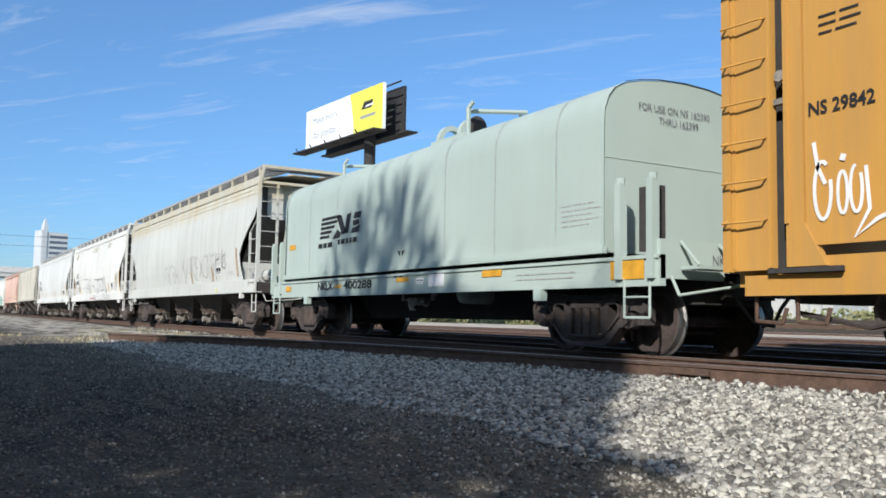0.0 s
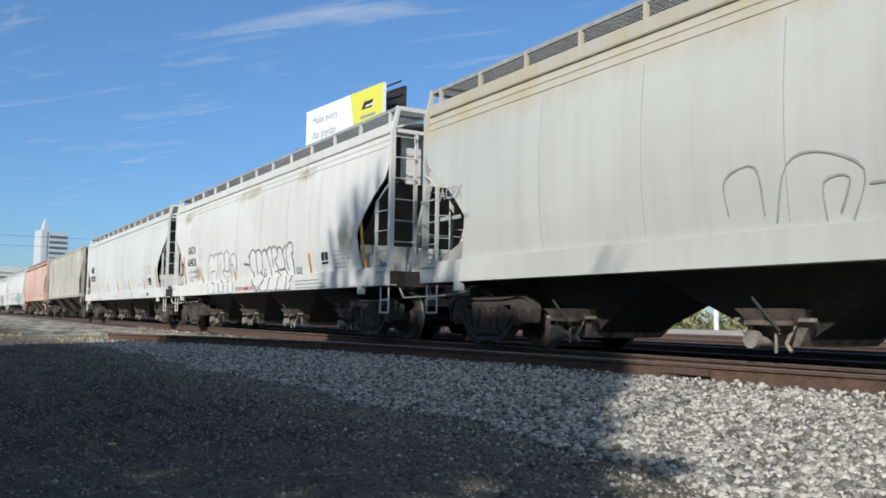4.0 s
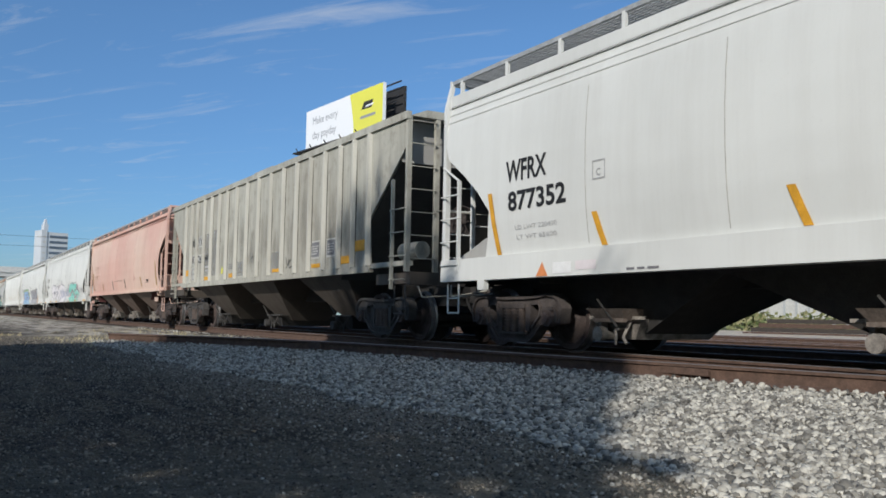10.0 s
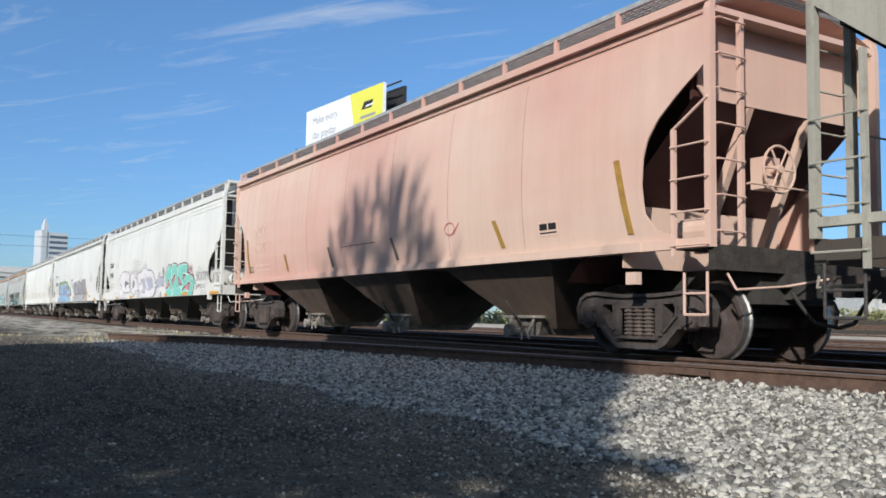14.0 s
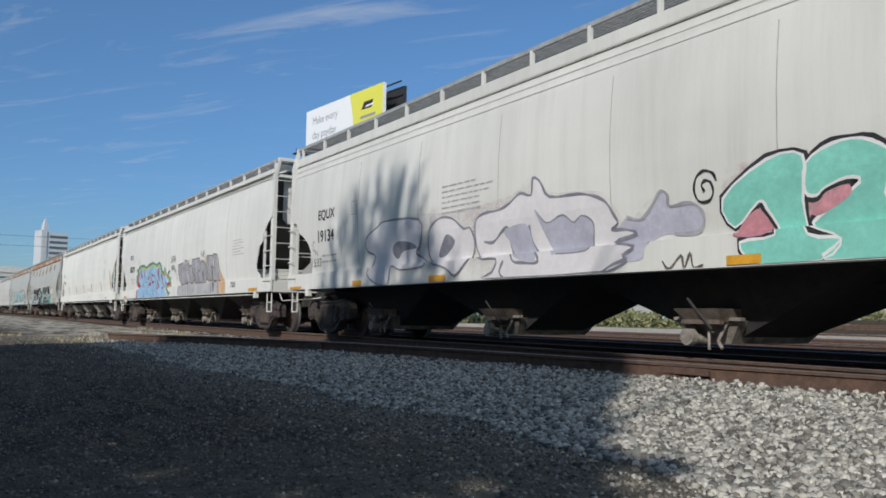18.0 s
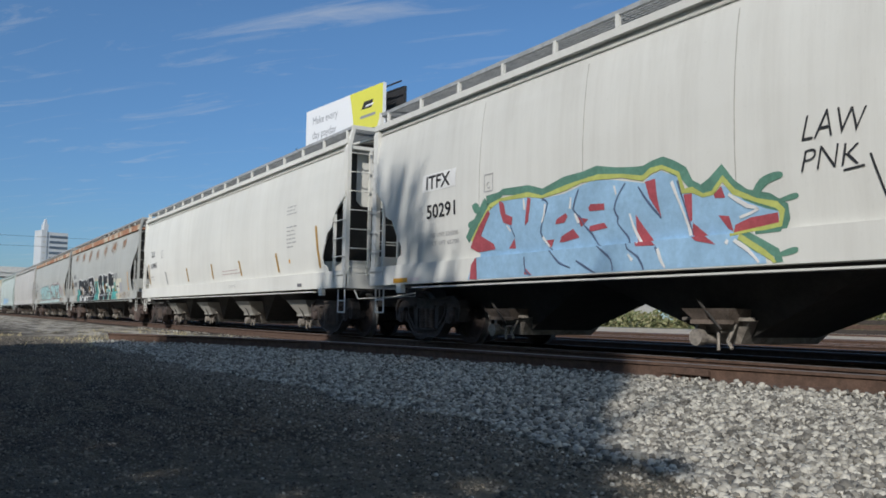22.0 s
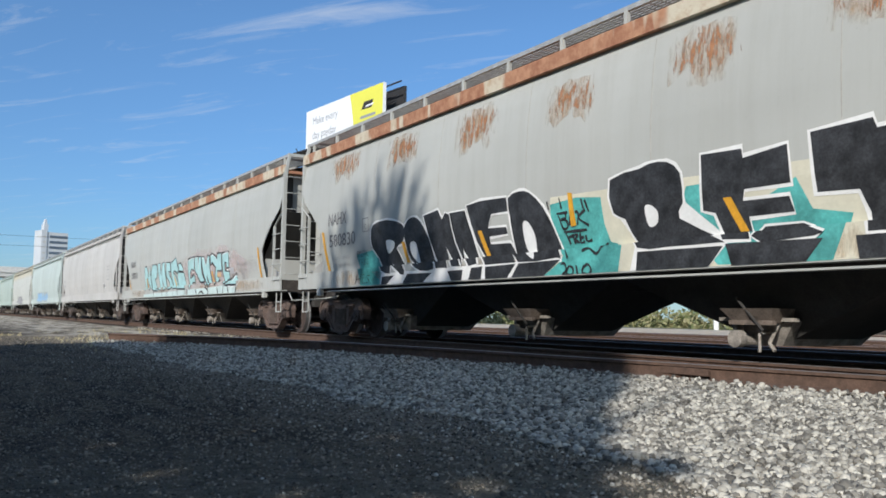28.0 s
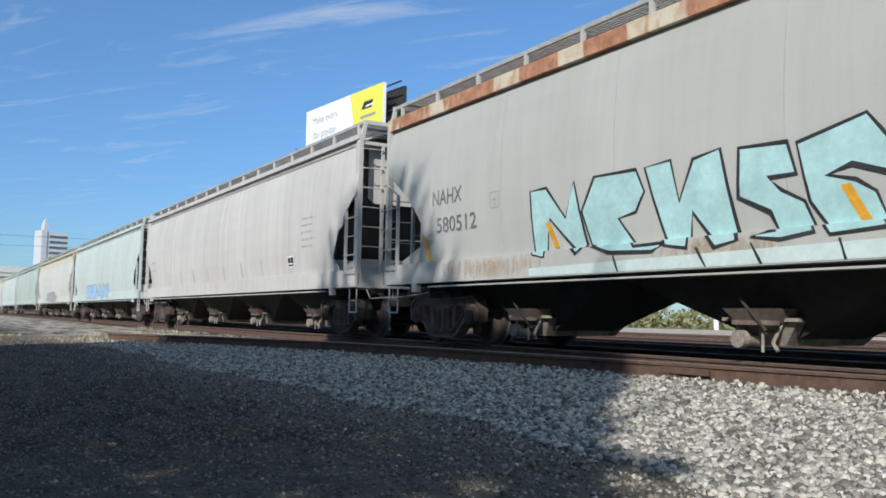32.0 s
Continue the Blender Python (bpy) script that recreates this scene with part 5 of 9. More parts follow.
plate(carN, .76, 1.02, 1.02, 1.13, coil_side)
painted(carN, "test_decal", [bar(1.16, 1.70, .97, 1.19)], M_SPRAY_WHITE, coil_side, .008)
small_print(carN, 4.55, 5.35, 1.70, 2.05, 5, 9, None, coil_side)
small_print(carN, .85, 3.6, 1.335, 1.375, 1, 11, None, coil_side)
small_print(carN, 3.6, 5.2, 1.00, 1.14, 2, 12, None, coil_side)
flat_words("FOR USE ON NS 162390", .10, M_GREY_INK, carN, pose(hoodR + .012, -.86, 3.27, 0, 0, 90), width=.9)
flat_words("NKLX 400288", .12, M_GREY_INK, carN, pose(xN + .006, -.62, 1.14, 0, 0, 90), width=.9)
flat_words("THRU 162399", .10, M_GREY_INK, carN, pose(hoodR + .012, -.50, 3.11, 0, 0, 90), width=.9)
part("air_reservoir", Shape().turned([(0, -1.24), (.09, -1.22), (.145, -1.17), (.16, -1.10), (.16, -.6), (0, -.6)], 18).moved(pose(1.8, 0, .84)), PALE_GREEN, carN, smooth=True)
part("brake_valve", Shape().box(-.02, .30, -1.22, -1.02, .66, .80).box(.28, .52, -1.18, -1.05, .70, .76).tube((-.24, -1.2, .90), (-.24, -1.2, .74), .035).path([(-.28, -1.2, .76), (-.05, -1.2, .76), (.04, -1.2, .58), (.24, -1.2, .58)], .016)
     .tube((.2, -1.2, .72), (.14, -1.22, .60), .03).path([(.45, -1.18, .70), (.60, -1.18, .64), (.68, -1.18, .66)], .018), M_GATE, carN)
part("retainer_pipe", Shape().path([(.88, -1.2, .74), (.88, -1.2, .84), (1.02, -1.2, .86)], .035), M_GATE, carN)
for k in (-1, 1):
    part("jacking_pad", Shape().box(k * 4.4 - .09, k * 4.4 + .09, -1.53, -1.42, .70, .87), PALE_GREEN, carN)

# first hopper: faint angular scrawl
stripes(carA, [(1.77, 1.80, 1.87, 1.40), (4.07, 1.88, 4.17, 1.42), (6.42, 2.3, 6.50, 1.5)], M_RUST_PALE)
plate(carA, 4.52, 4.99, 1.61, 1.85)
small_print(carA, 4.5, 5.57, 1.95, 2.28, 4, 21)
small_print(carA, 5.6, 6.15, 1.58, 1.70, 2, 22)
painted(carA, "stencil_dot", [arc(4.67, 1.14, .07, .06, n=12)[:-1]], M_SIGN_YELLOW, car_side, .008)
small_print(carA, 4.55, 5.15, 1.06, 1.11, 1, 23)
small_print(carA, 2.6, 3.0, 1.10, 1.25, 2, 24)
mark(carA, "ACFX", -7.4, -6.7, 2.40, 2.60, M_FAINT)
small_print(carA, -7.4, -6.5, 2.05, 2.28, 1, 26)

# second hopper: bubble outlines
mark(carB, "GACX", -5.95, -5.08, 2.38, 2.62)
mark(carB, "60426", -6.0, -4.96, 1.99, 2.23)
frame_box(carB, -4.62, -4.34, 2.15, 2.48)
mark(carB, "LD LMT 198100 LBS", -5.99, -4.76, 1.76, 1.83, M_GREY_INK, fat=0)
mark(carB, "LT WT 64900 LBS", -5.97, -4.70, 1.59, 1.66, M_GREY_INK, fat=0)
painted(carB, "graffiti_scrawl", stroke([(-5.9, 1.5), (-5.85, 1.62), (-5.75, 1.5)], .025) + stroke(arc(-5.6, 1.56, .06, .07), .02) + stroke([(-5.5, 1.62), (-5.4, 1.5), (-5.38, 1.64)], .02), M_SKYBLUE, car_side, .013)
stripes(carB, [(-6.47, 2.34, -6.33, 1.40), (6.80, 2.32, 6.90, 1.38), (4.13, 1.84, 4.21, 1.40), (-4.35, 1.62, -4.28, 1.40), (-1.16, 1.62, -1.08, 1.40)])
plate(carB, 4.77, 5.20, 1.53, 1.85)
small_print(carB, 5.44, 6.4, 1.45, 1.88, 5, 31)
small_print(carB, 3.36, 5.3, 1.06, 1.30, 3, 32, M_GREY_INK)
mark(carB, "DO NOT HAMMER ON CAR", -.98, .85, 1.09, 1.19, M_RED_LETTER, fat=.002)


mark(carB, "DLR", 3.34, 3.70, 1.40, 1.56, M_INK, fat=0)
for b in [blob(-6.9, -5.6, 3.4, 3.95, 4), blob(5.4, 6.6, 1.5, 2.4, 6), blob(-5.5, -4.0, 1.42, 2.0, 8), blob(-1.5, 1.0, 3.5, 3.95, 9), blob(3.0, 4.6, 3.5, 3.95, 19)]:
    painted(carB, "dust_stain", [b], M_DUST_HAZE, car_side, .004)

# third hopper, nearly clean
mark(carC, "WFRX", -7.18, -6.22, 2.46, 2.76, fat=.010)
mark(carC, "877352", -7.14, -5.81, 2.03, 2.30, fat=.010)
mark(carC, "LD LWT 220400", -7.0, -6.02, 1.74, 1.80, M_FAINT, fat=0)
mark(carC, "LT WT 65600", -6.98, -6.04, 1.60, 1.66, M_FAINT, fat=0)
frame_box(carC, -5.33, -5.08, 2.25, 2.50)
stripes(carC, [(-7.56, 2.34, -7.39, 1.40), (-5.31, 1.84, -5.16, 1.40), (-2.52, 1.82, -2.36, 1.40), (-.06, 1.82, .09, 1.40), (2.41, 1.85, 2.53, 1.40), (5.32, 1.83, 5.50, 1.40), (7.42, 2.16, 7.58, 1.40)])
painted(carC, "hazard_decal", [[(-6.47, .98 + .06), (-6.20, 1.04), (-6.33, 1.24)]], M_SIGNAL_ORANGE, car_side, .008)
painted(carC, "test_decal", [bar(-6.12, -5.72, 1.07, 1.22)], M_SPRAY_WHITE, car_side, .008)
painted(carC, "test_decal", [bar(-5.66, -5.25, 1.10, 1.22)], M_PALE_PINK, car_side, .008)
small_print(carC, -4.75, -4.2, 1.06, 1.17, 1, 41, M_GREY_INK)
plate(carC, 6.15, 6.71, 1.50, 1.84)
small_print(carC, 5.56, 6.95, 1.98, 2.35, 5, 42)
painted(carC, "graffiti_scrawl", stroke(arc(5.75, 1.75, .10, .12), .018) + stroke(arc(5.8, 1.55, .10, .10), .018) + stroke(arc(5.92, 1.68, .08, .12), .018) + stroke([(5.6, 1.9), (5.9, 1.95)], .018), M_FAINT, car_side, .010)
painted(carC, "builder_mark", stroke(arc(3.22, 1.16, .10, .10), .02) + [bar(3.15, 3.29, 1.14, 1.18)], M_GREY_INK, car_side, .008)
small_print(carC, 4.2, 5.4, 1.56, 1.64, 1, 43)
small_print(carC, 1.22, 2.1, 1.50, 1.80, 4, 44)
small_print(carC, 5.0, 6.3, 1.10, 1.25, 2, 45)
painted(carC, "routing_slot", [bar(6.1, 6.4, 1.13, 1.22)], M_LETTER, car_side, .010)
small_print(carC, -1.1, .9, 1.14, 1.22, 1, 46)

# ribbed hopper: marks between the ribs
def set_out(x0, x1):
    """The places of a mark before it moves outwards with its car."""
    c = (x0 + x1) / 2 * GROWTH / (1 + GROWTH)
    return x0 - c, x1 - c


M_SOOT_HAZE = haze("soot_streaks", (0.15, 0.132, 0.105), .42, .80, 3.6, .30, (1.6, 1, .25), .42)
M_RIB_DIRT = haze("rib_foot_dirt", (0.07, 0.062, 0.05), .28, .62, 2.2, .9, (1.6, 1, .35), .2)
M_GREY_WASH = haze("grey_repaint", (0.30, 0.305, 0.30), .10, .60, 2.0, .42, (1.6, 1, .35), .08)
for i, (x, nx) in enumerate(zip(RIB_PLACES, RIB_PLACES[1:])):
    top = 2.3 + 1.1 * ((i * 7) % 5) / 5
    painted(carD, "soot_streak", [bar(x + .09, nx - .09, 1.44, top + .5)], M_SOOT_HAZE, flat_side, .0035, exact=True)
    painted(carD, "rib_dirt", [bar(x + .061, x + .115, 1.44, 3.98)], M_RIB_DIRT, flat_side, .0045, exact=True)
for x0, x1, z0, z1 in ((-4.60, -4.02, 1.62, 2.93), (-3.79, -3.22, 1.60, 2.99), (-1.22, -.54, 1.50, 1.90), (1.60, 2.36, 1.50, 2.0)):
    painted(carD, "repainted_patch", [bar(x0, x1, z0, z1)], M_GREY_WASH, flat_side, .0055, exact=True)
for x0, x1, z0, z1 in ((-6.16, -5.66, 2.03, 2.34), (-5.42, -4.90, 2.02, 2.32), (-6.14, -5.70, 1.52, 1.94), (-5.42, -4.90, 2.56, 2.9)):
    painted(carD, "letter_patch", [bar(x0, x1, z0, z1)], M_PATCH_PALE, flat_side, .0065, exact=True)
for text, x0, x1, z0, z1 in (("ND", -6.13, -5.72, 2.60, 2.86), ("YX", -5.40, -4.96, 2.60, 2.86), ("83", -6.12, -5.73, 2.07, 2.30), ("26", -5.36, -4.96, 2.05, 2.29), ("44", -4.56, -4.16, 2.06, 2.30)):
    x0, x1 = set_out(x0, x1)
    mark(carD, text, x0, x1, z0, z1, side=flat_side, fat=.006)
for x0, x1, z0, z1 in ((-6.90, -6.36, 1.68, 1.87), (-4.60, -4.06, 1.48, 1.59), (-1.98, -1.46, 1.48, 1.60), (1.72, 2.30, 1.50, 1.58), (4.33, 4.85, 1.50, 1.59), (5.96, 6.48, 1.52, 1.68), (6.66, 7.12, 1.74, 1.96)):
    painted(carD, "reflector_patch", [bar(x0, x1, z0, z1)], M_ORANGE, flat_side, .009, exact=True)
painted(carD, "stencil_dot", [arc(-2.66, 1.71, .09, .11, n=14)[:-1]], M_SIGN_YELLOW, flat_side, .008, exact=True)
for x0, x1 in ((4.34, 4.76), (5.20, 5.62)):
    painted(carD, "stencil_plate", [bar(x0 - .03, x1 + .03, 1.70, 2.10)], M_PATCH_PALE, flat_side, .0065, exact=True)
    painted(carD, "stencil_panel", [bar(x0, x1, 1.74, 2.07)], M_GREY_INK, flat_side, .0085, exact=True)
    painted(carD, "stencil_line", text_bars(x0 + .05, x1 - .05, 1.80, 2.02, 4, 51, .5), M_PATCH_PALE, flat_side, .0105, exact=True)
painted(carD, "stencil_line", [bar(-2.02, -1.62, z, z + .022) for z in (1.73, 1.79, 1.85)], M_GREY_INK, flat_side, .0075, exact=True)
painted(carD, "stencil_line", [bar(-4.55, -4.16, 1.87, 1.92), bar(-4.50, -4.2, 1.76, 1.80)], M_FAINT, flat_side, .0075, exact=True)
painted(carD, "graffiti_scrawl", stroke([(2.66, 1.84), (2.80, 1.62), (2.86, 1.80), (2.92, 1.56), (3.12, 1.60)], .026) + stroke([(2.70, 1.56), (3.05, 1.78)], .022), M_INK, flat_side, .010, exact=True)
painted(carD, "graffiti_scrawl", stroke(arc(-5.92, 1.80, .14, .09), .025) + stroke(arc(-5.90, 1.64, .16, .09), .025), M_GREY_INK, flat_side, .010, exact=True)
painted(carD, "graffiti_scrawl", stroke(arc(.05, 2.03, .12, .06), .018) + stroke(arc(.10, 1.90, .10, .07), .018) + stroke([(-.12, 1.86), (-.02, 1.92), (.25, 1.98)], .018) + stroke([(-.15, 1.78), (-.1, 1.84)], .02), M_PENCIL_DARK, flat_side, .010, exact=True)

# pink hopper
mark(carE, "GACX", -6.65, -5.62, 2.48, 2.74, M_PINK_LETTER, fat=.008)
mark(carE, "31697", -6.59, -5.56, 2.06, 2.31, M_PINK_LETTER, fat=.008)
small_print(carE, -6.4, -5.1, 1.58, 1.82, 2, 61, M_PINK_LETTER)
stripes(carE, [(-7.00, 2.44, -6.84, 1.53), (6.83, 2.43, 7.02, 1.50), (4.23, 1.92, 4.44, 1.50), (-4.3, 1.9, -4.15, 1.5)], plain("reflector_tan", (0.42, 0.24, 0.05), .6))
stripes(carE, [(1.02, 1.90, 1.23, 1.48), (-1.78, 1.91, -1.58, 1.48)], M_SOOT)
plate(carE, 5.25, 5.69, 1.60, 1.80, back=M_PINK_LETTER)
small_print(carE, -1.2, .5, 1.86, 1.94, 1, 62, M_SOOT)
frame_box(carE, -6.81, -6.57, 1.55, 1.70, mat=M_SOOT)
painted(carE, "graffiti_scrawl", stroke(arc(3.0, 1.9, .15, .10), .02) + stroke([(3.1, 1.8), (3.3, 1.98)], .02), M_RED_LETTER, car_side, .01)

# teal and lilac graffiti hopper
mark(carF, "EQUX", -7.84, -6.96, 2.50, 2.75)
mark(carF, "19134", -7.84, -6.98, 2.05, 2.30)
frame_box(carF, -6.2, -5.95, 2.50, 2.78)
small_print(carF, -7.7, -6.9, 1.60, 1.85, 2, 71)
small_print(carF, -2.79, -1.2, 2.16, 2.70, 6, 72, M_FAINT)
scrawl(carF, "SOTM", 6.79, 8.19, 1.50, 1.78, M_GREY_INK)
scrawl(carF, "SPOT", 6.92, 8.12, 1.23, 1.40, M_GREY_INK)
scrawl(carF, "JAMS", 5.99, 6.50, 1.80, 1.98, M_GREY_INK)
scrawl(carF, "PROVE", 3.55, 4.0, 1.08, 1.22, M_SPRAY_WHITE)
scrawl(carF, "CASKELL", 4.35, 5.05, 1.10, 1.26, M_SPRAY_WHITE)
small_print(carF, 7.11, 7.60, 1.82, 1.98, 3, 73)
small_print(carF, 7.62, 8.21, 1.05, 1.22, 3, 74, M_FAINT)
for x0, x1 in ((-6.08, -5.65), (-3.15, -2.6), (2.9, 3.35), (5.4, 6.1)):
    painted(carF, "reflector_patch", [bar(x0, x1, 1.05, 1.15)], M_ORANGE, car_side, .016)
painted(carF, "reflector_patch", [bar(8.55, 9.50, 1.045, 1.12)], M_ORANGE, car_side, .014)
painted(carF, "reflector_patch", [bar(-9.4, -8.7, 1.045, 1.10)], M_ORANGE, car_side, .014)
scrawl(carF, "533", -8.15, -7.75, 1.52, 1.69, M_INK)
painted(carF, "graffiti_scrawl", stroke(arc(-8.05, 1.98, .07, .10, 40, 300), .02) + stroke([(-8.0, 1.90), (-7.96, 1.78), (-7.90, 1.88), (-7.86, 1.76)], .02), M_GREY_INK, car_side, .011)

# blue and grey graffiti hopper
painted(carG, "stencil_plate", [bar(-7.62, -6.50, 2.60, 2.90)], M_SPRAY_WHITE, car_side, .005)
mark(carG, "ITFX", -7.47, -6.70, 2.64, 2.86, fat=.006)
mark(carG, "50291", -7.45, -6.52, 2.13, 2.36, fat=.006)
frame_box(carG, -5.75, -5.50, 2.38, 2.66)
mark(carG, "LD LMT 220300", -7.34, -6.45, 1.80, 1.87, M_FAINT, fat=0)
mark(carG, "LT WT 65700", -7.32, -6.45, 1.66, 1.73, M_FAINT, fat=0)
scrawl(carG, "LAW", -.42, .22, 2.22, 2.47, M_INK, lean=.05)
scrawl(carG, "PNK", -.44, .16, 1.92, 2.13, M_INK, lean=.05)
painted(carG, "graffiti_scrawl", stroke([(.0, 1.88), (.22, 1.90)], .02) + stroke([(.28, 2.0), (.40, 1.6)], .022), M_INK, car_side, .011)
scrawl(carG, "VLAR", 3.27, 3.72, 2.22, 2.42, M_GREY_INK)
small_print(carG, 6.46, 7.5, 2.10, 2.58, 6, 81)
mark(carG, "720", 6.35, 6.80, 1.20, 1.34, M_INK, fat=0)
for x0, x1 in ((-8.59, -8.05), (7.9, 8.6)):
    painted(carG, "reflector_patch", [bar(x0, x1, 1.06, 1.14)], M_ORANGE, car_side, .014)
painted(carG, "reflector_patch", [bar(-8.05, -7.65, 1.07, 1.14)], M_PALE_PINK, car_side, .014)

# clean white hopper
mark(carH, "TILX", -7.95, -7.34, 2.58, 2.80, M_GREY_INK)
mark(carH, "624961", -7.92, -6.98, 2.14, 2.34, M_GREY_INK)
frame_box(carH, -6.35, -6.1, 2.48, 2.76)
stripes(carH, [(-8.30, 2.33, -8.06, 1.54), (-2.78, 1.95, -2.59, 1.50), (.04, 1.95, .18, 1.50), (2.65, 1.93, 2.83, 1.50), (5.49, 1.96, 5.64, 1.49), (7.96, 2.43, 8.12, 1.49)], plain("reflector_ochre", (0.50, 0.30, 0.08), .6))
stripes(carH, [(-5.63, 1.94, -5.39, 1.49)], M_FAINT)
small_print(carH, 1.05, 3.0, 1.58, 1.76, 2, 85, plain("letter_faded_red", (0.55, 0.42, 0.41), .6))
small_print(carH, 1.8, 2.5, 1.20, 1.28, 2, 86)
small_print(carH, 6.17, 6.85, 2.84, 3.10, 3, 87)
small_print(carH, 6.2, 6.85, 2.05, 2.62, 6, 88)
painted(carH, "routing_slot", [bar(6.93, 7.20, 1.10, 1.17)], M_GREY_INK, car_side, .01)
painted(carH, "stencil_dot", [arc(6.35, 1.72, .05, .05, n=12)[:-1]], M_ORANGE, car_side, .008)
small_print(carH, -8.0, -7.2, 1.70, 1.90, 2, 89)

# black-lettered hopper with rust
mark(carI, "NAHX", -7.97, -7.04, 2.36, 2.61, M_GREY_INK)
mark(carI, "580830", -7.93, -6.63, 1.90, 2.16, M_GREY_INK)
frame_box(carI, -6.35, -6.08, 2.10, 2.38, mat=M_GREY_INK)
mark(carI, "LD LMT 199500", -7.84, -6.95, 1.62, 1.68, M_FAINT, fat=0)
mark(carI, "LT WT 63500", -7.80, -6.95, 1.47, 1.53, M_FAINT, fat=0)
stripes(carI, [(-8.23, 2.25, -7.98, 1.40), (-2.35, 1.80, -2.15, 1.40), (-4.75, 1.80, -4.6, 1.42), (2.23, 1.78, 2.43, 1.40), (4.80, 1.73, 4.94, 1.40), (7.7, 2.2, 7.85, 1.4)])
scrawl(carI, "BREAK", 4.53, 5.15, 1.41, 1.57, M_INK)
scrawl(carI, "AWAY!", 4.60, 5.26, 1.06, 1.18, M_INK)
scrawl(carI, "BREAK", -6.66, -6.16, 1.62, 1.74, M_INK)
scrawl(carI, "FREE", -6.60, -6.18, 1.46, 1.57, M_INK)
scrawl(carI, "HLS.", -6.65, -5.95, 1.08, 1.26, M_INK)
plate(carI, 5.15, 5.62, 1.51, 1.70)
# turquoise hopper
mark(carJ, "NAHX", -7.86, -6.93, 2.33, 2.58, M_GREY_INK)
mark(carJ, "580512", -7.75, -6.52, 1.86, 2.11, M_GREY_INK)
frame_box(carJ, -6.2, -5.95, 2.12, 2.38)
stripes(carJ, [(-.58, 1.75, -.40, 1.40), (3.88, 1.73, 4.02, 1.40), (-4.85, 1.78, -4.68, 1.42), (7.98, 2.19, 8.16, 1.41), (-8.15, 1.85, -7.98, 1.42)])
scrawl(carJ, "MURDER", 6.21, 7.12, 1.76, 1.87, M_GREY_INK, lean=.05)
scrawl(carJ, "MART.", 6.36, 7.01, 1.60, 1.70, M_GREY_INK, lean=.05)
painted(carJ, "graffiti_scrawl", stroke([(6.72, 1.40), (6.58, 1.52), (6.65, 1.58), (6.72, 1.53), (6.79, 1.58), (6.86, 1.52), (6.72, 1.40)], .022), M_GREY_INK, car_side, .011)
small_print(carJ, 7.21, 8.0, 1.62, 2.05, 5, 95)

# cars behind
small_print(FAR_CARS[0], -8.4, -7.6, 2.0, 2.6, 2, 96)
plate(FAR_CARS[0], 5.75, 6.15, 1.58, 1.84)
small_print(FAR_CARS[0], 6.6, 7.3, 2.0, 2.8, 5, 97)
painted(FAR_CARS[0], "scuff", [stripe(-6 + 1.7 * i, 1.85, -5.9 + 1.7 * i, 1.42, .05) for i in range(7)], M_SMOKE, car_side, .008)
tag(FAR_CARS[1], "SEAK", -4.5, 2.5, 1.15, 1.85, M_SKYBLUE, M_SMOKE, weight=.3)
tag(FAR_CARS[2], "NOEL", -3.5, 2.5, 1.15, 1.75, M_SMOKE, M_GREY_INK, weight=.3)

# ---------------------------------------------------------------- drawn pieces
def curve(pts, closed=True, n=4):
    """A smooth line through the points."""
    if n < 2:
        return list(pts)
    out, m = [], len(pts)
    for i in range(m if closed else m - 1):
        p = [pts[(i + k) % m] if closed else pts[min(max(i + k, 0), m - 1)] for k in (-1, 0, 1, 2)]
        for j in range(n):
            t = j / n
            out.append(tuple(.5 * (2 * p[1][a] + (p[2][a] - p[0][a]) * t + (2 * p[0][a] - 5 * p[1][a] + 4 * p[2][a] - p[3][a]) * t * t
                                   + (3 * p[1][a] - p[0][a] - 3 * p[2][a] + p[3][a]) * t ** 3) for a in (0, 1)))
    return out if closed else out + [pts[-1]]


def sprayed(car, name, verts, faces, mat, off, label="", side=car_side):
    """One connected flat shape (x, z) laid on a car's side."""
    bm = bmesh.new()
    vs = [bm.verts.new((x, 0, max(z, 1.045))) for x, z in verts]
    for q in faces:
        if len(set(q)) == len(q) and bm.faces.get([vs[i] for i in q]) is None:
            bm.faces.new([vs[i] for i in q])
    zs = [q.co.z for q in bm.verts]
    for lv in LEVELS:
        if min(zs) < lv < max(zs):
            bmesh.ops.bisect_plane(bm, geom=bm.verts[:] + bm.edges[:] + bm.faces[:], plane_co=(0, 0, lv), plane_no=(0, 0, 1))
    for q in bm.verts:
        q.co.y = -(side(q.co.z) + off)
    for q in bm.faces:
        q.normal_update()
        if q.normal.y > 0:
            q.normal_flip()
    out = bpy.data.meshes.new(name)
    bm.to_mesh(out)
    bm.free()
    out.materials.append(None)
    return part(name, out, mat, car, label)


def wash(car, pts, mat, off=.0050, n=4, name="graffiti_fill"):
    """A filled patch of paint with a smooth (n > 1) or straight edge."""
    loop = curve(pts, True, n or 1)
    tris = mathutils.geometry.tessellate_polygon([[Vector((x, z, 0)) for x, z in loop]])
    return sprayed(car, name, loop, [tuple(t) for t in tris], mat, off)


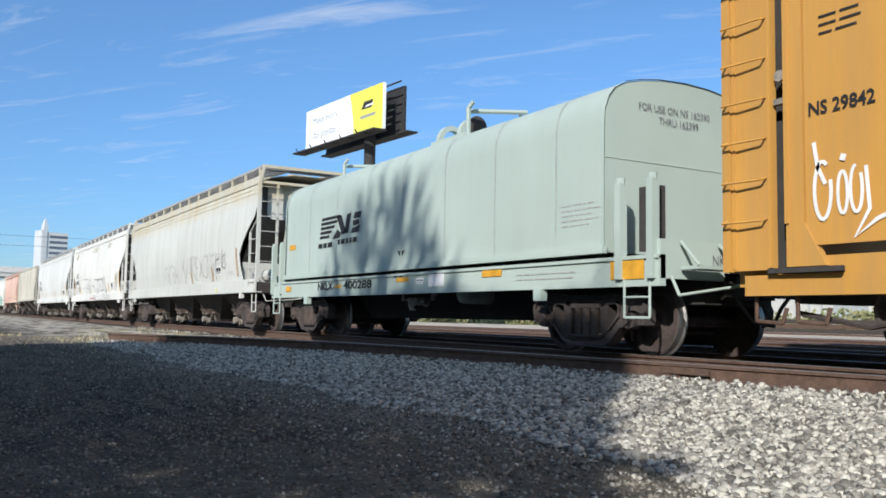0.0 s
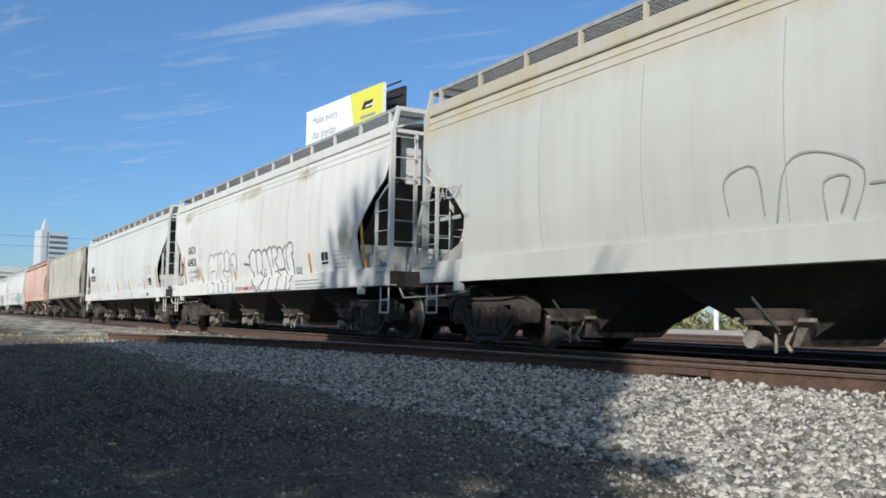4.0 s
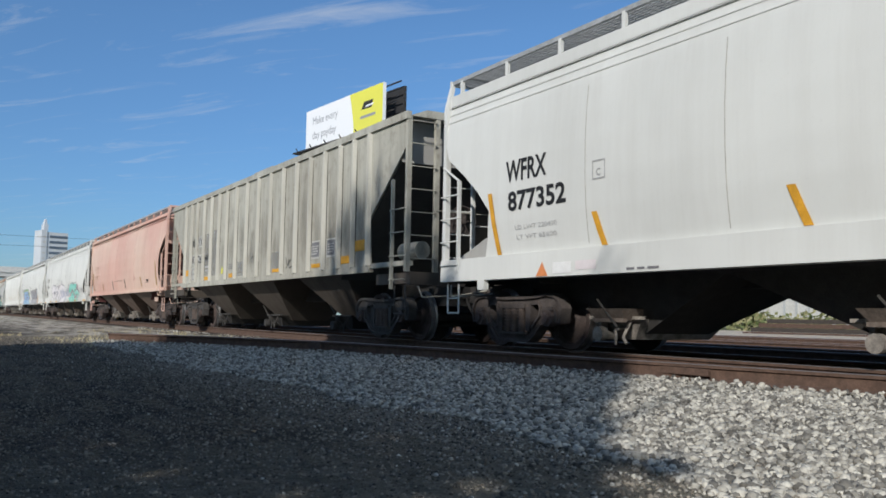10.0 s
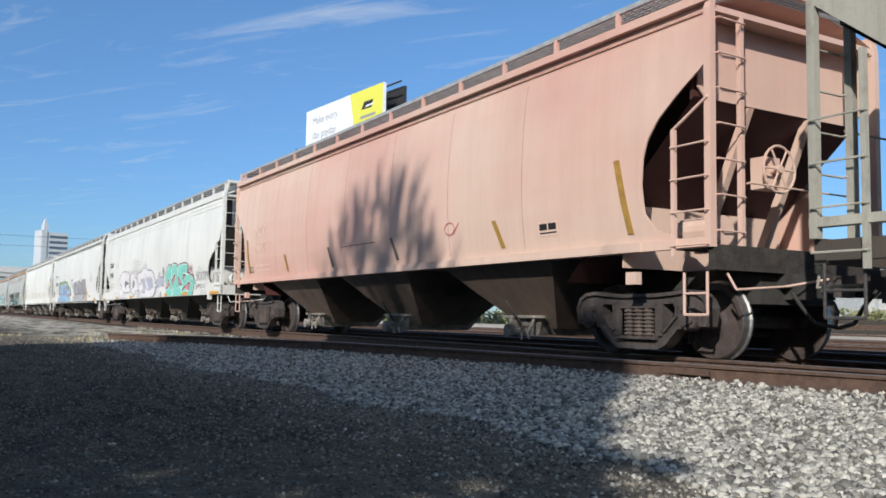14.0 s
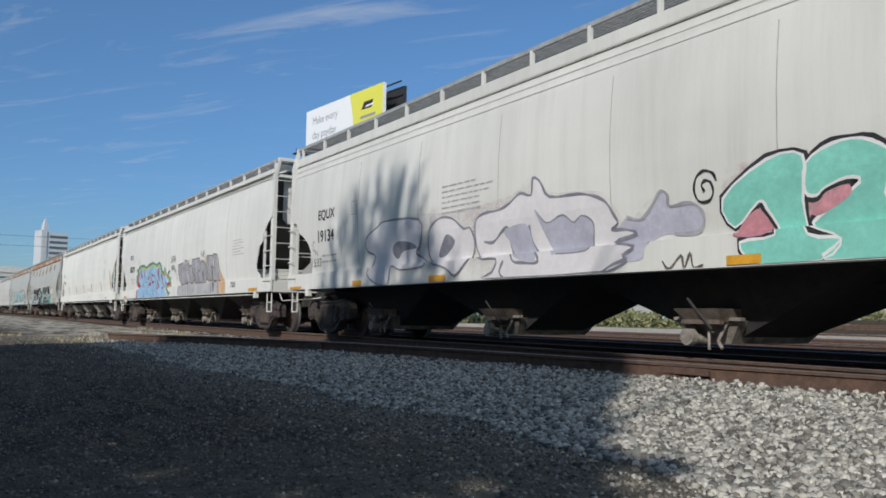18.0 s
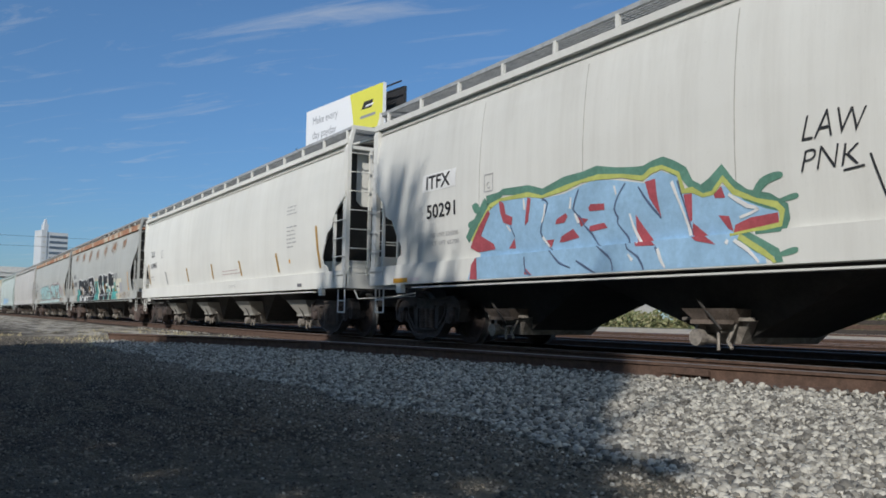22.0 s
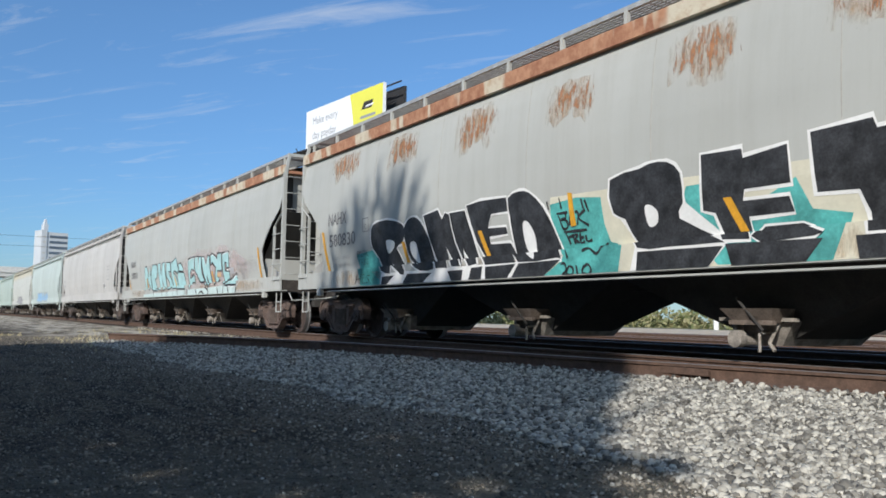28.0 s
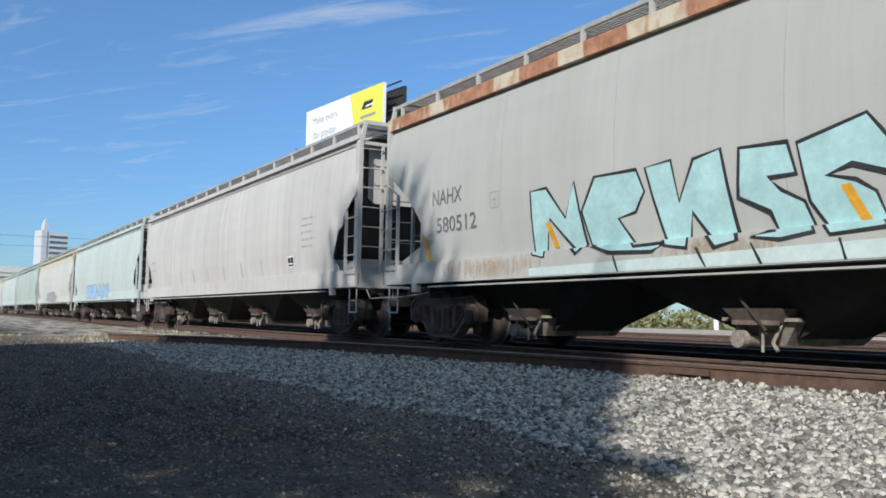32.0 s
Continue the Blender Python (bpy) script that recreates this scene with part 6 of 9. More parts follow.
def line(car, pts, mat, w, off=.0125, n=4, closed=False, name="graffiti_line"):
    """A sprayed line that swells and thins a little."""
    run = curve(pts, closed, n or 1)
    if closed:
        run = run + run[:1]
    m = len(run)
    verts, faces = [], []
    for i, (x, z) in enumerate(run):
        a, b = (run[max(0, i - 1)], run[min(m - 1, i + 1)]) if not closed else (run[(i - 1) % (m - 1)], run[(i + 1) % (m - 1)])
        d = math.hypot(b[0] - a[0], b[1] - a[1]) or 1
        k = w / 2 * (1 + .28 * math.sin(i * .9 + x * 5))
        nx, nz = -(b[1] - a[1]) / d * k, (b[0] - a[0]) / d * k
        verts += [(x + nx, z + nz), (x - nx, z - nz)]
        if i:
            faces.append((2 * i - 2, 2 * i - 1, 2 * i + 1, 2 * i))
    return sprayed(car, name, verts, faces, mat, off)


STACK = [0]


def letter(car, pts, fill, edge, w, outer=None, n=3, off=.0080):
    """A sprayed letter: its fill with an edge line, and a wider rim behind where there is one."""
    STACK[0] = (STACK[0] + 1) % 9
    o = off + STACK[0] * .00022
    body = wash(car, pts, fill, o + .0028, n, "graffiti_letter")
    if outer:
        line(body, pts, outer, w * 3.6, o - .0012, n, True, "graffiti_rim")
    line(body, pts, edge, w, o + (.0040 if edge is not M_SPRAY_WHITE or outer else 0.0), n, True, "graffiti_edge")
    return body


M_BUBBLE = plain("spray_thin_white", (0.78, 0.785, 0.745), 0.55, vary=0.05, scale=2)
M_FAINT_PINK = haze("faint_pink_overspray", (0.76, 0.66, 0.68), .34, .80, 1.6, .45, (1, 1, 1), .35)
M_ROSE_HAZE = haze("rose_overspray", (0.66, 0.34, 0.38), .28, .62, 1.6, .85, (1, 1, 1), .35)
M_PEACH_HAZE = haze("peach_overspray", (0.66, 0.47, 0.30), .36, .75, 1.4, .8, (1, 1, 1), .35)
M_TEAL_DEEP = plain("spray_worn_teal", (0.10, 0.44, 0.41), 0.6, vary=0.3, scale=3)
M_INK_WORN = plain("spray_worn_black", (0.034, 0.036, 0.040), 0.6, vary=0.6, scale=5)
M_SMOKE_PALE = plain("spray_pale_smoke", (0.47, 0.47, 0.48), 0.65, vary=0.15, scale=2)
M_AQUA_PALE = plain("spray_pale_aqua", (0.56, 0.68, 0.66), 0.6, vary=0.12, scale=2)

# faint scrawl on the first hopper
line(carA, [(0.72, 2.14), (0.91, 1.9)], M_PENCIL, .024, .011, 0)
line(carA, [(0.92, 2.16), (0.71, 1.94)], M_PENCIL, .024, .011, 0)
line(carA, [(1.02, 2.31), (0.94, 1.88), (1.18, 1.6), (1.52, 2.25), (1.54, 1.8), (1.74, 1.75), (1.88, 2.3)], M_PENCIL, .024, .011, 0)
line(carA, [(1.88, 1.67), (2.03, 2.32), (2.27, 2.29), (2.31, 2.01), (1.96, 1.98), (2.34, 1.55)], M_PENCIL, .024, .011, 0)
line(carA, [(2.73, 2.23), (2.5, 2.23), (2.48, 1.51), (2.79, 1.51)], M_PENCIL, .024, .011, 0)
line(carA, [(2.8, 1.89), (2.53, 1.92)], M_PENCIL, .024, .011, 0)
line(carA, [(2.99, 2.16), (3.3, 1.56)], M_PENCIL, .024, .011, 0)
line(carA, [(3.32, 2.12), (2.89, 1.56)], M_PENCIL, .024, .011, 0)
line(carA, [(3.52, 2.24), (3.35, 2.01), (3.35, 1.64), (3.69, 1.56), (3.93, 1.7), (3.86, 2.22), (3.52, 2.24)], M_PENCIL, .024, .011, 0)
line(carA, [(3.78, 1.71), (3.79, 2.28), (4.21, 1.41), (4.15, 2.33)], M_PENCIL, .024, .011, 0)
line(carA, [(4.62, 2.24), (4.29, 2.21), (4.34, 1.92), (4.61, 1.96), (4.55, 1.71), (4.28, 1.43)], M_PENCIL, .024, .011, 0)
line(carA, [(-1.76, 1.57), (-1.78, 1.97), (-1.38, 2.05), (-1.3, 1.54)], M_PENCIL, .022, .011)
line(carA, [(-1.16, 1.46), (-1, 2.02), (-0.64, 2.1), (-0.17, 1.87), (-0.32, 1.41)], M_PENCIL, .022, .011)
line(carA, [(-0.59, 1.43), (-0.59, 1.8), (-0.32, 1.81), (-0.44, 1.49)], M_PENCIL, .022, .011)
line(carA, [(-0.13, 1.73), (0.19, 1.7), (0.21, 1.46)], M_PENCIL, .022, .011)
line(carA, [(4.77, 2.04), (5.11, 2.09)], M_PENCIL_DARK, .026, .011, 0)
line(carA, [(4.78, 2.29), (4.8, 1.44)], M_PENCIL_DARK, .026, .011, 0)
line(carA, [(5.46, 2.37), (5.43, 1.81)], M_PENCIL_DARK, .026, .011, 0)
line(carA, [(5.48, 1.78), (5.47, 2.11), (5.82, 2.21)], M_PENCIL_DARK, .026, .011, 0)
line(carA, [(5.51, 1.84), (5.64, 1.76), (5.8, 1.81), (5.71, 2.09)], M_PENCIL_DARK, .026, .011, 0)

# bubble outlines on the second hopper
wash(carB, [(-3.69, 1.04), (-3.86, 1.28), (-3.92, 1.96), (-3.72, 2.19), (-3.49, 2.24), (-3.22, 2.16), (-3.01, 2.25), (-2.82, 2.17), (-2.57, 2.24), (-2.22, 2.12), (-1.97, 2.26), (-1.71, 2.14), (-1.7, 1.73), (-1.51, 1.63), (-1.29, 1.28), (-1.34, 1.04), (-1.5, 1.04), (-1.88, 1.04), (-2.42, 1.04), (-2.93, 1.04)], M_BUBBLE)
wash(carB, [(-1.53, 1.8), (-1.5, 2.07), (-1.32, 2.14), (-1.14, 2.12), (-1, 1.97), (-0.99, 1.82), (-1.1, 1.67), (-1.2, 1.6), (-1.31, 1.72)], M_BUBBLE)
line(carB, [(-3.24, 2.16), (-3.49, 2.23), (-3.72, 2.19), (-3.89, 1.96), (-3.95, 1.65), (-3.83, 1.28), (-3.69, 1.05), (-3.47, 1.04), (-3.24, 1.04), (-3.11, 1.07)], M_GREY_INK, .026)
line(carB, [(-3.06, 1.46), (-3, 1.6), (-3.14, 1.72), (-3.37, 1.73), (-3.61, 1.68), (-3.66, 1.54), (-3.65, 1.43), (-3.44, 1.37), (-3.09, 1.36)], M_GREY_INK, .026)
line(carB, [(-3.24, 2.11), (-3.15, 2.22), (-2.98, 2.23), (-2.82, 2.15), (-2.85, 1.83), (-2.74, 1.57), (-2.66, 1.42), (-2.29, 1.37)], M_GREY_INK, .026)
line(carB, [(-3.12, 1.35), (-3.14, 1.07), (-2.93, 1.04), (-2.69, 1.04), (-2.74, 1.36)], M_GREY_INK, .026)
line(carB, [(-2.68, 1.35), (-2.64, 1.14), (-2.42, 1.04), (-2.18, 1.04), (-2.24, 1.33)], M_GREY_INK, .026)
line(carB, [(-2.11, 1.3), (-2.08, 1.04), (-1.88, 1.04), (-1.71, 1.04), (-1.79, 1.27)], M_GREY_INK, .026)
line(carB, [(-1.69, 1.3), (-1.71, 1.04), (-1.5, 1.04), (-1.32, 1.04), (-1.28, 1.17), (-1.32, 1.3)], M_GREY_INK, .026)
line(carB, [(-2.82, 2.15), (-2.74, 2.23), (-2.5, 2.23), (-2.25, 2.13), (-2.14, 1.93), (-2.18, 1.77), (-2.34, 1.66), (-2.2, 1.52), (-2.01, 1.34)], M_GREY_INK, .026)
line(carB, [(-2.58, 1.99), (-2.62, 1.85), (-2.48, 1.63)], M_GREY_INK, .026)
line(carB, [(-2.13, 1.97), (-2.15, 2.14), (-2.01, 2.24), (-1.84, 2.25), (-1.69, 2.13), (-1.7, 1.89), (-1.69, 1.73), (-1.8, 1.68), (-1.99, 1.68)], M_GREY_INK, .026)
line(carB, [(-2.34, 1.66), (-2.12, 1.7), (-1.87, 1.65), (-1.66, 1.72), (-1.55, 1.64), (-1.54, 1.49), (-1.63, 1.39), (-1.75, 1.37), (-1.97, 1.44), (-1.86, 1.53), (-1.73, 1.54)], M_GREY_INK, .026)
line(carB, [(-1.53, 1.76), (-1.5, 2.07), (-1.32, 2.14), (-1.14, 2.12), (-1, 1.97), (-0.99, 1.82), (-1.1, 1.67), (-1.19, 1.6), (-1.3, 1.7), (-1.36, 1.84), (-1.53, 1.81)], M_GREY_INK, .026)
wash(carB, [(0.42, 1.45), (0.21, 1.68), (0.16, 1.83), (0.19, 2), (0.32, 2.12), (0.48, 2.16), (0.7, 2.07), (0.94, 2.13), (1.17, 2.01), (1.38, 2.1), (1.59, 2.03), (1.82, 2.14), (1.96, 2.09), (2.1, 2.15), (2.34, 2.02), (2.55, 2.09), (2.79, 1.99), (2.93, 2.1), (3.09, 2.14), (3.3, 2.16), (3.39, 1.95), (3.32, 1.85), (3.41, 1.52), (3.35, 1.32), (3.25, 1.04), (3.12, 1.04), (2.9, 1.04), (2.56, 1.04), (2.31, 1.04), (2.07, 1.04), (1.75, 1.04), (1.5, 1.04), (1.32, 1.04), (1.07, 1.13), (0.82, 1.04), (0.68, 1.17), (0.45, 1.35)], M_BUBBLE)
line(carB, [(0.48, 2.16), (0.61, 2.12), (0.7, 2.03), (0.71, 1.88), (0.75, 1.65), (0.8, 1.48)], M_GREY_INK, .042)
line(carB, [(0.48, 2.16), (0.32, 2.12), (0.19, 2), (0.16, 1.83), (0.21, 1.68), (0.37, 1.57), (0.46, 1.53), (0.42, 1.45)], M_GREY_INK, .042)
line(carB, [(0.72, 2.03), (0.79, 2.12), (0.94, 2.13), (1.06, 2.08), (1.17, 1.96), (1.21, 1.81), (1.18, 1.67), (1.07, 1.55), (0.95, 1.52)], M_GREY_INK, .042)
line(carB, [(1.17, 1.97), (1.24, 2.07), (1.38, 2.1), (1.51, 2.04), (1.63, 1.9), (1.74, 1.73), (1.81, 1.59), (1.83, 1.42), (1.88, 1.34)], M_GREY_INK, .042)
line(carB, [(0.95, 1.52), (1.07, 1.51), (1.18, 1.45), (1.37, 1.36), (1.28, 1.28), (1.04, 1.17), (0.87, 1.06), (0.82, 1.04), (0.79, 1.05), (0.68, 1.17), (0.5, 1.23), (0.45, 1.35), (0.45, 1.53)], M_GREY_INK, .042)
line(carB, [(1.07, 1.13), (1.16, 1.04), (1.32, 1.04), (1.5, 1.04), (1.63, 1.07)], M_GREY_INK, .042)
line(carB, [(1.59, 1.96), (1.59, 2.04), (1.69, 2.13), (1.82, 2.14), (1.91, 2.07), (1.96, 1.96), (1.98, 1.81), (2, 1.65)], M_GREY_INK, .042)
line(carB, [(1.91, 2.05), (1.96, 2.11), (2.1, 2.15), (2.25, 2.1), (2.34, 1.99), (2.33, 1.89), (2.17, 1.81), (2.17, 1.75), (2.29, 1.67), (2.37, 1.58), (2.35, 1.54), (2.1, 1.51)], M_GREY_INK, .042)
line(carB, [(2.34, 2.02), (2.42, 2.11), (2.55, 2.09), (2.65, 2.04), (2.76, 1.88), (2.82, 1.77), (2.84, 1.67), (2.81, 1.57)], M_GREY_INK, .042)
line(carB, [(2.43, 1.54), (2.61, 1.55), (2.8, 1.55), (2.9, 1.48), (2.96, 1.42)], M_GREY_INK, .042)
line(carB, [(2.72, 1.97), (2.79, 2.06), (2.89, 2.12), (2.93, 2.1)], M_GREY_INK, .042)
line(carB, [(2.95, 1.93), (2.99, 2.05), (3.09, 2.14), (3.22, 2.17), (3.33, 2.15), (3.4, 2.04), (3.39, 1.94), (3.32, 1.85), (3.4, 1.72), (3.41, 1.52), (3.35, 1.32), (3.22, 1.21)], M_GREY_INK, .042)
line(carB, [(2.95, 1.95), (2.98, 1.75), (3.03, 1.56), (3.1, 1.53)], M_GREY_INK, .042)
line(carB, [(1.88, 1.37), (1.78, 1.28), (1.71, 1.15), (1.75, 1.04), (1.92, 1.04), (2.07, 1.04), (2.27, 1.04), (2.38, 1.14), (2.42, 1.3), (2.51, 1.36), (2.41, 1.45), (2.27, 1.51)], M_GREY_INK, .042)
line(carB, [(2.31, 1.07), (2.4, 1.04), (2.56, 1.04), (2.73, 1.04), (2.9, 1.04), (3, 1.17), (3.04, 1.31), (2.99, 1.41)], M_GREY_INK, .042)
line(carB, [(2.92, 1.04), (3, 1.04), (3.12, 1.04), (3.26, 1.04), (3.31, 1.15)], M_GREY_INK, .042)
line(carB, [(1.43, 1.6), (1.33, 1.59), (1.29, 1.51), (1.34, 1.44), (1.42, 1.43), (1.46, 1.48), (1.39, 1.52)], M_INK, .022)
line(carB, [(-0.36, 1.83), (0.13, 1.79)], M_GREY_INK, .025)
line(carB, [(-0.37, 1.8), (0.15, 1.75)], M_GREY_INK, .025)
line(carB, [(0.09, 2.05), (0.06, 1.94)], M_GREY_INK, .025)
line(carB, [(1.43, 2.14), (1.51, 2.06)], M_GREY_INK, .025)

# lilac and teal pieces on the first graffiti hopper
wash(carF, [(-6.05, 1.17), (-5.84, 1.9), (-5.25, 2.21), (-3.63, 2.24), (-2.87, 2.2), (-1.83, 2.22), (-0.91, 2.26), (-0.36, 2.49), (0.03, 2.2), (1.07, 2.08), (1.52, 1.68), (1.99, 1.91), (2.57, 1.84), (2.87, 1.6), (2.9, 1.31), (1.99, 1.24), (1.74, 1.04), (0.63, 1.04), (-3.34, 1.04), (-5.86, 1.04)], M_FAINT_PINK)
letter(carF, [(-5.84, 1.97), (-5.33, 2.15), (-5.01, 2.23), (-3.71, 2.15), (-3.68, 1.75), (-3.87, 1.57), (-3.6, 1.46), (-3.55, 1.32), (-4.38, 1.29), (-4.76, 1.37), (-4.89, 1.04), (-5.29, 1.04), (-5.79, 1.27), (-5.48, 1.59), (-5.82, 1.71)], M_MILK_PINK, M_DUSK, .035)
wash(carF, [(-4.76, 1.65), (-4.58, 1.81), (-4.08, 1.78), (-3.83, 1.66), (-4.32, 1.63), (-4.57, 1.5)], M_DUSK, .013)
letter(carF, [(-3.35, 1.41), (-3.4, 1.8), (-3.25, 2.01), (-2.93, 2.11), (-2.57, 2.06), (-2.24, 1.87), (-2.05, 1.87), (-1.94, 1.64), (-2.04, 1.41), (-2.21, 1.29), (-2.49, 1.12), (-2.79, 1.26)], M_MILK_PINK, M_DUSK, .035)
wash(carF, [(-3.08, 1.46), (-2.98, 1.64), (-2.77, 1.82), (-2.53, 1.68), (-2.83, 1.48)], M_DUSK, .013)
letter(carF, [(-1.9, 1.9), (-1.68, 2.05), (-1.21, 2.07), (-0.92, 2.15), (-0.67, 2.26), (-0.4, 2.2), (-0.36, 2.44), (-0.18, 2.36), (0.02, 2.13), (0.63, 2.1), (0.96, 2.03), (1.17, 1.93), (1.29, 1.77), (1.36, 1.65), (1.23, 1.58), (1.5, 1.56), (1.68, 1.49), (1.27, 1.42), (1.68, 1.34), (1.48, 1.24), (1.55, 1.17), (1.21, 1.05), (0.93, 1.04), (-1.55, 1.04), (-1.4, 1.14), (-1.3, 1.34), (-1.83, 1.4)], M_MILK_PINK, M_DUSK, .04)
wash(carF, [(-0.33, 1.98), (-0.09, 1.77), (0.29, 1.84), (0.51, 1.72), (0.68, 1.8), (0.89, 1.69), (0.87, 1.5), (0.78, 1.35), (0.15, 1.34), (0.05, 1.35)], M_LILAC, .013)
wash(carF, [(-1.1, 1.75), (-0.98, 1.57), (-0.82, 1.34), (-0.32, 1.26), (-0.43, 1.54), (-0.57, 1.81)], M_LILAC, .0132)
line(carF, [(-0.33, 1.98), (-0.09, 1.77), (0.29, 1.84), (0.51, 1.72), (0.68, 1.8), (0.89, 1.69), (0.87, 1.5), (0.78, 1.35), (0.15, 1.34)], M_DUSK, .045)
line(carF, [(-1.67, 1.62), (-1.42, 1.6), (-1.15, 1.75), (-1, 1.77), (-0.89, 1.32), (-0.63, 1.25), (-0.25, 1.25), (-0.43, 1.54), (-0.48, 1.78)], M_DUSK, .045)
line(carF, [(1.55, 1.19), (1.28, 1.13), (1.07, 1.04), (0.93, 1.04)], M_DUSK, .045)
line(carF, [(-1.1, 1.3), (-1.2, 1.14), (-1.1, 1.04)], M_DUSK, .045)
wash(carF, [(1.24, 1.43), (1.52, 1.71), (1.77, 1.66), (1.98, 1.82), (2.12, 1.96), (2.23, 1.9), (2.25, 1.77), (2.56, 1.78), (2.72, 1.68), (2.75, 1.55), (2.63, 1.44), (2.11, 1.45), (1.87, 1.33), (1.81, 1.18), (1.45, 1.18)], M_LILAC, .006)
line(carF, [(1.52, 1.71), (1.77, 1.66), (1.98, 1.82), (2.12, 1.96), (2.23, 1.9), (2.25, 1.77), (2.56, 1.78), (2.72, 1.68), (2.75, 1.55), (2.63, 1.44), (2.29, 1.45)], M_SMOKE, .04)
line(carF, [(2.15, 1.14), (2.26, 1.04), (2.44, 1.19), (2.49, 1.04), (2.58, 1.21), (2.63, 1.04), (2.77, 1.07)], M_SOOT, .03)
line(carF, [(2.79, 1.88), (2.75, 1.95), (2.8, 2), (2.88, 1.97), (2.91, 1.86), (2.84, 1.77), (2.7, 1.78), (2.64, 1.9), (2.67, 2.04), (2.78, 2.11), (2.91, 2.07), (2.96, 1.98)], M_INK, .028)
wash(carF, [(3.04, 1.04), (3.08, 2.11), (3.8, 2.22), (4.83, 2.12), (5.25, 2.12), (6.29, 2.15), (6.97, 2.04), (7.07, 1.73), (7.13, 1.49), (7.18, 1.28), (7.05, 1.04), (3.04, 1.04)], M_ROSE_HAZE, .0052)
letter(carF, [(3.03, 1.77), (3.62, 2.11), (4.05, 2.09), (4.02, 1.65), (4.09, 1.31), (4.45, 1.24), (4.22, 1.04), (3.5, 1.04), (3.27, 1.28), (3.71, 1.33), (3.59, 1.61), (3.49, 1.69), (3.16, 1.45)], M_TEAL, M_SPRAY_WHITE, .03, M_INK)
letter(carF, [(4.05, 1.73), (4.08, 2.01), (4.37, 2.15), (4.68, 2.15), (4.93, 2.01), (5.01, 1.84), (4.87, 1.63), (5.04, 1.29), (5.17, 1.42), (5.68, 1.25), (5.55, 1.04), (4.28, 1.04), (4.45, 1.24), (4.12, 1.39), (4.2, 1.49), (4.63, 1.75), (4.5, 1.81), (4.26, 1.74), (4.17, 1.68)], M_TEAL, M_SPRAY_WHITE, .03, M_INK)
letter(carF, [(5.01, 1.72), (5.03, 2.07), (6.26, 2.08), (6.15, 1.77), (5.69, 1.8), (5.64, 1.53), (5.92, 1.66), (6.23, 1.76), (6.67, 1.7), (6.95, 1.61), (7.16, 1.37), (7.05, 1.13), (6.88, 1.04), (5.92, 1.04), (5.74, 1.16), (6.14, 1.27), (6.34, 1.19), (6.64, 1.22), (6.67, 1.36), (6.48, 1.48), (6.23, 1.5), (5.93, 1.37), (5.64, 1.3), (5.21, 1.65)], M_TEAL, M_SPRAY_WHITE, .03, M_INK)
wash(carF, [(3.18, 1.36), (3.47, 1.62), (3.63, 1.36)], M_ROSE, .0136)
wash(carF, [(4.11, 1.54), (4.49, 1.74), (4.52, 1.64), (4.2, 1.49)], M_ROSE, .0138)
wash(carF, [(6.12, 1.31), (6.27, 1.41), (6.53, 1.33), (6.48, 1.23), (6.25, 1.24)], M_ROSE, .0139)
line(carF, [(6.68, 1.53), (6.63, 1.57), (6.72, 1.62), (6.79, 1.56), (6.76, 1.46), (6.64, 1.44), (6.58, 1.52), (6.62, 1.64), (6.75, 1.67)], M_SPRAY_WHITE, .022, .016)

# blue and grey pieces on the second graffiti hopper
# blue letters with a green and lime rim
wash(carG, [(-6.56, 1.04), (-6.43, 1.29), (-6.27, 1.44), (-6.51, 1.56), (-6.23, 1.83), (-5.99, 2.07), (-5.87, 2.12), (-5.68, 2.24), (-4.95, 2.2), (-4.62, 2.12), (-4.12, 2.14), (-3.76, 2.21), (-3.53, 2.24), (-3.16, 2.2), (-2.81, 2.13), (-2.61, 2.09), (-2.52, 2.16), (-2.33, 2.2), (-2.11, 2.11), (-2.03, 2.06), (-1.98, 1.88), (-1.89, 1.9), (-1.71, 1.83), (-1.55, 1.83), (-1.42, 1.92), (-1.28, 1.8), (-1, 1.67), (-0.77, 1.6), (-0.74, 1.54), (-0.76, 1.45), (-1.29, 1.4), (-1.05, 1.24), (-0.88, 1.11), (-0.86, 1.04), (-4.11, 1.04)], M_SKYBLUE, .0048, 0)
line(carG, [(-6.02, 2.24), (-5.67, 2.29), (-5.58, 2.33), (-4.94, 2.29), (-4.61, 2.21), (-4.11, 2.3), (-3.75, 2.33), (-3.47, 2.34), (-3.1, 2.3), (-2.8, 2.24), (-2.61, 2.22), (-2.46, 2.29), (-2.3, 2.31), (-2.15, 2.22), (-1.98, 2.13), (-1.88, 1.99), (-1.74, 1.91), (-1.58, 1.94), (-1.43, 2.08), (-1.3, 1.92), (-1.13, 1.78), (-0.86, 1.69), (-0.66, 1.6), (-0.66, 1.5), (-0.7, 1.41), (-1, 1.4)], M_GREEN, .13, .0062, 0)
line(carG, [(-1.2, 1.37), (-0.95, 1.23), (-0.74, 1.15), (-0.71, 1.04)], M_GREEN, .13, .0062, 0)
line(carG, [(-6.02, 2.24), (-6.3, 1.97), (-6.62, 1.68)], M_GREEN, .13, .0062, 0)
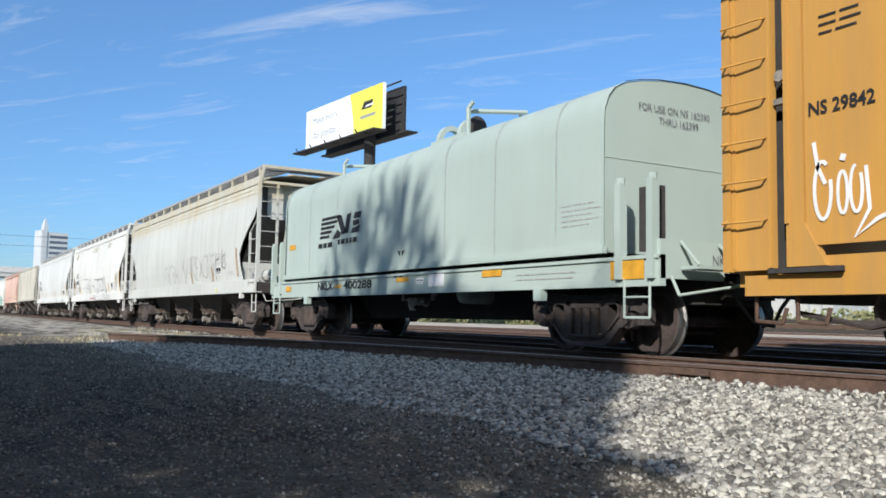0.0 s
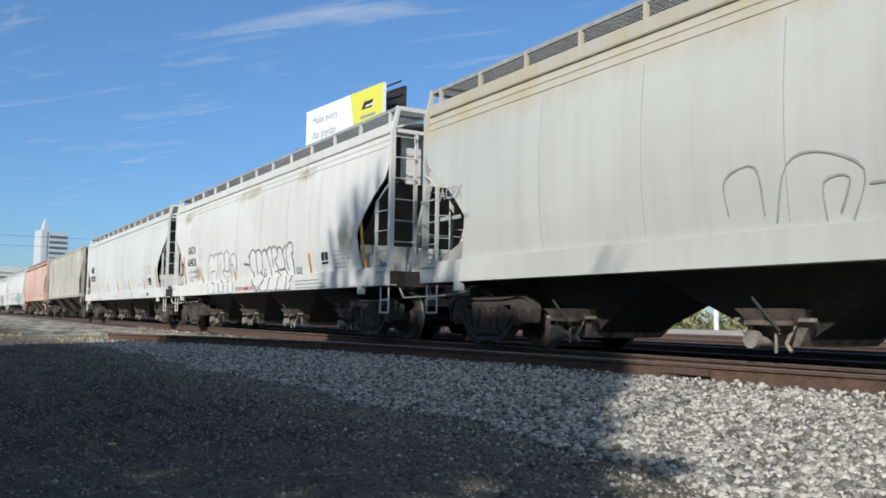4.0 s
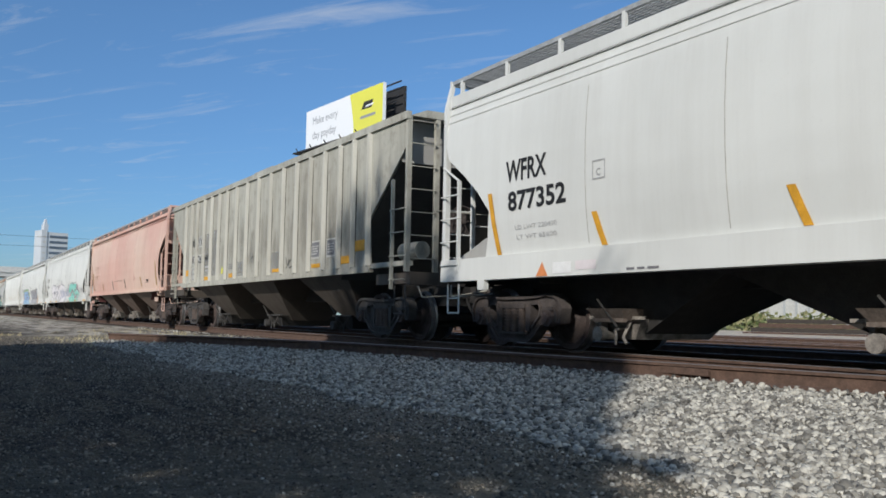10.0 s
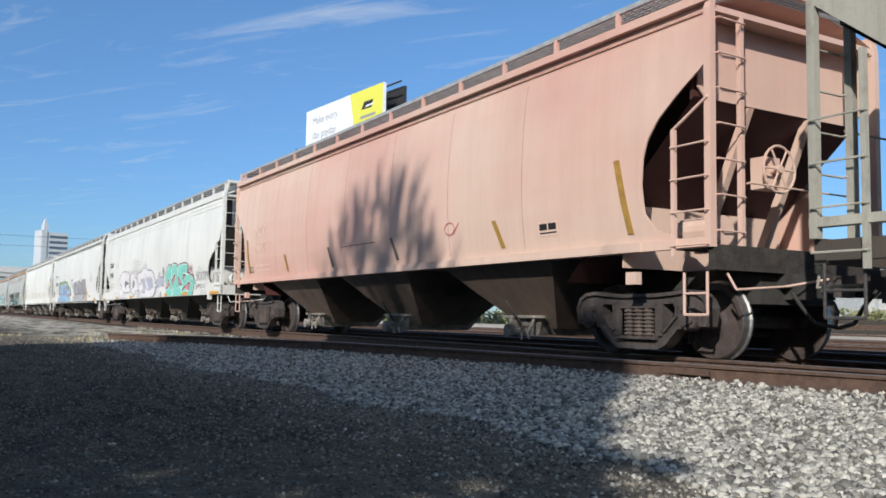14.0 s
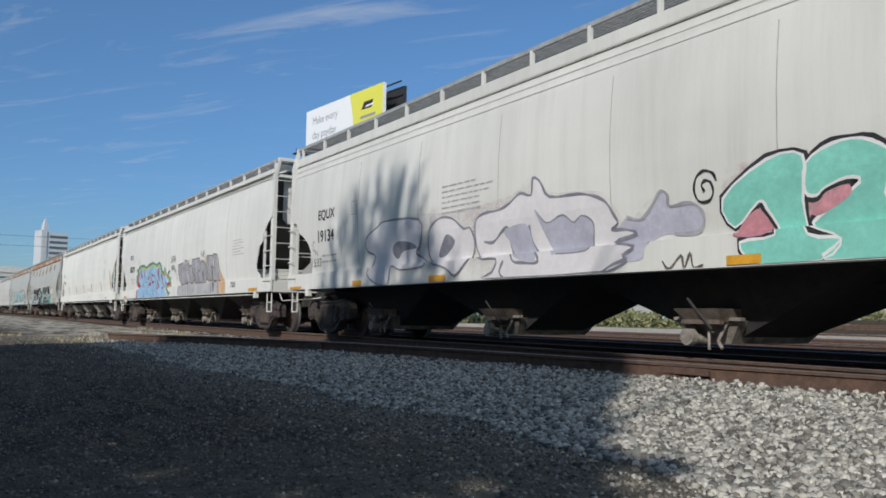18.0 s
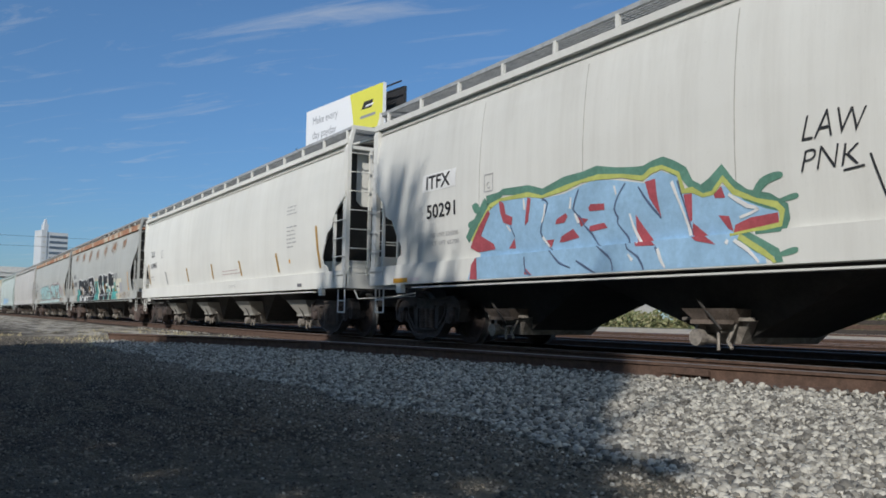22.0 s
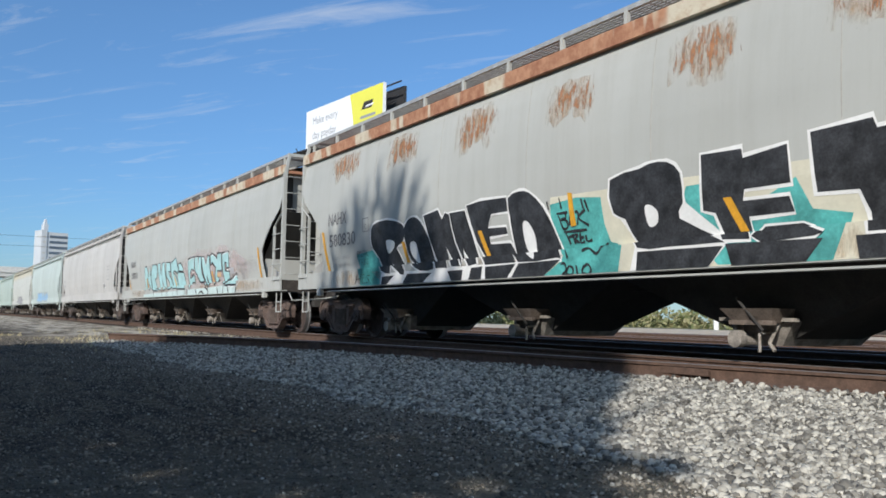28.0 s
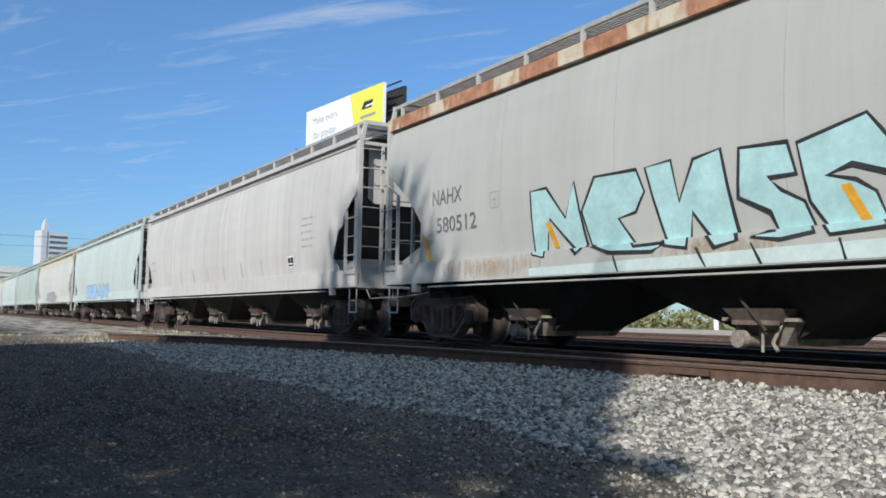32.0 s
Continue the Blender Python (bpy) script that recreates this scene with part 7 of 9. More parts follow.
line(carG, [(-5.93, 2.15), (-5.65, 2.22), (-4.95, 2.22), (-4.62, 2.15), (-4.11, 2.21), (-3.76, 2.26), (-3.42, 2.27), (-3, 2.23), (-2.63, 2.15), (-2.49, 2.22), (-2.31, 2.24), (-2.06, 2.13), (-1.99, 1.92), (-1.86, 1.92), (-1.71, 1.84), (-1.57, 1.85), (-1.42, 1.99), (-1.28, 1.83), (-1, 1.71), (-0.76, 1.64), (-0.7, 1.58), (-0.73, 1.45), (-1.33, 1.39)], M_LIME, .06, .0092, 0)
line(carG, [(-1.21, 1.35), (-0.91, 1.17), (-0.79, 1.09), (-0.76, 1.04)], M_LIME, .06, .0092, 0)
line(carG, [(-5.93, 2.15), (-6.19, 1.91), (-6.49, 1.65)], M_LIME, .06, .0092, 0)
wash(carG, [(-6.26, 1.86), (-5.99, 2.1), (-5.93, 2.04), (-6.22, 1.72), (-5.88, 1.57), (-5.85, 1.49), (-6.33, 1.47), (-6.55, 1.55), (-6.46, 1.67)], M_RED, .0108, 0)
wash(carG, [(-5.68, 2.21), (-5.56, 2.16), (-5.51, 1.99), (-5.34, 1.93), (-5.38, 1.81), (-5.58, 1.87), (-5.66, 2.04)], M_RED, .0108, 0)
wash(carG, [(-4.96, 2.18), (-4.88, 2.15), (-4.96, 1.84), (-5.05, 1.78)], M_RED, .0108, 0)
wash(carG, [(-4.35, 1.74), (-4.31, 1.81), (-4.11, 1.87), (-4.07, 1.83), (-4.15, 1.75)], M_RED, .0108, 0)
wash(carG, [(-3.64, 1.9), (-3.59, 1.94), (-3.33, 1.92), (-3.33, 1.84), (-3.62, 1.85)], M_RED, .0108, 0)
wash(carG, [(-4.29, 1.49), (-4.24, 1.57), (-3.98, 1.65), (-3.87, 1.53), (-4.19, 1.49)], M_RED, .0108, 0)
wash(carG, [(-3.67, 1.59), (-3.64, 1.66), (-3.36, 1.68), (-3.3, 1.61), (-3.59, 1.59)], M_RED, .0108, 0)
wash(carG, [(-3.88, 1.8), (-3.66, 1.75), (-3.81, 1.66)], M_RED, .0108, 0)
wash(carG, [(-4.58, 1.54), (-4.4, 1.54), (-4.5, 1.42)], M_RED, .0108, 0)
wash(carG, [(-5.5, 1.48), (-5.33, 1.62), (-5.32, 1.47)], M_RED, .0108, 0)
wash(carG, [(-2.59, 2.1), (-2.42, 2.12), (-2.4, 1.89), (-2.36, 1.66), (-2.53, 1.91)], M_RED, .0108, 0)
wash(carG, [(-2.78, 1.73), (-2.7, 1.62), (-2.52, 1.4), (-2.43, 1.33), (-2.76, 1.34), (-2.79, 1.42)], M_RED, .0108, 0)
wash(carG, [(-1.99, 1.88), (-1.86, 1.88), (-1.89, 1.58), (-1.95, 1.55)], M_RED, .0108, 0)
wash(carG, [(-1.88, 1.55), (-1.68, 1.39), (-1.52, 1.28), (-1.81, 1.34), (-1.92, 1.43)], M_RED, .0108, 0)
wash(carG, [(-1.55, 1.83), (-1.44, 1.91), (-1.4, 1.78), (-1.54, 1.79)], M_RED, .0108, 0)
wash(carG, [(-1.51, 1.6), (-1.37, 1.58), (-1.33, 1.41), (-1.4, 1.45)], M_RED, .0108, 0)
wash(carG, [(-1.3, 1.48), (-1.09, 1.54), (-0.75, 1.56), (-0.75, 1.46), (-1.33, 1.4)], M_RED, .0108, 0)
wash(carG, [(-6.46, 1.27), (-6.31, 1.4), (-6.28, 1.04), (-6.49, 1.05)], M_RED, .0108, 0)
wash(carG, [(-5.01, 1.17), (-4.85, 1.06), (-5.04, 1.08)], M_RED, .0108, 0)
line(carG, [(-4.62, 2.12), (-4.49, 2.05), (-4.62, 1.82), (-4.69, 1.66), (-4.59, 1.51), (-4.39, 1.33), (-4.24, 1.21), (-4, 1.13)], M_NAVY, .026, .0128, 2)
line(carG, [(-3.82, 2.16), (-3.95, 1.91), (-3.81, 1.79), (-3.74, 1.67), (-3.6, 1.55), (-3.51, 1.42), (-3.35, 1.31), (-3.2, 1.2), (-3.17, 1.06)], M_NAVY, .026, .0128, 2)
line(carG, [(-3.88, 1.22), (-3.65, 1.11), (-3.49, 1.04)], M_NAVY, .026, .0128, 2)
line(carG, [(-2.93, 2.13), (-3.06, 2), (-3.15, 1.83), (-3.09, 1.72), (-3.11, 1.65), (-2.97, 1.5), (-2.93, 1.43), (-2.91, 1.32), (-2.72, 1.21), (-2.62, 1.05)], M_NAVY, .026, .0128, 2)
line(carG, [(-2.71, 2.06), (-2.54, 1.84), (-2.36, 1.65)], M_NAVY, .026, .0128, 2)
line(carG, [(-2.07, 2.05), (-1.97, 1.72), (-1.9, 1.42)], M_NAVY, .026, .0128, 2)
line(carG, [(-2.43, 1.31), (-2.36, 1.19), (-2.27, 1.07)], M_NAVY, .026, .0128, 2)
line(carG, [(-5.41, 1.81), (-5.32, 1.64)], M_NAVY, .026, .0128, 2)
line(carG, [(-5.04, 1.33), (-5.01, 1.13), (-4.88, 1.06)], M_NAVY, .026, .0128, 2)
line(carG, [(-5.05, 2.17), (-5.03, 2.01)], M_SPRAY_WHITE, .040, .0148, 2)
line(carG, [(-4.55, 2.04), (-4.58, 1.9), (-4.65, 1.79)], M_SPRAY_WHITE, .040, .0148, 2)
line(carG, [(-3.98, 2.07), (-4.01, 1.92)], M_SPRAY_WHITE, .040, .0148, 2)
line(carG, [(-3.13, 2.12), (-3.1, 2.01)], M_SPRAY_WHITE, .040, .0148, 2)
line(carG, [(-3.92, 1.85), (-3.85, 1.72)], M_SPRAY_WHITE, .040, .0148, 2)
line(carG, [(-4.65, 1.59), (-4.51, 1.44)], M_SPRAY_WHITE, .040, .0148, 2)
line(carG, [(-2.89, 1.25), (-2.81, 1.17)], M_SPRAY_WHITE, .040, .0148, 2)
line(carG, [(-2.88, 1.75), (-2.82, 1.56), (-2.72, 1.38)], M_SPRAY_WHITE, .040, .0148, 2)
line(carG, [(-2.16, 2.05), (-2.05, 1.79), (-1.95, 1.52), (-1.93, 1.41)], M_SPRAY_WHITE, .040, .0148, 2)
line(carG, [(-1.35, 1.81), (-1.11, 1.66), (-0.97, 1.62), (-1.23, 1.55)], M_SPRAY_WHITE, .040, .0148, 2)
line(carG, [(-1.35, 1.32), (-1.38, 1.28)], M_SPRAY_WHITE, .040, .0148, 2)
line(carG, [(-1.27, 1.31), (-1.09, 1.2), (-0.95, 1.06)], M_SPRAY_WHITE, .040, .0148, 2)
line(carG, [(-2.39, 1.29), (-2.34, 1.16), (-2.27, 1.06)], M_SPRAY_WHITE, .040, .0148, 2)
line(carG, [(-5.5, 1.82), (-5.41, 1.73)], M_SPRAY_WHITE, .040, .0148, 2)
wash(carG, [(-1.06, 1.77), (-0.94, 1.92), (-0.76, 1.97), (-0.66, 1.95), (-0.68, 1.9), (-0.84, 1.86), (-0.98, 1.76)], M_GREEN, .0075, 3, "graffiti_splash")
wash(carG, [(-0.79, 1.67), (-0.62, 1.72), (-0.51, 1.73), (-0.51, 1.68), (-0.69, 1.66)], M_GREEN, .0075, 3, "graffiti_splash")
wash(carG, [(-0.76, 1.12), (-0.61, 1.18), (-0.5, 1.19), (-0.5, 1.14), (-0.64, 1.11)], M_GREEN, .0075, 3, "graffiti_splash")
wash(carG, [(-6.44, 2.21), (-6.29, 2.24), (-6.21, 2.12), (-6.35, 2.08)], M_GREEN, .0075, 3, "graffiti_splash")
wash(carG, [(-6.55, 1.95), (-6.25, 2.01), (-6.29, 1.9), (-6.53, 1.86)], M_GREEN, .0075, 3, "graffiti_splash")
wash(carG, [(0.48, 1.26), (0.5, 1.57), (1.13, 1.91), (2.18, 2.25), (3.06, 2.18), (3.79, 2.16), (4.15, 2.34), (4.97, 2.32), (5.52, 2.19), (5.6, 1.72), (5.86, 1.49), (6.19, 1.4), (6.22, 1.04), (5.57, 1.04), (0.48, 1.06)], M_PEACH_HAZE, .0042)
wash(carG, [(5.53, 1.44), (5.75, 1.41), (6.02, 1.39), (6.25, 1.36), (6.24, 1.04), (5.57, 1.04)], M_PEACH, .0044, 0)
wash(carG, [(5.52, 1.49), (5.49, 1.76), (5.64, 1.71), (5.86, 1.49), (5.89, 1.4), (5.53, 1.43)], M_PEACH, .0043, 0)
letter(carG, [(0.6, 2.1), (1.3, 2.15), (1.32, 1.89), (1.53, 2.22), (1.89, 2.19), (2.06, 2), (2.47, 2.04), (2.53, 1.73), (2.7, 1.57), (2.36, 1.42), (1.96, 1.49), (1.21, 1.42), (0.85, 1.42), (0.61, 1.76)], M_SMOKE, M_GREY_INK, .035, None, 0)
letter(carG, [(2.44, 2.2), (3.38, 2.22), (3.41, 1.83), (3.12, 1.76), (3.22, 1.43), (2.74, 1.44), (2.69, 1.72), (2.44, 1.78)], M_SMOKE, M_GREY_INK, .035, None, 0)
letter(carG, [(3.41, 2.01), (3.62, 2.11), (3.94, 2.05), (4.19, 1.82), (4.16, 1.58), (3.92, 1.42), (3.24, 1.42), (3.15, 1.76), (3.41, 1.83)], M_SMOKE, M_GREY_INK, .035, None, 0)
letter(carG, [(4.19, 2.18), (4.34, 2.24), (4.82, 2.22), (4.81, 1.84), (4.68, 1.47), (4.36, 1.46), (4.13, 1.51), (4.32, 1.64), (4.2, 1.84)], M_SMOKE, M_GREY_INK, .035, None, 0)
letter(carG, [(4.86, 2.23), (4.99, 2.26), (5.41, 2.21), (5.49, 1.93), (5.53, 1.43), (5.1, 1.45), (4.81, 1.46), (4.81, 1.84), (5.05, 1.85), (5, 2.1)], M_SMOKE, M_GREY_INK, .035, None, 0)
wash(carG, [(0.57, 1.21), (0.72, 1.4), (4.72, 1.41), (5.49, 1.4), (5.57, 1.04), (0.66, 1.04)], M_SMOKE_PALE, .0075, 0)
wash(carG, [(3.62, 1.71), (3.74, 1.81), (3.8, 1.66), (3.79, 1.46), (3.62, 1.47)], M_GREY_INK, .0135, 0)
wash(carG, [(4.83, 1.44), (5.1, 1.43), (5.07, 1.24), (5.05, 1.12), (4.98, 1.09), (4.94, 1.26)], M_GREY_INK, .0136, 0)
line(carG, [(0.82, 1.37), (0.65, 1.21), (0.64, 1.06)], M_DUSK, .05)
line(carG, [(1.28, 1.4), (1.3, 1.08)], M_DUSK, .05)
line(carG, [(1.99, 1.44), (1.96, 1.26), (2.07, 1.08)], M_DUSK, .05)
line(carG, [(2.69, 1.25), (2.59, 1.1)], M_DUSK, .05)
line(carG, [(3.28, 1.17), (3.2, 1.08)], M_DUSK, .05)
line(carG, [(4.25, 1.18), (4.15, 1.06)], M_DUSK, .05)
line(carG, [(4.74, 1.41), (4.75, 1.06)], M_DUSK, .05)
line(carG, [(5.49, 1.4), (5.58, 1.04)], M_DUSK, .05)
line(carG, [(4.62, 1.87), (4.82, 1.87), (5.05, 1.85), (5, 2.1), (4.98, 2.24)], M_DUSK, .05)
line(carG, [(1.75, 2.15), (1.85, 1.7), (1.96, 1.51)], M_SPRAY_WHITE, .025, .0145)
line(carG, [(2.36, 1.96), (2.39, 1.66)], M_SPRAY_WHITE, .025, .0145)
line(carG, [(3, 2.19), (3.03, 1.77)], M_SPRAY_WHITE, .025, .0145)
line(carG, [(4.77, 2.19), (4.8, 1.92)], M_SPRAY_WHITE, .025, .0145)
line(carG, [(4.55, 2.19), (4.59, 1.8)], M_SPRAY_WHITE, .025, .0145)
line(carG, [(5.41, 2.19), (5.49, 1.89), (5.52, 1.46)], M_SPRAY_WHITE, .025, .0145)

# black letters on white and teal
wash(carI, [(-0.79, 1.17), (-0.69, 2.12), (6.04, 1.99), (6.79, 1.99), (6.77, 1.04), (-0.78, 1.04)], M_CREAM, .0036, 0)
wash(carI, [(-0.7, 2.02), (-0.15, 2.06), (0.35, 2.01), (0.39, 1.67), (0.48, 1.43), (0.74, 1.37), (0.68, 1.04), (-0.82, 1.04), (-0.46, 1.23), (-0.41, 1.29), (-0.69, 1.78)], M_TEAL_DEEP, .0044, 0)
wash(carI, [(-7.08, 1.67), (-6.13, 1.74), (-5.75, 1.04), (-6.79, 1.04)], M_TEAL_DEEP, .0045, 0)
wash(carI, [(1.67, 1.65), (1.8, 1.97), (2, 1.97), (2.5, 1.58), (3.24, 1.89), (3.4, 1.56), (3.82, 1.48), (3.64, 1.04), (2.84, 1.04), (2.25, 1.06)], M_TEAL_DEEP, .0046, 0)
wash(carI, [(4.3, 1.57), (4.8, 1.57), (4.88, 1.82), (5.16, 1.83), (5.37, 1.63), (5.38, 1.4), (5.61, 1.42), (5.67, 1.04), (4.47, 1.04), (4.53, 1.26)], M_TEAL_DEEP, .0047, 0)
wash(carI, [(5.72, 1.1), (5.78, 1.19), (5.89, 1.18), (5.93, 1.1), (5.86, 1.04), (5.76, 1.04)], M_TEAL_DEEP, .0048)
wash(carI, [(5.23, 1.87), (5.31, 1.91), (5.36, 1.86), (5.32, 1.8), (5.24, 1.82)], M_TEAL_DEEP, .0048)
wash(carI, [(5.66, 1.36), (5.86, 1.4), (6.05, 1.36), (6.03, 1.28), (5.85, 1.29)], M_TEAL_DEEP, .0048)
wash(carI, [(-5.88, 1.25), (-0.43, 1.28), (-0.82, 1.04), (-5.93, 1.04)], M_SPRAY_WHITE, .0056, 0)
letter(carI, [(-6.35, 2.1), (-6.15, 2.23), (-5.65, 2.25), (-5.1, 2.14), (-4.96, 1.98), (-5.07, 1.78), (-5.31, 1.7), (-4.94, 1.27), (-5.09, 1.21), (-5.51, 1.42), (-5.51, 1.24), (-5.88, 1.31), (-6.06, 1.57), (-6.32, 1.78)], M_INK_WORN, M_SPRAY_WHITE, .075, None, 2, .0065)
wash(carI, [(-5.71, 1.86), (-5.4, 1.84), (-5.4, 1.72), (-5.63, 1.62)], M_SPRAY_WHITE, .0135)
letter(carI, [(-5, 1.98), (-4.84, 2.17), (-4.62, 2.21), (-4.37, 2.11), (-4.09, 1.79), (-3.96, 1.43), (-3.9, 1.26), (-4.35, 1.25), (-4.67, 1.38), (-4.86, 1.56)], M_INK_WORN, M_SPRAY_WHITE, .075, None, 2, .0065)
wash(carI, [(-4.77, 1.76), (-4.56, 1.75), (-4.47, 1.46), (-4.48, 1.37), (-4.75, 1.56)], M_SPRAY_WHITE, .0135)
letter(carI, [(-4.26, 2.2), (-3.76, 2.25), (-3.63, 2.08), (-3.53, 2.18), (-3.4, 2.14), (-3.26, 1.68), (-3.04, 1.27), (-3.3, 1.28), (-3.54, 1.62), (-3.44, 1.26), (-3.81, 1.27), (-4.05, 1.74)], M_INK_WORN, M_SPRAY_WHITE, .075, None, 0, .0065)
letter(carI, [(-3.39, 2.16), (-2.91, 2.16), (-2.73, 1.79), (-2.54, 1.29), (-2.78, 1.26), (-3.02, 1.55), (-2.99, 1.27), (-3.22, 1.67)], M_INK_WORN, M_SPRAY_WHITE, .075, None, 0, .0065)
letter(carI, [(-2.86, 2.23), (-2.45, 2.26), (-1.74, 2.24), (-1.71, 2.03), (-2.15, 2.03), (-2.25, 1.82), (-1.77, 1.8), (-1.74, 1.7), (-2.23, 1.69), (-2.21, 1.57), (-1.69, 1.56), (-1.61, 1.46), (-1.5, 1.26), (-2.3, 1.26), (-2.59, 1.63)], M_INK_WORN, M_SPRAY_WHITE, .075, None, 0, .0065)
letter(carI, [(-1.7, 2.22), (-1.42, 2.29), (-1.16, 2.24), (-0.85, 2), (-0.64, 1.69), (-0.46, 1.29), (-0.55, 1.28), (-1.43, 1.26), (-1.59, 1.55), (-1.65, 1.93)], M_INK_WORN, M_SPRAY_WHITE, .075, None, 2, .0065)
wash(carI, [(-1.35, 1.8), (-1.22, 1.83), (-1.08, 1.64), (-1.06, 1.42), (-1.07, 1.29), (-1.29, 1.44)], M_SPRAY_WHITE, .0135)
wash(carI, [(-4.83, 1.21), (-3.95, 1.2), (-4.25, 1.04), (-4.99, 1.04)], M_INK_WORN, .0105, 0)
wash(carI, [(-3.43, 1.21), (-2.95, 1.21), (-2.99, 1.04), (-3.3, 1.04)], M_INK_WORN, .0105, 0)
wash(carI, [(-2.7, 1.23), (-2.38, 1.24), (-2.42, 1.04), (-2.78, 1.04)], M_INK_WORN, .0105, 0)
wash(carI, [(-2.3, 1.23), (-1.5, 1.24), (-1.71, 1.04), (-2.3, 1.04)], M_INK_WORN, .0105, 0)
wash(carI, [(-1.43, 1.24), (-0.46, 1.25), (-0.82, 1.04), (-1.6, 1.04)], M_INK_WORN, .0105, 0)
wash(carI, [(-5.82, 1.19), (-5.34, 1.2), (-5.63, 1.04), (-5.87, 1.04)], M_INK_WORN, .0105, 0)
wash(carI, [(0.54, 2.23), (1.07, 2.31), (1.39, 2.32), (1.73, 2.18), (1.78, 1.79), (2.4, 1.3), (2.13, 1.04), (0.89, 1.04), (0.98, 1.35), (0.57, 1.84)], M_SPRAY_WHITE, .0060, 0)
letter(carI, [(0.54, 2.2), (1.07, 2.27), (1.25, 2.31), (1.52, 2.29), (1.72, 2.13), (1.74, 1.79), (1.67, 1.62), (2.29, 1.33), (2.25, 1.3), (1.51, 1.3), (1.02, 1.32), (0.78, 1.69), (0.58, 1.78)], M_INK_WORN, M_SPRAY_WHITE, .075, None, 2, .0065)
wash(carI, [(1.13, 1.79), (1.22, 1.82), (1.34, 1.73), (1.32, 1.59), (1.18, 1.57)], M_SPRAY_WHITE, .0135)
wash(carI, [(1.02, 1.27), (2.33, 1.26), (2.13, 1.04), (1, 1.04)], M_INK_WORN, .0105, 0)
letter(carI, [(2.04, 2.29), (2.6, 2.27), (2.61, 2.17), (3.16, 2.23), (3.18, 1.84), (2.61, 1.84), (2.58, 1.72), (3.15, 1.71), (3.2, 1.55), (2.64, 1.55), (2.68, 1.31), (2.32, 1.33), (2.2, 1.63), (2.03, 1.67)], M_INK_WORN, M_SPRAY_WHITE, .085, None, 0, .0065)
letter(carI, [(2.7, 1.34), (2.83, 1.43), (3.28, 1.43), (3.54, 1.32), (3.45, 1.29), (2.84, 1.26)], M_INK_WORN, M_SPRAY_WHITE, .05, None, 0, .0066)
wash(carI, [(2.36, 1.28), (3.54, 1.26), (3.35, 1.04), (2.44, 1.04)], M_INK_WORN, .0105, 0)
letter(carI, [(3.43, 2.3), (4.08, 2.32), (4.12, 2.22), (4.91, 2.25), (4.82, 1.69), (4.43, 1.69), (4.25, 1.62), (4.48, 1.29), (4, 1.29), (4, 1.47), (3.91, 1.69), (3.47, 1.71)], M_INK_WORN, M_SPRAY_WHITE, .095, None, 0, .0067)
wash(carI, [(3.88, 1.26), (4.48, 1.26), (4.47, 1.04), (3.91, 1.04)], M_INK_WORN, .0105, 0)
line(carI, [(4.58, 2.24), (4.54, 2.06)], M_SPRAY_WHITE, .025, .0145)
line(carI, [(4.71, 2.25), (4.67, 2.07)], M_SPRAY_WHITE, .025, .0145)
line(carI, [(4.51, 2.19), (4.79, 2.18)], M_SPRAY_WHITE, .025, .0145)
line(carI, [(4.49, 2.12), (4.78, 2.11)], M_SPRAY_WHITE, .025, .0145)
wash(carI, [(6.21, 1.79), (6.78, 1.8), (6.78, 1.26), (6.18, 1.32)], M_PATCH, .0065, 0)
line(carI, [(5.27, 2.18), (5.15, 2.17), (5.14, 2.08), (5.26, 2), (5.27, 1.93), (5.16, 1.92)], M_GREY_INK, .04)
line(carI, [(5.37, 2.24), (5.4, 1.93)], M_GREY_INK, .04)
line(carI, [(5.36, 2.09), (5.52, 2.08)], M_GREY_INK, .04)
line(carI, [(5.52, 2.1), (5.6, 2.24), (5.67, 2.15), (5.65, 1.95), (5.55, 1.89), (5.5, 1.99)], M_GREY_INK, .04)
line(carI, [(5.83, 2.27), (5.78, 2.01)], M_GREY_INK, .04)
line(carI, [(5.76, 1.95), (5.76, 1.92)], M_GREY_INK, .04)


# the short message on its turquoise ground
wash(carI, [(-0.3, 2.14), (-0.21, 2.13), (-0.15, 1.69), (-0.26, 1.68)], M_ORANGE, .0165, 0, "reflector_stripe")
line(carI, [(-0.55, 1.88), (-0.32, 1.88)], M_INK, .032, .0150)
line(carI, [(-0.51, 1.85), (-0.43, 1.67), (-0.33, 1.69), (-0.36, 1.78), (-0.47, 1.79), (-0.36, 1.81), (-0.37, 1.87)], M_INK, .032, .0150)
line(carI, [(-0.26, 1.87), (-0.29, 1.71)], M_INK, .032, .0150)
line(carI, [(-0.16, 1.87), (-0.1, 1.85), (-0.13, 1.7)], M_INK, .032, .0150)
line(carI, [(0.05, 1.88), (-0.1, 1.79), (0.1, 1.67)], M_INK, .032, .0150)
line(carI, [(-0.42, 1.62), (0.05, 1.62)], M_INK, .032, .0150)
line(carI, [(-0.38, 1.6), (-0.3, 1.45)], M_INK, .032, .0150)
line(carI, [(-0.36, 1.54), (-0.24, 1.56)], M_INK, .032, .0150)
line(carI, [(-0.25, 1.58), (-0.2, 1.45)], M_INK, .032, .0150)
line(carI, [(-0.24, 1.57), (-0.14, 1.56), (-0.2, 1.51), (-0.12, 1.46)], M_INK, .032, .0150)
line(carI, [(-0.09, 1.59), (-0.09, 1.46), (-0.01, 1.47)], M_INK, .032, .0150)
line(carI, [(-0.09, 1.52), (-0.02, 1.53)], M_INK, .032, .0150)
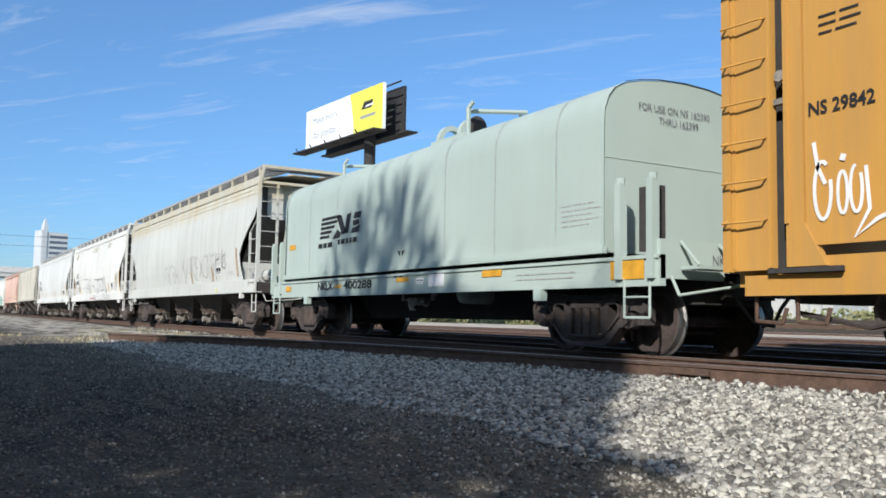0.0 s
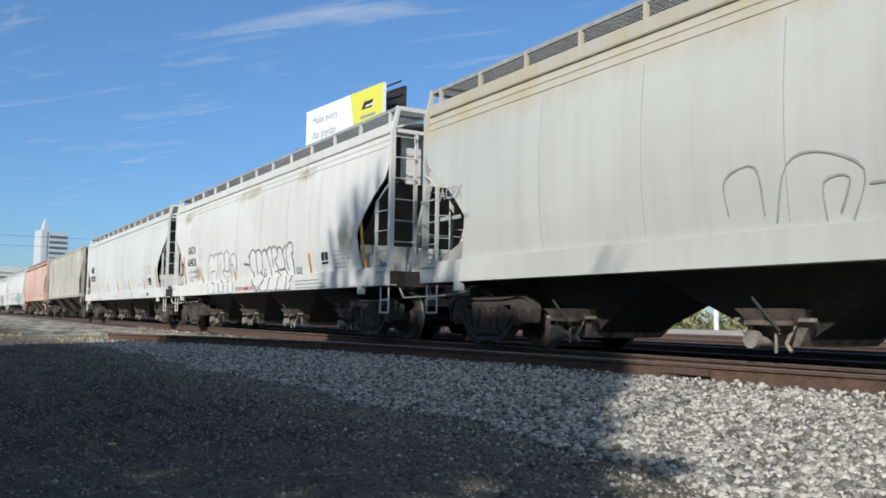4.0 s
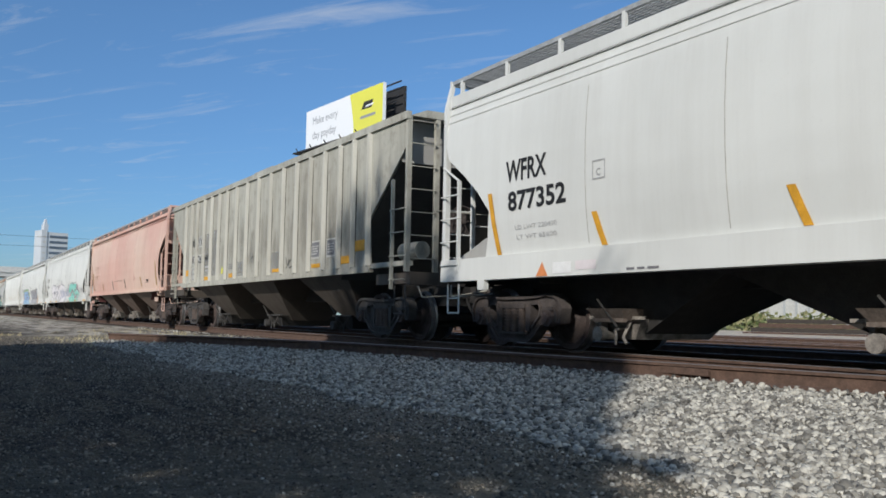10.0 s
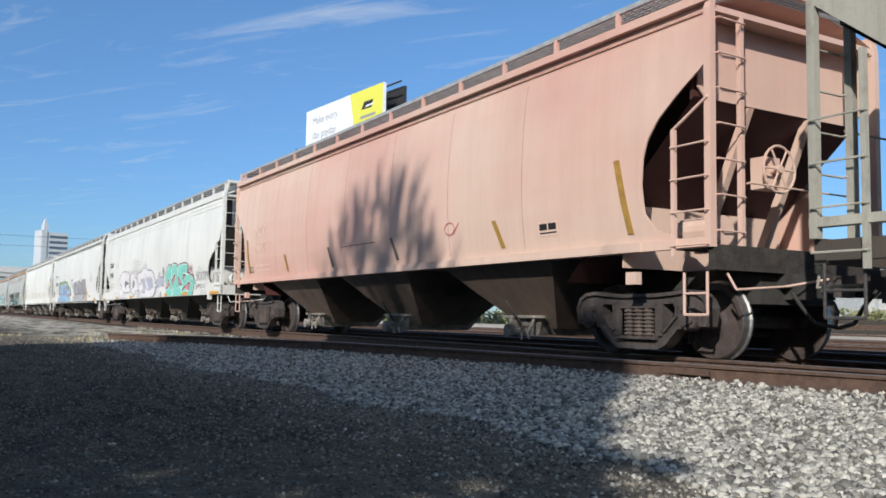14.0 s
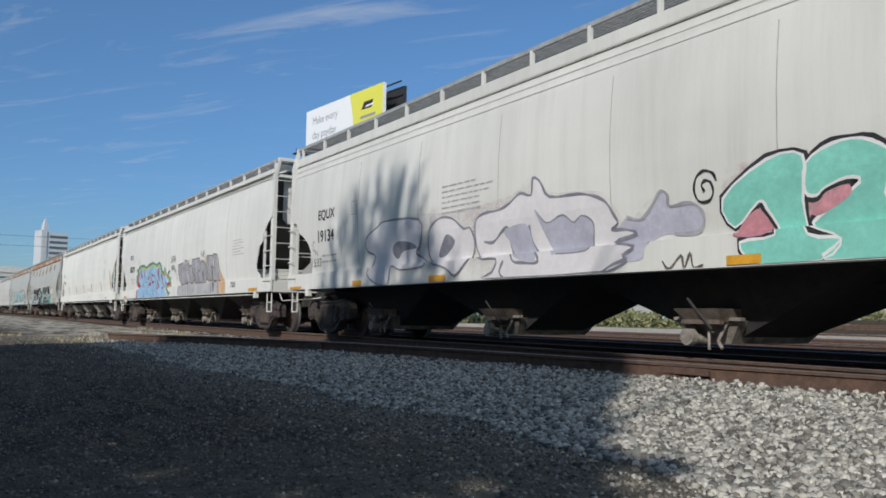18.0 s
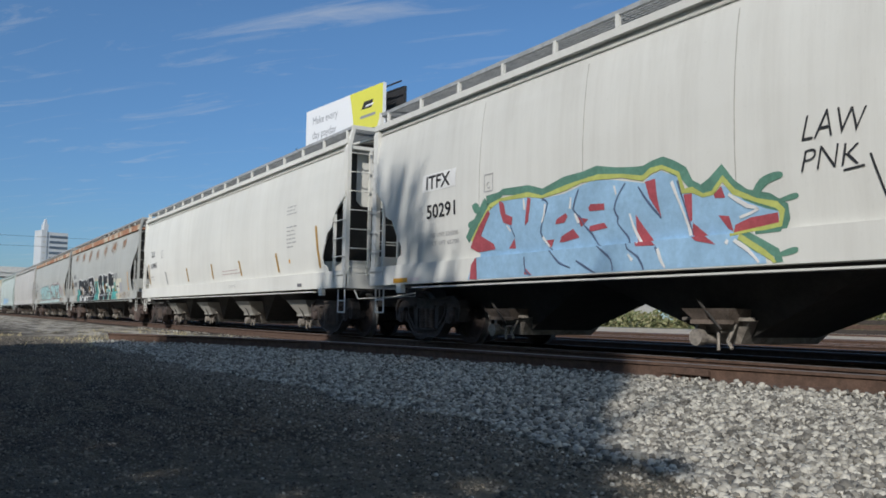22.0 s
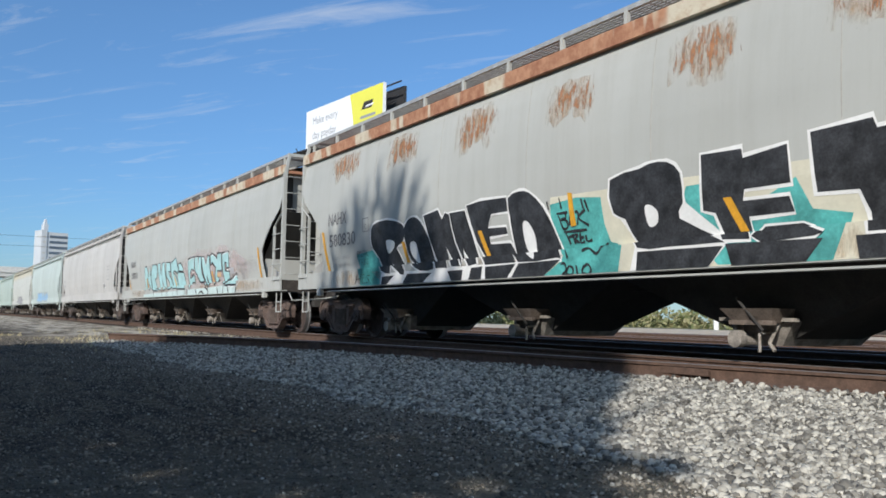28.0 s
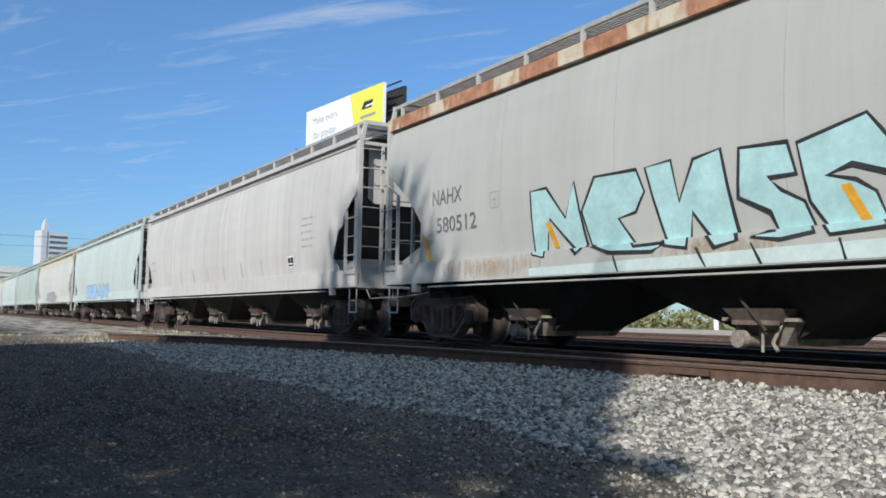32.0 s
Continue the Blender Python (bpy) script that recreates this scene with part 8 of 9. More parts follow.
line(carI, [(0.02, 1.55), (0.04, 1.47), (0.14, 1.48)], M_INK, .032, .0150)
line(carI, [(-0.45, 1.19), (-0.36, 1.19), (-0.33, 1.1), (-0.4, 1.04), (-0.3, 1.04)], M_INK, .032, .0150)
line(carI, [(-0.12, 1.16), (-0.09, 1.04)], M_INK, .032, .0150)
line(carI, [(-0.26, 1.16), (-0.32, 1.09), (-0.28, 1.04), (-0.2, 1.04), (-0.18, 1.11), (-0.25, 1.16)], M_INK, .032, .0150)
line(carI, [(0.05, 1.15), (0, 1.08), (0.05, 1.04), (0.14, 1.04), (0.18, 1.09), (0.12, 1.16), (0.05, 1.14)], M_INK, .032, .0150)
line(carI, [(-0.49, 2.09), (-0.44, 1.94)], M_INK, .032, .0150)
line(carI, [(-0.03, 2.03), (0.02, 1.88)], M_INK, .032, .0150)
line(carI, [(0.04, 2.01), (0.12, 1.85)], M_INK, .032, .0150)
line(carI, [(-0.01, 1.34), (0.13, 1.37), (0.28, 1.29), (0.37, 1.37), (0.44, 1.42)], M_INK, .032, .0150)
line(carI, [(-0.76, 2.07), (-0.72, 1.95)], M_INK, .032, .0150)
line(carI, [(-0.35, 1.37), (-0.3, 1.26)], M_INK, .032, .0150)


def rust_run(car, x0, x1, z0, z1, seed):
    """Rust that runs down from the roof edge in short broken streaks."""
    rng = random.Random(seed)
    n = 9
    foot = [(x0 + (x1 - x0) * i / n, z0 + (z1 - z0) * rng.uniform(0, .35)) for i in range(n + 1)]
    head = [(x1 - (x1 - x0) * i / n, z1 - (z1 - z0) * rng.uniform(0, .12)) for i in range(n + 1)]
    wash(car, foot + head, M_RUST_HAZE, .0045, 1, "rust_bloom")
    wash(car, [(x + .1, z + .08) for x, z in foot] + head, M_RUST_DEEP, .0062, 1, "rust_bloom")


for i, (x0, x1, z0, z1) in enumerate(((-8.5, -7.1, 3.2, 3.88), (-5.8, -4.6, 3.1, 3.85), (-3.3, -2.1, 3.0, 3.85), (-.84, .15, 3.02, 3.75), (1.5, 2.5, 3.05, 3.85), (3.6, 5.2, 3.15, 3.85), (6.4, 7.5, 3.2, 3.8))):
    rust_run(carI, x0, x1, z0, z1, 40 + i)

# turquoise letters
wash(carJ, [(0.03, 1.41), (0.53, 2.29), (2.24, 2.53), (3.55, 2.46), (4.65, 2.56), (5.95, 2.37), (6.45, 2.27), (6.94, 2.07), (7.61, 1.9), (8.2, 1.64), (8.2, 1.05), (6.68, 1.04), (0.16, 1.13)], M_PINK_HAZE, .0040)
letter(carJ, [(-5.52, 2.25), (-5.15, 2.26), (-4.75, 1.81), (-4.55, 2.28), (-4.34, 1.42), (-4.53, 1.31), (-5.1, 1.83), (-5.22, 1.3), (-5.49, 1.35)], M_AQUA, M_INK, .045, None, 0)
letter(carJ, [(-4.14, 2.28), (-3.37, 2.27), (-3.24, 1.99), (-3.41, 1.76), (-3.72, 1.71), (-3.43, 1.34), (-2.92, 1.35), (-3.13, 1.26), (-3.88, 1.29), (-4.26, 1.41), (-4.41, 1.86)], M_AQUA, M_INK, .045, None, 0)
letter(carJ, [(-3.22, 2.27), (-2.8, 2.3), (-2.69, 1.81), (-2.46, 2.26), (-2.07, 2.32), (-1.87, 1.31), (-2.18, 1.25), (-2.51, 1.67), (-2.58, 1.27), (-2.92, 1.32)], M_AQUA, M_INK, .045, None, 0)
letter(carJ, [(-1.82, 2.28), (-1.22, 2.25), (-1.13, 1.92), (-1.47, 1.92), (-1.32, 1.78), (-1.06, 1.64), (-0.94, 1.33), (-1.33, 1.28), (-1.69, 1.33), (-1.39, 1.38), (-1.47, 1.57), (-1.86, 1.76)], M_AQUA, M_INK, .045, None, 0)
letter(carJ, [(-1.11, 2.22), (-0.36, 2.38), (-0.02, 1.94), (-0.19, 1.81), (-0.53, 1.93), (-0.8, 1.86), (-0.5, 1.78), (-0.31, 1.65), (-0.2, 1.32), (-0.77, 1.29), (-1, 1.63)], M_AQUA, M_INK, .045, None, 0)
letter(carJ, [(-0.01, 2.14), (0.28, 2.17), (0.59, 1.99), (0.62, 1.86), (0.02, 1.9)], M_AQUA, M_INK, .045, None, 0)
letter(carJ, [(-0.18, 1.87), (0.71, 1.82), (0.81, 1.62), (0.95, 1.26), (-0.15, 1.28), (-0.17, 1.58)], M_AQUA, M_INK, .045, None, 0)
wash(carJ, [(-5.57, 1.16), (0.95, 1.23), (1.12, 1.04), (-5.56, 1.04)], M_AQUA_PALE, .0068, 0)
line(carJ, [(-3.8, 1.25), (-3.71, 1.04)], M_INK, .03)
line(carJ, [(-2.44, 1.27), (-2.3, 1.04)], M_INK, .03)
line(carJ, [(-1.69, 1.27), (-1.56, 1.04)], M_INK, .03)
line(carJ, [(-0.67, 1.25), (-0.61, 1.04)], M_INK, .03)
line(carJ, [(-0.15, 1.26), (0.05, 1.04)], M_INK, .03)
line(carJ, [(0.95, 1.23), (0.91, 1.04)], M_INK, .03)
letter(carJ, [(1.32, 2.24), (2.06, 2.28), (2.06, 1.84), (1.75, 1.89), (1.51, 1.76), (1.53, 1.58), (1.88, 1.7), (2.09, 1.67), (2.09, 1.43), (1.73, 1.46), (1.61, 1.24), (1.34, 1.44), (1.26, 1.84)], M_AQUA, M_INK, .06, None, 0)
line(carJ, [(1.35, 2.18), (2.02, 2.23), (2.08, 1.78), (1.71, 1.84)], M_SPRAY_WHITE, .025, .0145)
letter(carJ, [(2.12, 2.27), (2.55, 2.27), (2.57, 1.88), (2.64, 2.26), (2.93, 2.24), (2.97, 1.71), (3.2, 1.45), (2.78, 1.42), (2.61, 1.48), (2.35, 1.7), (2.16, 1.83)], M_AQUA, M_INK, .06, None, 0)
line(carJ, [(2.15, 2.22), (2.51, 2.22), (2.59, 1.83), (2.61, 2.21)], M_SPRAY_WHITE, .025, .0145)
letter(carJ, [(2.97, 2.23), (3.29, 2.22), (3.45, 1.99), (3.72, 2.25), (3.88, 2.21), (3.92, 1.79), (4.03, 1.39), (3.88, 1.27), (3.71, 1.33), (3.5, 1.69), (3.59, 1.29), (3.37, 1.38), (3.11, 1.7)], M_AQUA, M_INK, .06, None, 0)
line(carJ, [(3, 2.18), (3.26, 2.18), (3.48, 1.94), (3.69, 2.21)], M_SPRAY_WHITE, .025, .0145)
letter(carJ, [(3.96, 2.2), (4.13, 2.27), (4.39, 2.23), (4.71, 2.1), (4.76, 2.25), (5.17, 2.24), (5.16, 1.71), (4.68, 1.73), (4.63, 1.58), (4.85, 1.46), (4.49, 1.31), (4.41, 1.59), (4.55, 1.83), (4.19, 1.99), (4.03, 1.93)], M_AQUA, M_INK, .06, None, 0)
line(carJ, [(3.98, 2.15), (4.1, 2.23), (4.41, 2.19), (4.69, 2.06)], M_SPRAY_WHITE, .025, .0145)
letter(carJ, [(5.23, 2.23), (5.89, 2.24), (5.9, 1.78), (5.64, 1.77), (5.66, 1.92), (5.51, 1.94), (5.48, 1.71), (5.9, 1.67), (5.89, 1.39), (5.44, 1.3), (5.25, 1.64)], M_AQUA, M_INK, .06, None, 0)
line(carJ, [(5.25, 2.18), (5.87, 2.2), (5.91, 1.74), (5.62, 1.73)], M_SPRAY_WHITE, .025, .0145)
letter(carJ, [(5.98, 1.43), (6.57, 1.57), (6.68, 1.27), (5.93, 1.27), (5.6, 1.27), (5.65, 1.41)], M_AQUA, M_INK, .06, None, 0)
line(carJ, [(6.06, 1.38), (6.55, 1.53), (6.7, 1.23), (5.91, 1.24)], M_SPRAY_WHITE, .025, .0145)
wash(carJ, [(1.33, 1.23), (3.88, 1.24), (5.51, 1.27), (6.63, 1.23), (6.6, 1.04), (1.33, 1.04)], M_AQUA_PALE, .0068, 0)
wash(carJ, [(4.67, 1.67), (5.06, 1.67), (5.04, 1.54), (4.67, 1.55)], M_PEACH, .0133, 0)
wash(carJ, [(5.96, 1.76), (6.33, 1.76), (6.33, 1.57), (5.97, 1.57)], M_PATCH, .0133, 0)
line(carJ, [(1.27, 1.25), (1.3, 1.04)], M_INK, .05)
line(carJ, [(2.35, 1.21), (2.5, 1.04)], M_INK, .05)
line(carJ, [(3.46, 1.25), (3.8, 1.17), (3.8, 1.04)], M_INK, .05)
line(carJ, [(4.78, 1.22), (4.92, 1.04)], M_INK, .05)
line(carJ, [(5.44, 1.27), (5.38, 1.04)], M_INK, .05)
line(carJ, [(5.84, 1.26), (5.95, 1.04)], M_INK, .05)
line(carJ, [(6.65, 1.23), (6.6, 1.04)], M_INK, .05)
line(carJ, [(2.74, 1.04), (3.02, 1.14), (3.38, 1.04)], M_INK, .05)

# rust on the sills
for car in (carI, carJ):
    for x0, x1, z0, z1 in ((-7.6, -4.9, 1.06, 1.37), (-3.0, -1.1, 1.12, 1.37), (2.2, 4.6, 1.06, 1.37), (5.1, 8.6, 1.06, 1.37)):
        painted(car, "rust_stain", [bar(x0, x1, z0, z1)], M_RUST_HAZE, car_side, .0045)


# a bubble tag on one end panel
def end_stroke(car, half, pts, w, mat):
    s = Shape()
    for q in stroke(curve(pts, False, 4), w):
        s.prism(q, half - .299, half - .292, "x")
    part("graffiti_line", s, mat, car)


for pts in ([(-.95, 3.95), (-.95, 3.15), (-.55, 3.10), (-.42, 3.30), (-.62, 3.52), (-.42, 3.72), (-.55, 3.95), (-.95, 3.95)], [(-.80, 3.80), (-.62, 3.78), (-.62, 3.64), (-.80, 3.62)], [(-.80, 3.45), (-.60, 3.42), (-.60, 3.25), (-.80, 3.24)],
            [(-.95, 3.05), (-.90, 2.90), (-.80, 3.05)], [(-.68, 3.02), (-.74, 2.92), (-.62, 2.90), (-.60, 3.02), (-.68, 3.02)], [(-.52, 2.88), (-.50, 3.05), (-.38, 3.0), (-.48, 2.95)]):
    end_stroke(carG, xG, pts, .06, M_DUSK)

# small stencils on the end panels
for car, half, zz in ((carA, xA, 3.62), (carF, xF, 3.62)):
    s = Shape()
    rng = random.Random(3)
    for row in range(2):
        y = -.15
        for i in range(5 if row else 4):
            s.box(half - .30, half - .292, y, y + .075, zz - .2 * row, zz - .2 * row + .11)
            y += .12
    part("stencil_line", s, M_GREY_INK, car)


# ---------------------------------------------------------------- ground
FRONT = [(-34.0, -4.0), (-26.0, -0.2), (-19.9, 3.41), (-17.0, 5.05), (-14.0, 6.12), (-10.96, 6.64), (-8.6, 6.90), (-6.2, 7.19), (-4.8, 7.42), (-2.0, 7.62), (6.0, 7.9), (30.0, 8.0)]


def front_y(x):
    """The near rail of the joining track, which swings towards the camera."""
    for (a, p), (b, q) in zip(FRONT, FRONT[1:]):
        if x <= b:
            return p + (q - p) * max(0.0, (x - a) / (b - a))
    return FRONT[-1][1]


def height(x, y):
    z = -0.37
    rise = min(1.0, max(0.0, (y - front_y(x) + 3.2) / 3.0))
    z += 0.155 * rise
    return z + 0.012 * noise.noise((x * .8, y * .8, 0))


def tone_mix(n, c):
    return n.mix(1.0, c, (0.45, 0.44, 0.42), "MULTIPLY")


def ground_material():
    n = Nodes("yard_ground")
    sep = n.node("SeparateXYZ")
    n.link(n.tex.outputs["Object"], sep.inputs[0])
    wob = n.noise(0.5, 5, 0.65, lo=0.2, hi=0.8)
    dark = n.mix(n.noise(2.2, 9, .80, stretch=(.45, 1.6, 1), lo=.43, hi=.60), (0.044, 0.036, 0.028), (0.285, 0.225, 0.160))
    dark = n.mix(n.noise(11, 6, .75, stretch=(1, 1.3, 1), lo=.42, hi=.62), tone_mix(n, dark), dark)
    dark = n.mix(n.noise(38, 5, .8, stretch=(.8, 1.3, 1), lo=.40, hi=.60), tone_mix(n, dark), dark)
    dark = n.mix(n.math("MULTIPLY", n.math("MULTIPLY", n.noise(45, 3, .7, lo=.50, hi=.68), n.noise(2.2, 5, .7, stretch=(.6, 1.6, 1), lo=.45, hi=.62)), 0.8), dark, (0.40, 0.33, 0.23))
    pale = n.mix(n.noise(2.5, 6, .7), (0.22, 0.205, 0.18), (0.40, 0.375, 0.33))
    pale = n.mix(n.noise(30, 3, .7, lo=.5, hi=.8), pale, (0.12, 0.115, 0.11))
    sand = n.mix(n.noise(1.2, 6, .7, stretch=(.35, 1.6, 1), lo=.42, hi=.58), (0.13, 0.11, 0.08), (0.62, 0.56, 0.46))

    def ramp(sock, lo, hi):
        r = n.node("MapRange")
        r.inputs["From Min"].default_value, r.inputs["From Max"].default_value = lo, hi
        n.link(sock, r.inputs["Value"])
        return r.outputs[0]

    # ballast starts along the shoulder; sandy dirt to the far side and far along the line
    ysh = n.math("ADD", sep.outputs[1], n.math("MULTIPLY", wob, 0.9))
    c = n.mix(ramp(ysh, 2.7, 4.7), dark, pale)
    dirt = n.mix(n.noise(7, 6, .75), (0.12, 0.115, 0.085), (0.34, 0.32, 0.25))
    near = n.math("MULTIPLY", ramp(sep.outputs[0], -6.0, -2.5), ramp(sep.outputs[1], 4.6, 3.4))
    c = n.mix(near, c, dirt)
    xs = n.math("ADD", sep.outputs[0], n.math("MULTIPLY", wob, 6))
    c = n.mix(n.math("MULTIPLY", ramp(xs, -17, -21), ramp(ysh, 2.2, 3.6)), c, sand)
    # dark ballast round the tracks, with the train's shade put into its colour
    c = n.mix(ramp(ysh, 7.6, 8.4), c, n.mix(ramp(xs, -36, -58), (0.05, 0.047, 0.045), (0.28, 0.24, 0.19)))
    # pale ground, begun where the train's shadow ends
    far = n.mix(n.noise(.8, 6, .7), (0.56, 0.46, 0.34), (0.74, 0.64, 0.50))
    c = n.mix(ramp(ysh, 15.5, 18.0), c, far)
    green = n.mix(n.noise(.6, 6, .7), (0.09, 0.11, 0.04), (0.22, 0.19, 0.11))
    c = n.mix(ramp(ysh, 56, 59), c, green)
    n.color(c)
    n.rough(.95)
    n.bump(n.noise(26, 6, .8, lo=.2, hi=.8), 1.0, .05)
    return n.mat


def build_ground():
    xs = [-3000, -1000, -300, -150] + [-100 + 2 * i for i in range(35)] + [-30 + .5 * i for i in range(64)] + [4, 8, 15, 30, 60, 150, 400, 1500]
    ys = [-900, -100, -40, -20, -12, -8, -5] + [-3 + .4 * i for i in range(40)] + [14, 16, 20, 25, 30, 40, 60, 100, 300, 900, 3000]
    s = Shape().grid([[(x, y, height(x, y)) for x in xs] for y in ys])
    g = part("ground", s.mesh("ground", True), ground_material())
    tagged(g, "dark cinders, ballast shoulder and sandy dirt of a rail yard", "ground", kind="structure")


build_ground()


def stone_material(name="ballast_stone", k=1.0, warm=(1, .98, .925)):
    n = Nodes(name)
    geo = n.node("NewGeometry")
    ramp = n.node("ValToRGB")
    ramp.color_ramp.elements[0].color = (0.06, 0.058, 0.055, 1)
    ramp.color_ramp.elements[1].color = (0.71, 0.695, 0.64, 1)
    mid = ramp.color_ramp.elements.new(0.45)
    mid.color = (0.34, 0.332, 0.305, 1)
    n.link(geo.outputs["Random Per Island"], ramp.inputs[0])
    c = n.mix(n.noise(40, 4, .7), (.20, .19, .175), ramp.outputs[0])
    n.color(n.mix(1.0, n.mix(0.6, c, ramp.outputs[0]), tuple(k * q for q in warm), "MULTIPLY"))
    n.rough(.9)
    n.bump(n.noise(90, 3, .6), .3, .004)
    return n.mat


ICO_V = [(0, 0, -1), (.72, -.53, -.45), (-.28, -.85, -.45), (-.89, 0, -.45), (-.28, .85, -.45), (.72, .53, -.45),
         (.28, -.85, .45), (-.72, -.53, .45), (-.72, .53, .45), (.28, .85, .45), (.89, 0, .45), (0, 0, 1)]
ICO_F = [(0, 1, 2), (1, 0, 5), (0, 2, 3), (0, 3, 4), (0, 4, 5), (1, 5, 10), (2, 1, 6), (3, 2, 7), (4, 3, 8), (5, 4, 9),
         (1, 10, 6), (2, 6, 7), (3, 7, 8), (4, 8, 9), (5, 9, 10), (6, 10, 11), (7, 6, 11), (8, 7, 11), (9, 8, 11), (10, 9, 11)]


def scatter(name, places, label, mat):
    """Many broken stones in one mesh: places of (x, y, z, size)."""
    rng = np.random.default_rng(5)
    base = np.array(ICO_V)
    face = np.array(ICO_F)
    k = len(places)
    pts = np.array(places)
    v = base[None] * rng.uniform(.62, 1.25, (k, 12, 1)) * rng.uniform(.55, 1.2, (k, 1, 3))
    a, b = rng.uniform(0, 6.28, k), rng.uniform(-.9, .9, k)
    ca, sa, cb, sb = np.cos(a), np.sin(a), np.cos(b), np.sin(b)
    x, y, z = v[..., 0], v[..., 1], v[..., 2] * .8
    y, z = y * cb[:, None] - z * sb[:, None], y * sb[:, None] + z * cb[:, None]
    x, y = x * ca[:, None] - y * sa[:, None], x * sa[:, None] + y * ca[:, None]
    v = np.stack([x, y, z], -1) * pts[:, 3][:, None, None] + pts[:, None, :3]
    f = face[None] + (np.arange(k) * 12)[:, None, None]
    me = bpy.data.meshes.new(name)
    me.vertices.add(k * 12)
    me.vertices.foreach_set("co", v.reshape(-1))
    me.loops.add(k * 60)
    me.loops.foreach_set("vertex_index", f.reshape(-1).astype(np.int32))
    me.polygons.add(k * 20)
    me.polygons.foreach_set("loop_start", np.arange(k * 20, dtype=np.int32) * 3)
    me.update(calc_edges=True)
    me.materials.append(None)
    ob = part(name, me, mat)
    tagged(ob, label, "gravel", kind="stuff")


def build_stones():
    rng = random.Random(3)
    out = []
    while len(out) < 40000:
        x = -1.0 - 27 * rng.random() ** 1.5
        y = rng.uniform(1.2, 8.0)
        edge = 3.55 + .35 * noise.noise((x * .6, 3, 0)) - (.06 * max(0, -10 - x)) - .6 * max(0, x + 3.7)
        fy = front_y(x)
        if y > fy - .06 or x < -21 and rng.random() < .6:
            continue
        if y < edge and rng.random() > .42 * math.exp((y - edge) * 2.2):
            continue
        size = rng.uniform(.014, .040) if y > edge else rng.uniform(.006, .018)
        lift = .05 * max(0, 1 - (fy - y) / .5) if fy - y < .5 else 0
        out.append((x, y, height(x, y) + size * .25 + lift * rng.random(), size))
    for i in range(6000):
        x = -1.0 + 9 * rng.random() ** 1.3
        fy = front_y(x)
        y = rng.uniform(1.2, fy - .1)
        if y < 2.0 + .3 * noise.noise((x * .6, 3, 0)) and rng.random() > .3:
            continue
        size = rng.uniform(.014, .040)
        out.append((x, y, height(x, y) + size * .25, size))
    grit = []
    for i in range(60000):
        x = -.5 - 24 * rng.random() ** 1.4
        y = rng.uniform(.2, 4.4)
        coarse = min(1.0, max(0.0, (y - 1.6) / 2.0)) * rng.random()
        grit.append((x, y, height(x, y) + .001, rng.uniform(.004, .013) * (1 + 1.1 * coarse) * (1.6 if rng.random() < .06 else 1)))
    scatter("grit", grit, "fine dark cinders and grit on the packed ground", stone_material("grit_stone", .56, (1, .92, .81)))
    for i in range(5500):
        x, y = rng.uniform(-40, 2), rng.uniform(7.4, 11.5)
        if y < front_y(x) + .12 or abs(abs(y - TRACK) - .755) < .09:
            continue
        out.append((x, y, height(x, y) + .01, rng.uniform(.02, .045)))
    scatter("ballast", out, "loose grey limestone ballast beside the rails", stone_material())


build_stones()


# ---------------------------------------------------------------- tracks
def rail_section():
    return [(-.07, -.185), (.07, -.185), (.07, -.172), (.012, -.145), (.009, -.05), (.036, -.036), (.036, -.006), (.028, 0), (-.028, 0), (-.036, -.006), (-.036, -.036), (-.009, -.05), (-.012, -.145), (-.07, -.172)]


def rail_mesh(pts):
    """A rail along points (x, y), with a worn head."""
    sec = rail_section()
    s = Shape()
    rows = []
    for i, (x, y) in enumerate(pts):
        a, b = pts[max(0, i - 1)], pts[min(len(pts) - 1, i + 1)]
        d = math.hypot(b[0] - a[0], b[1] - a[1])
        nx, ny = -(b[1] - a[1]) / d, (b[0] - a[0]) / d
        rows.append([(x + nx * u, y + ny * u, w) for u, w in sec + sec[:1]])
    s.grid(rows)
    me = s.mesh("rail")
    me.materials.append(None)
    for q in me.polygons:
        if all(me.vertices[i].co.z > -.008 for i in q.vertices):
            q.material_index = 1
    return me


def add_rail(track, pts, z=0.0):
    r = part("rail", rail_mesh(pts), M_RAIL, track, at=pose(0, 0, z))
    r.material_slots[1].link = "OBJECT"
    r.material_slots[1].material = M_HEAD


def build_track(yc, x0, x1, label, ties=0, z=0.0):
    t = holder("railway_track", label, "railway track")
    tagged(t, kind="structure")
    for k in (-1, 1):
        add_rail(t, [(x0, yc + k * .755), (x1, yc + k * .755)], z)
    tie = Shape().box(-.115, .115, -1.3, 1.3, -.37, -.192).mesh("tie")
    plate = Shape().box(-.09, .09, -.20, .20, -.192, -.180).mesh("tie_plate")
    for i in range(ties):
        x = 4 - .52 * i
        part("tie", tie, M_TIE, t, at=pose(x, yc, z))
        if i < 60:
            part("tie_plate", plate, M_RAIL, t, at=pose(x, yc - .755, z))
    return t


main_track = build_track(TRACK, -420, 60, "rusty steel rails on timber ties under the train", 110)
for yc in (13.6, 18.2, 24.0):
    build_track(yc, -420, 60, "empty yard track with dark rails", 0, -.02)


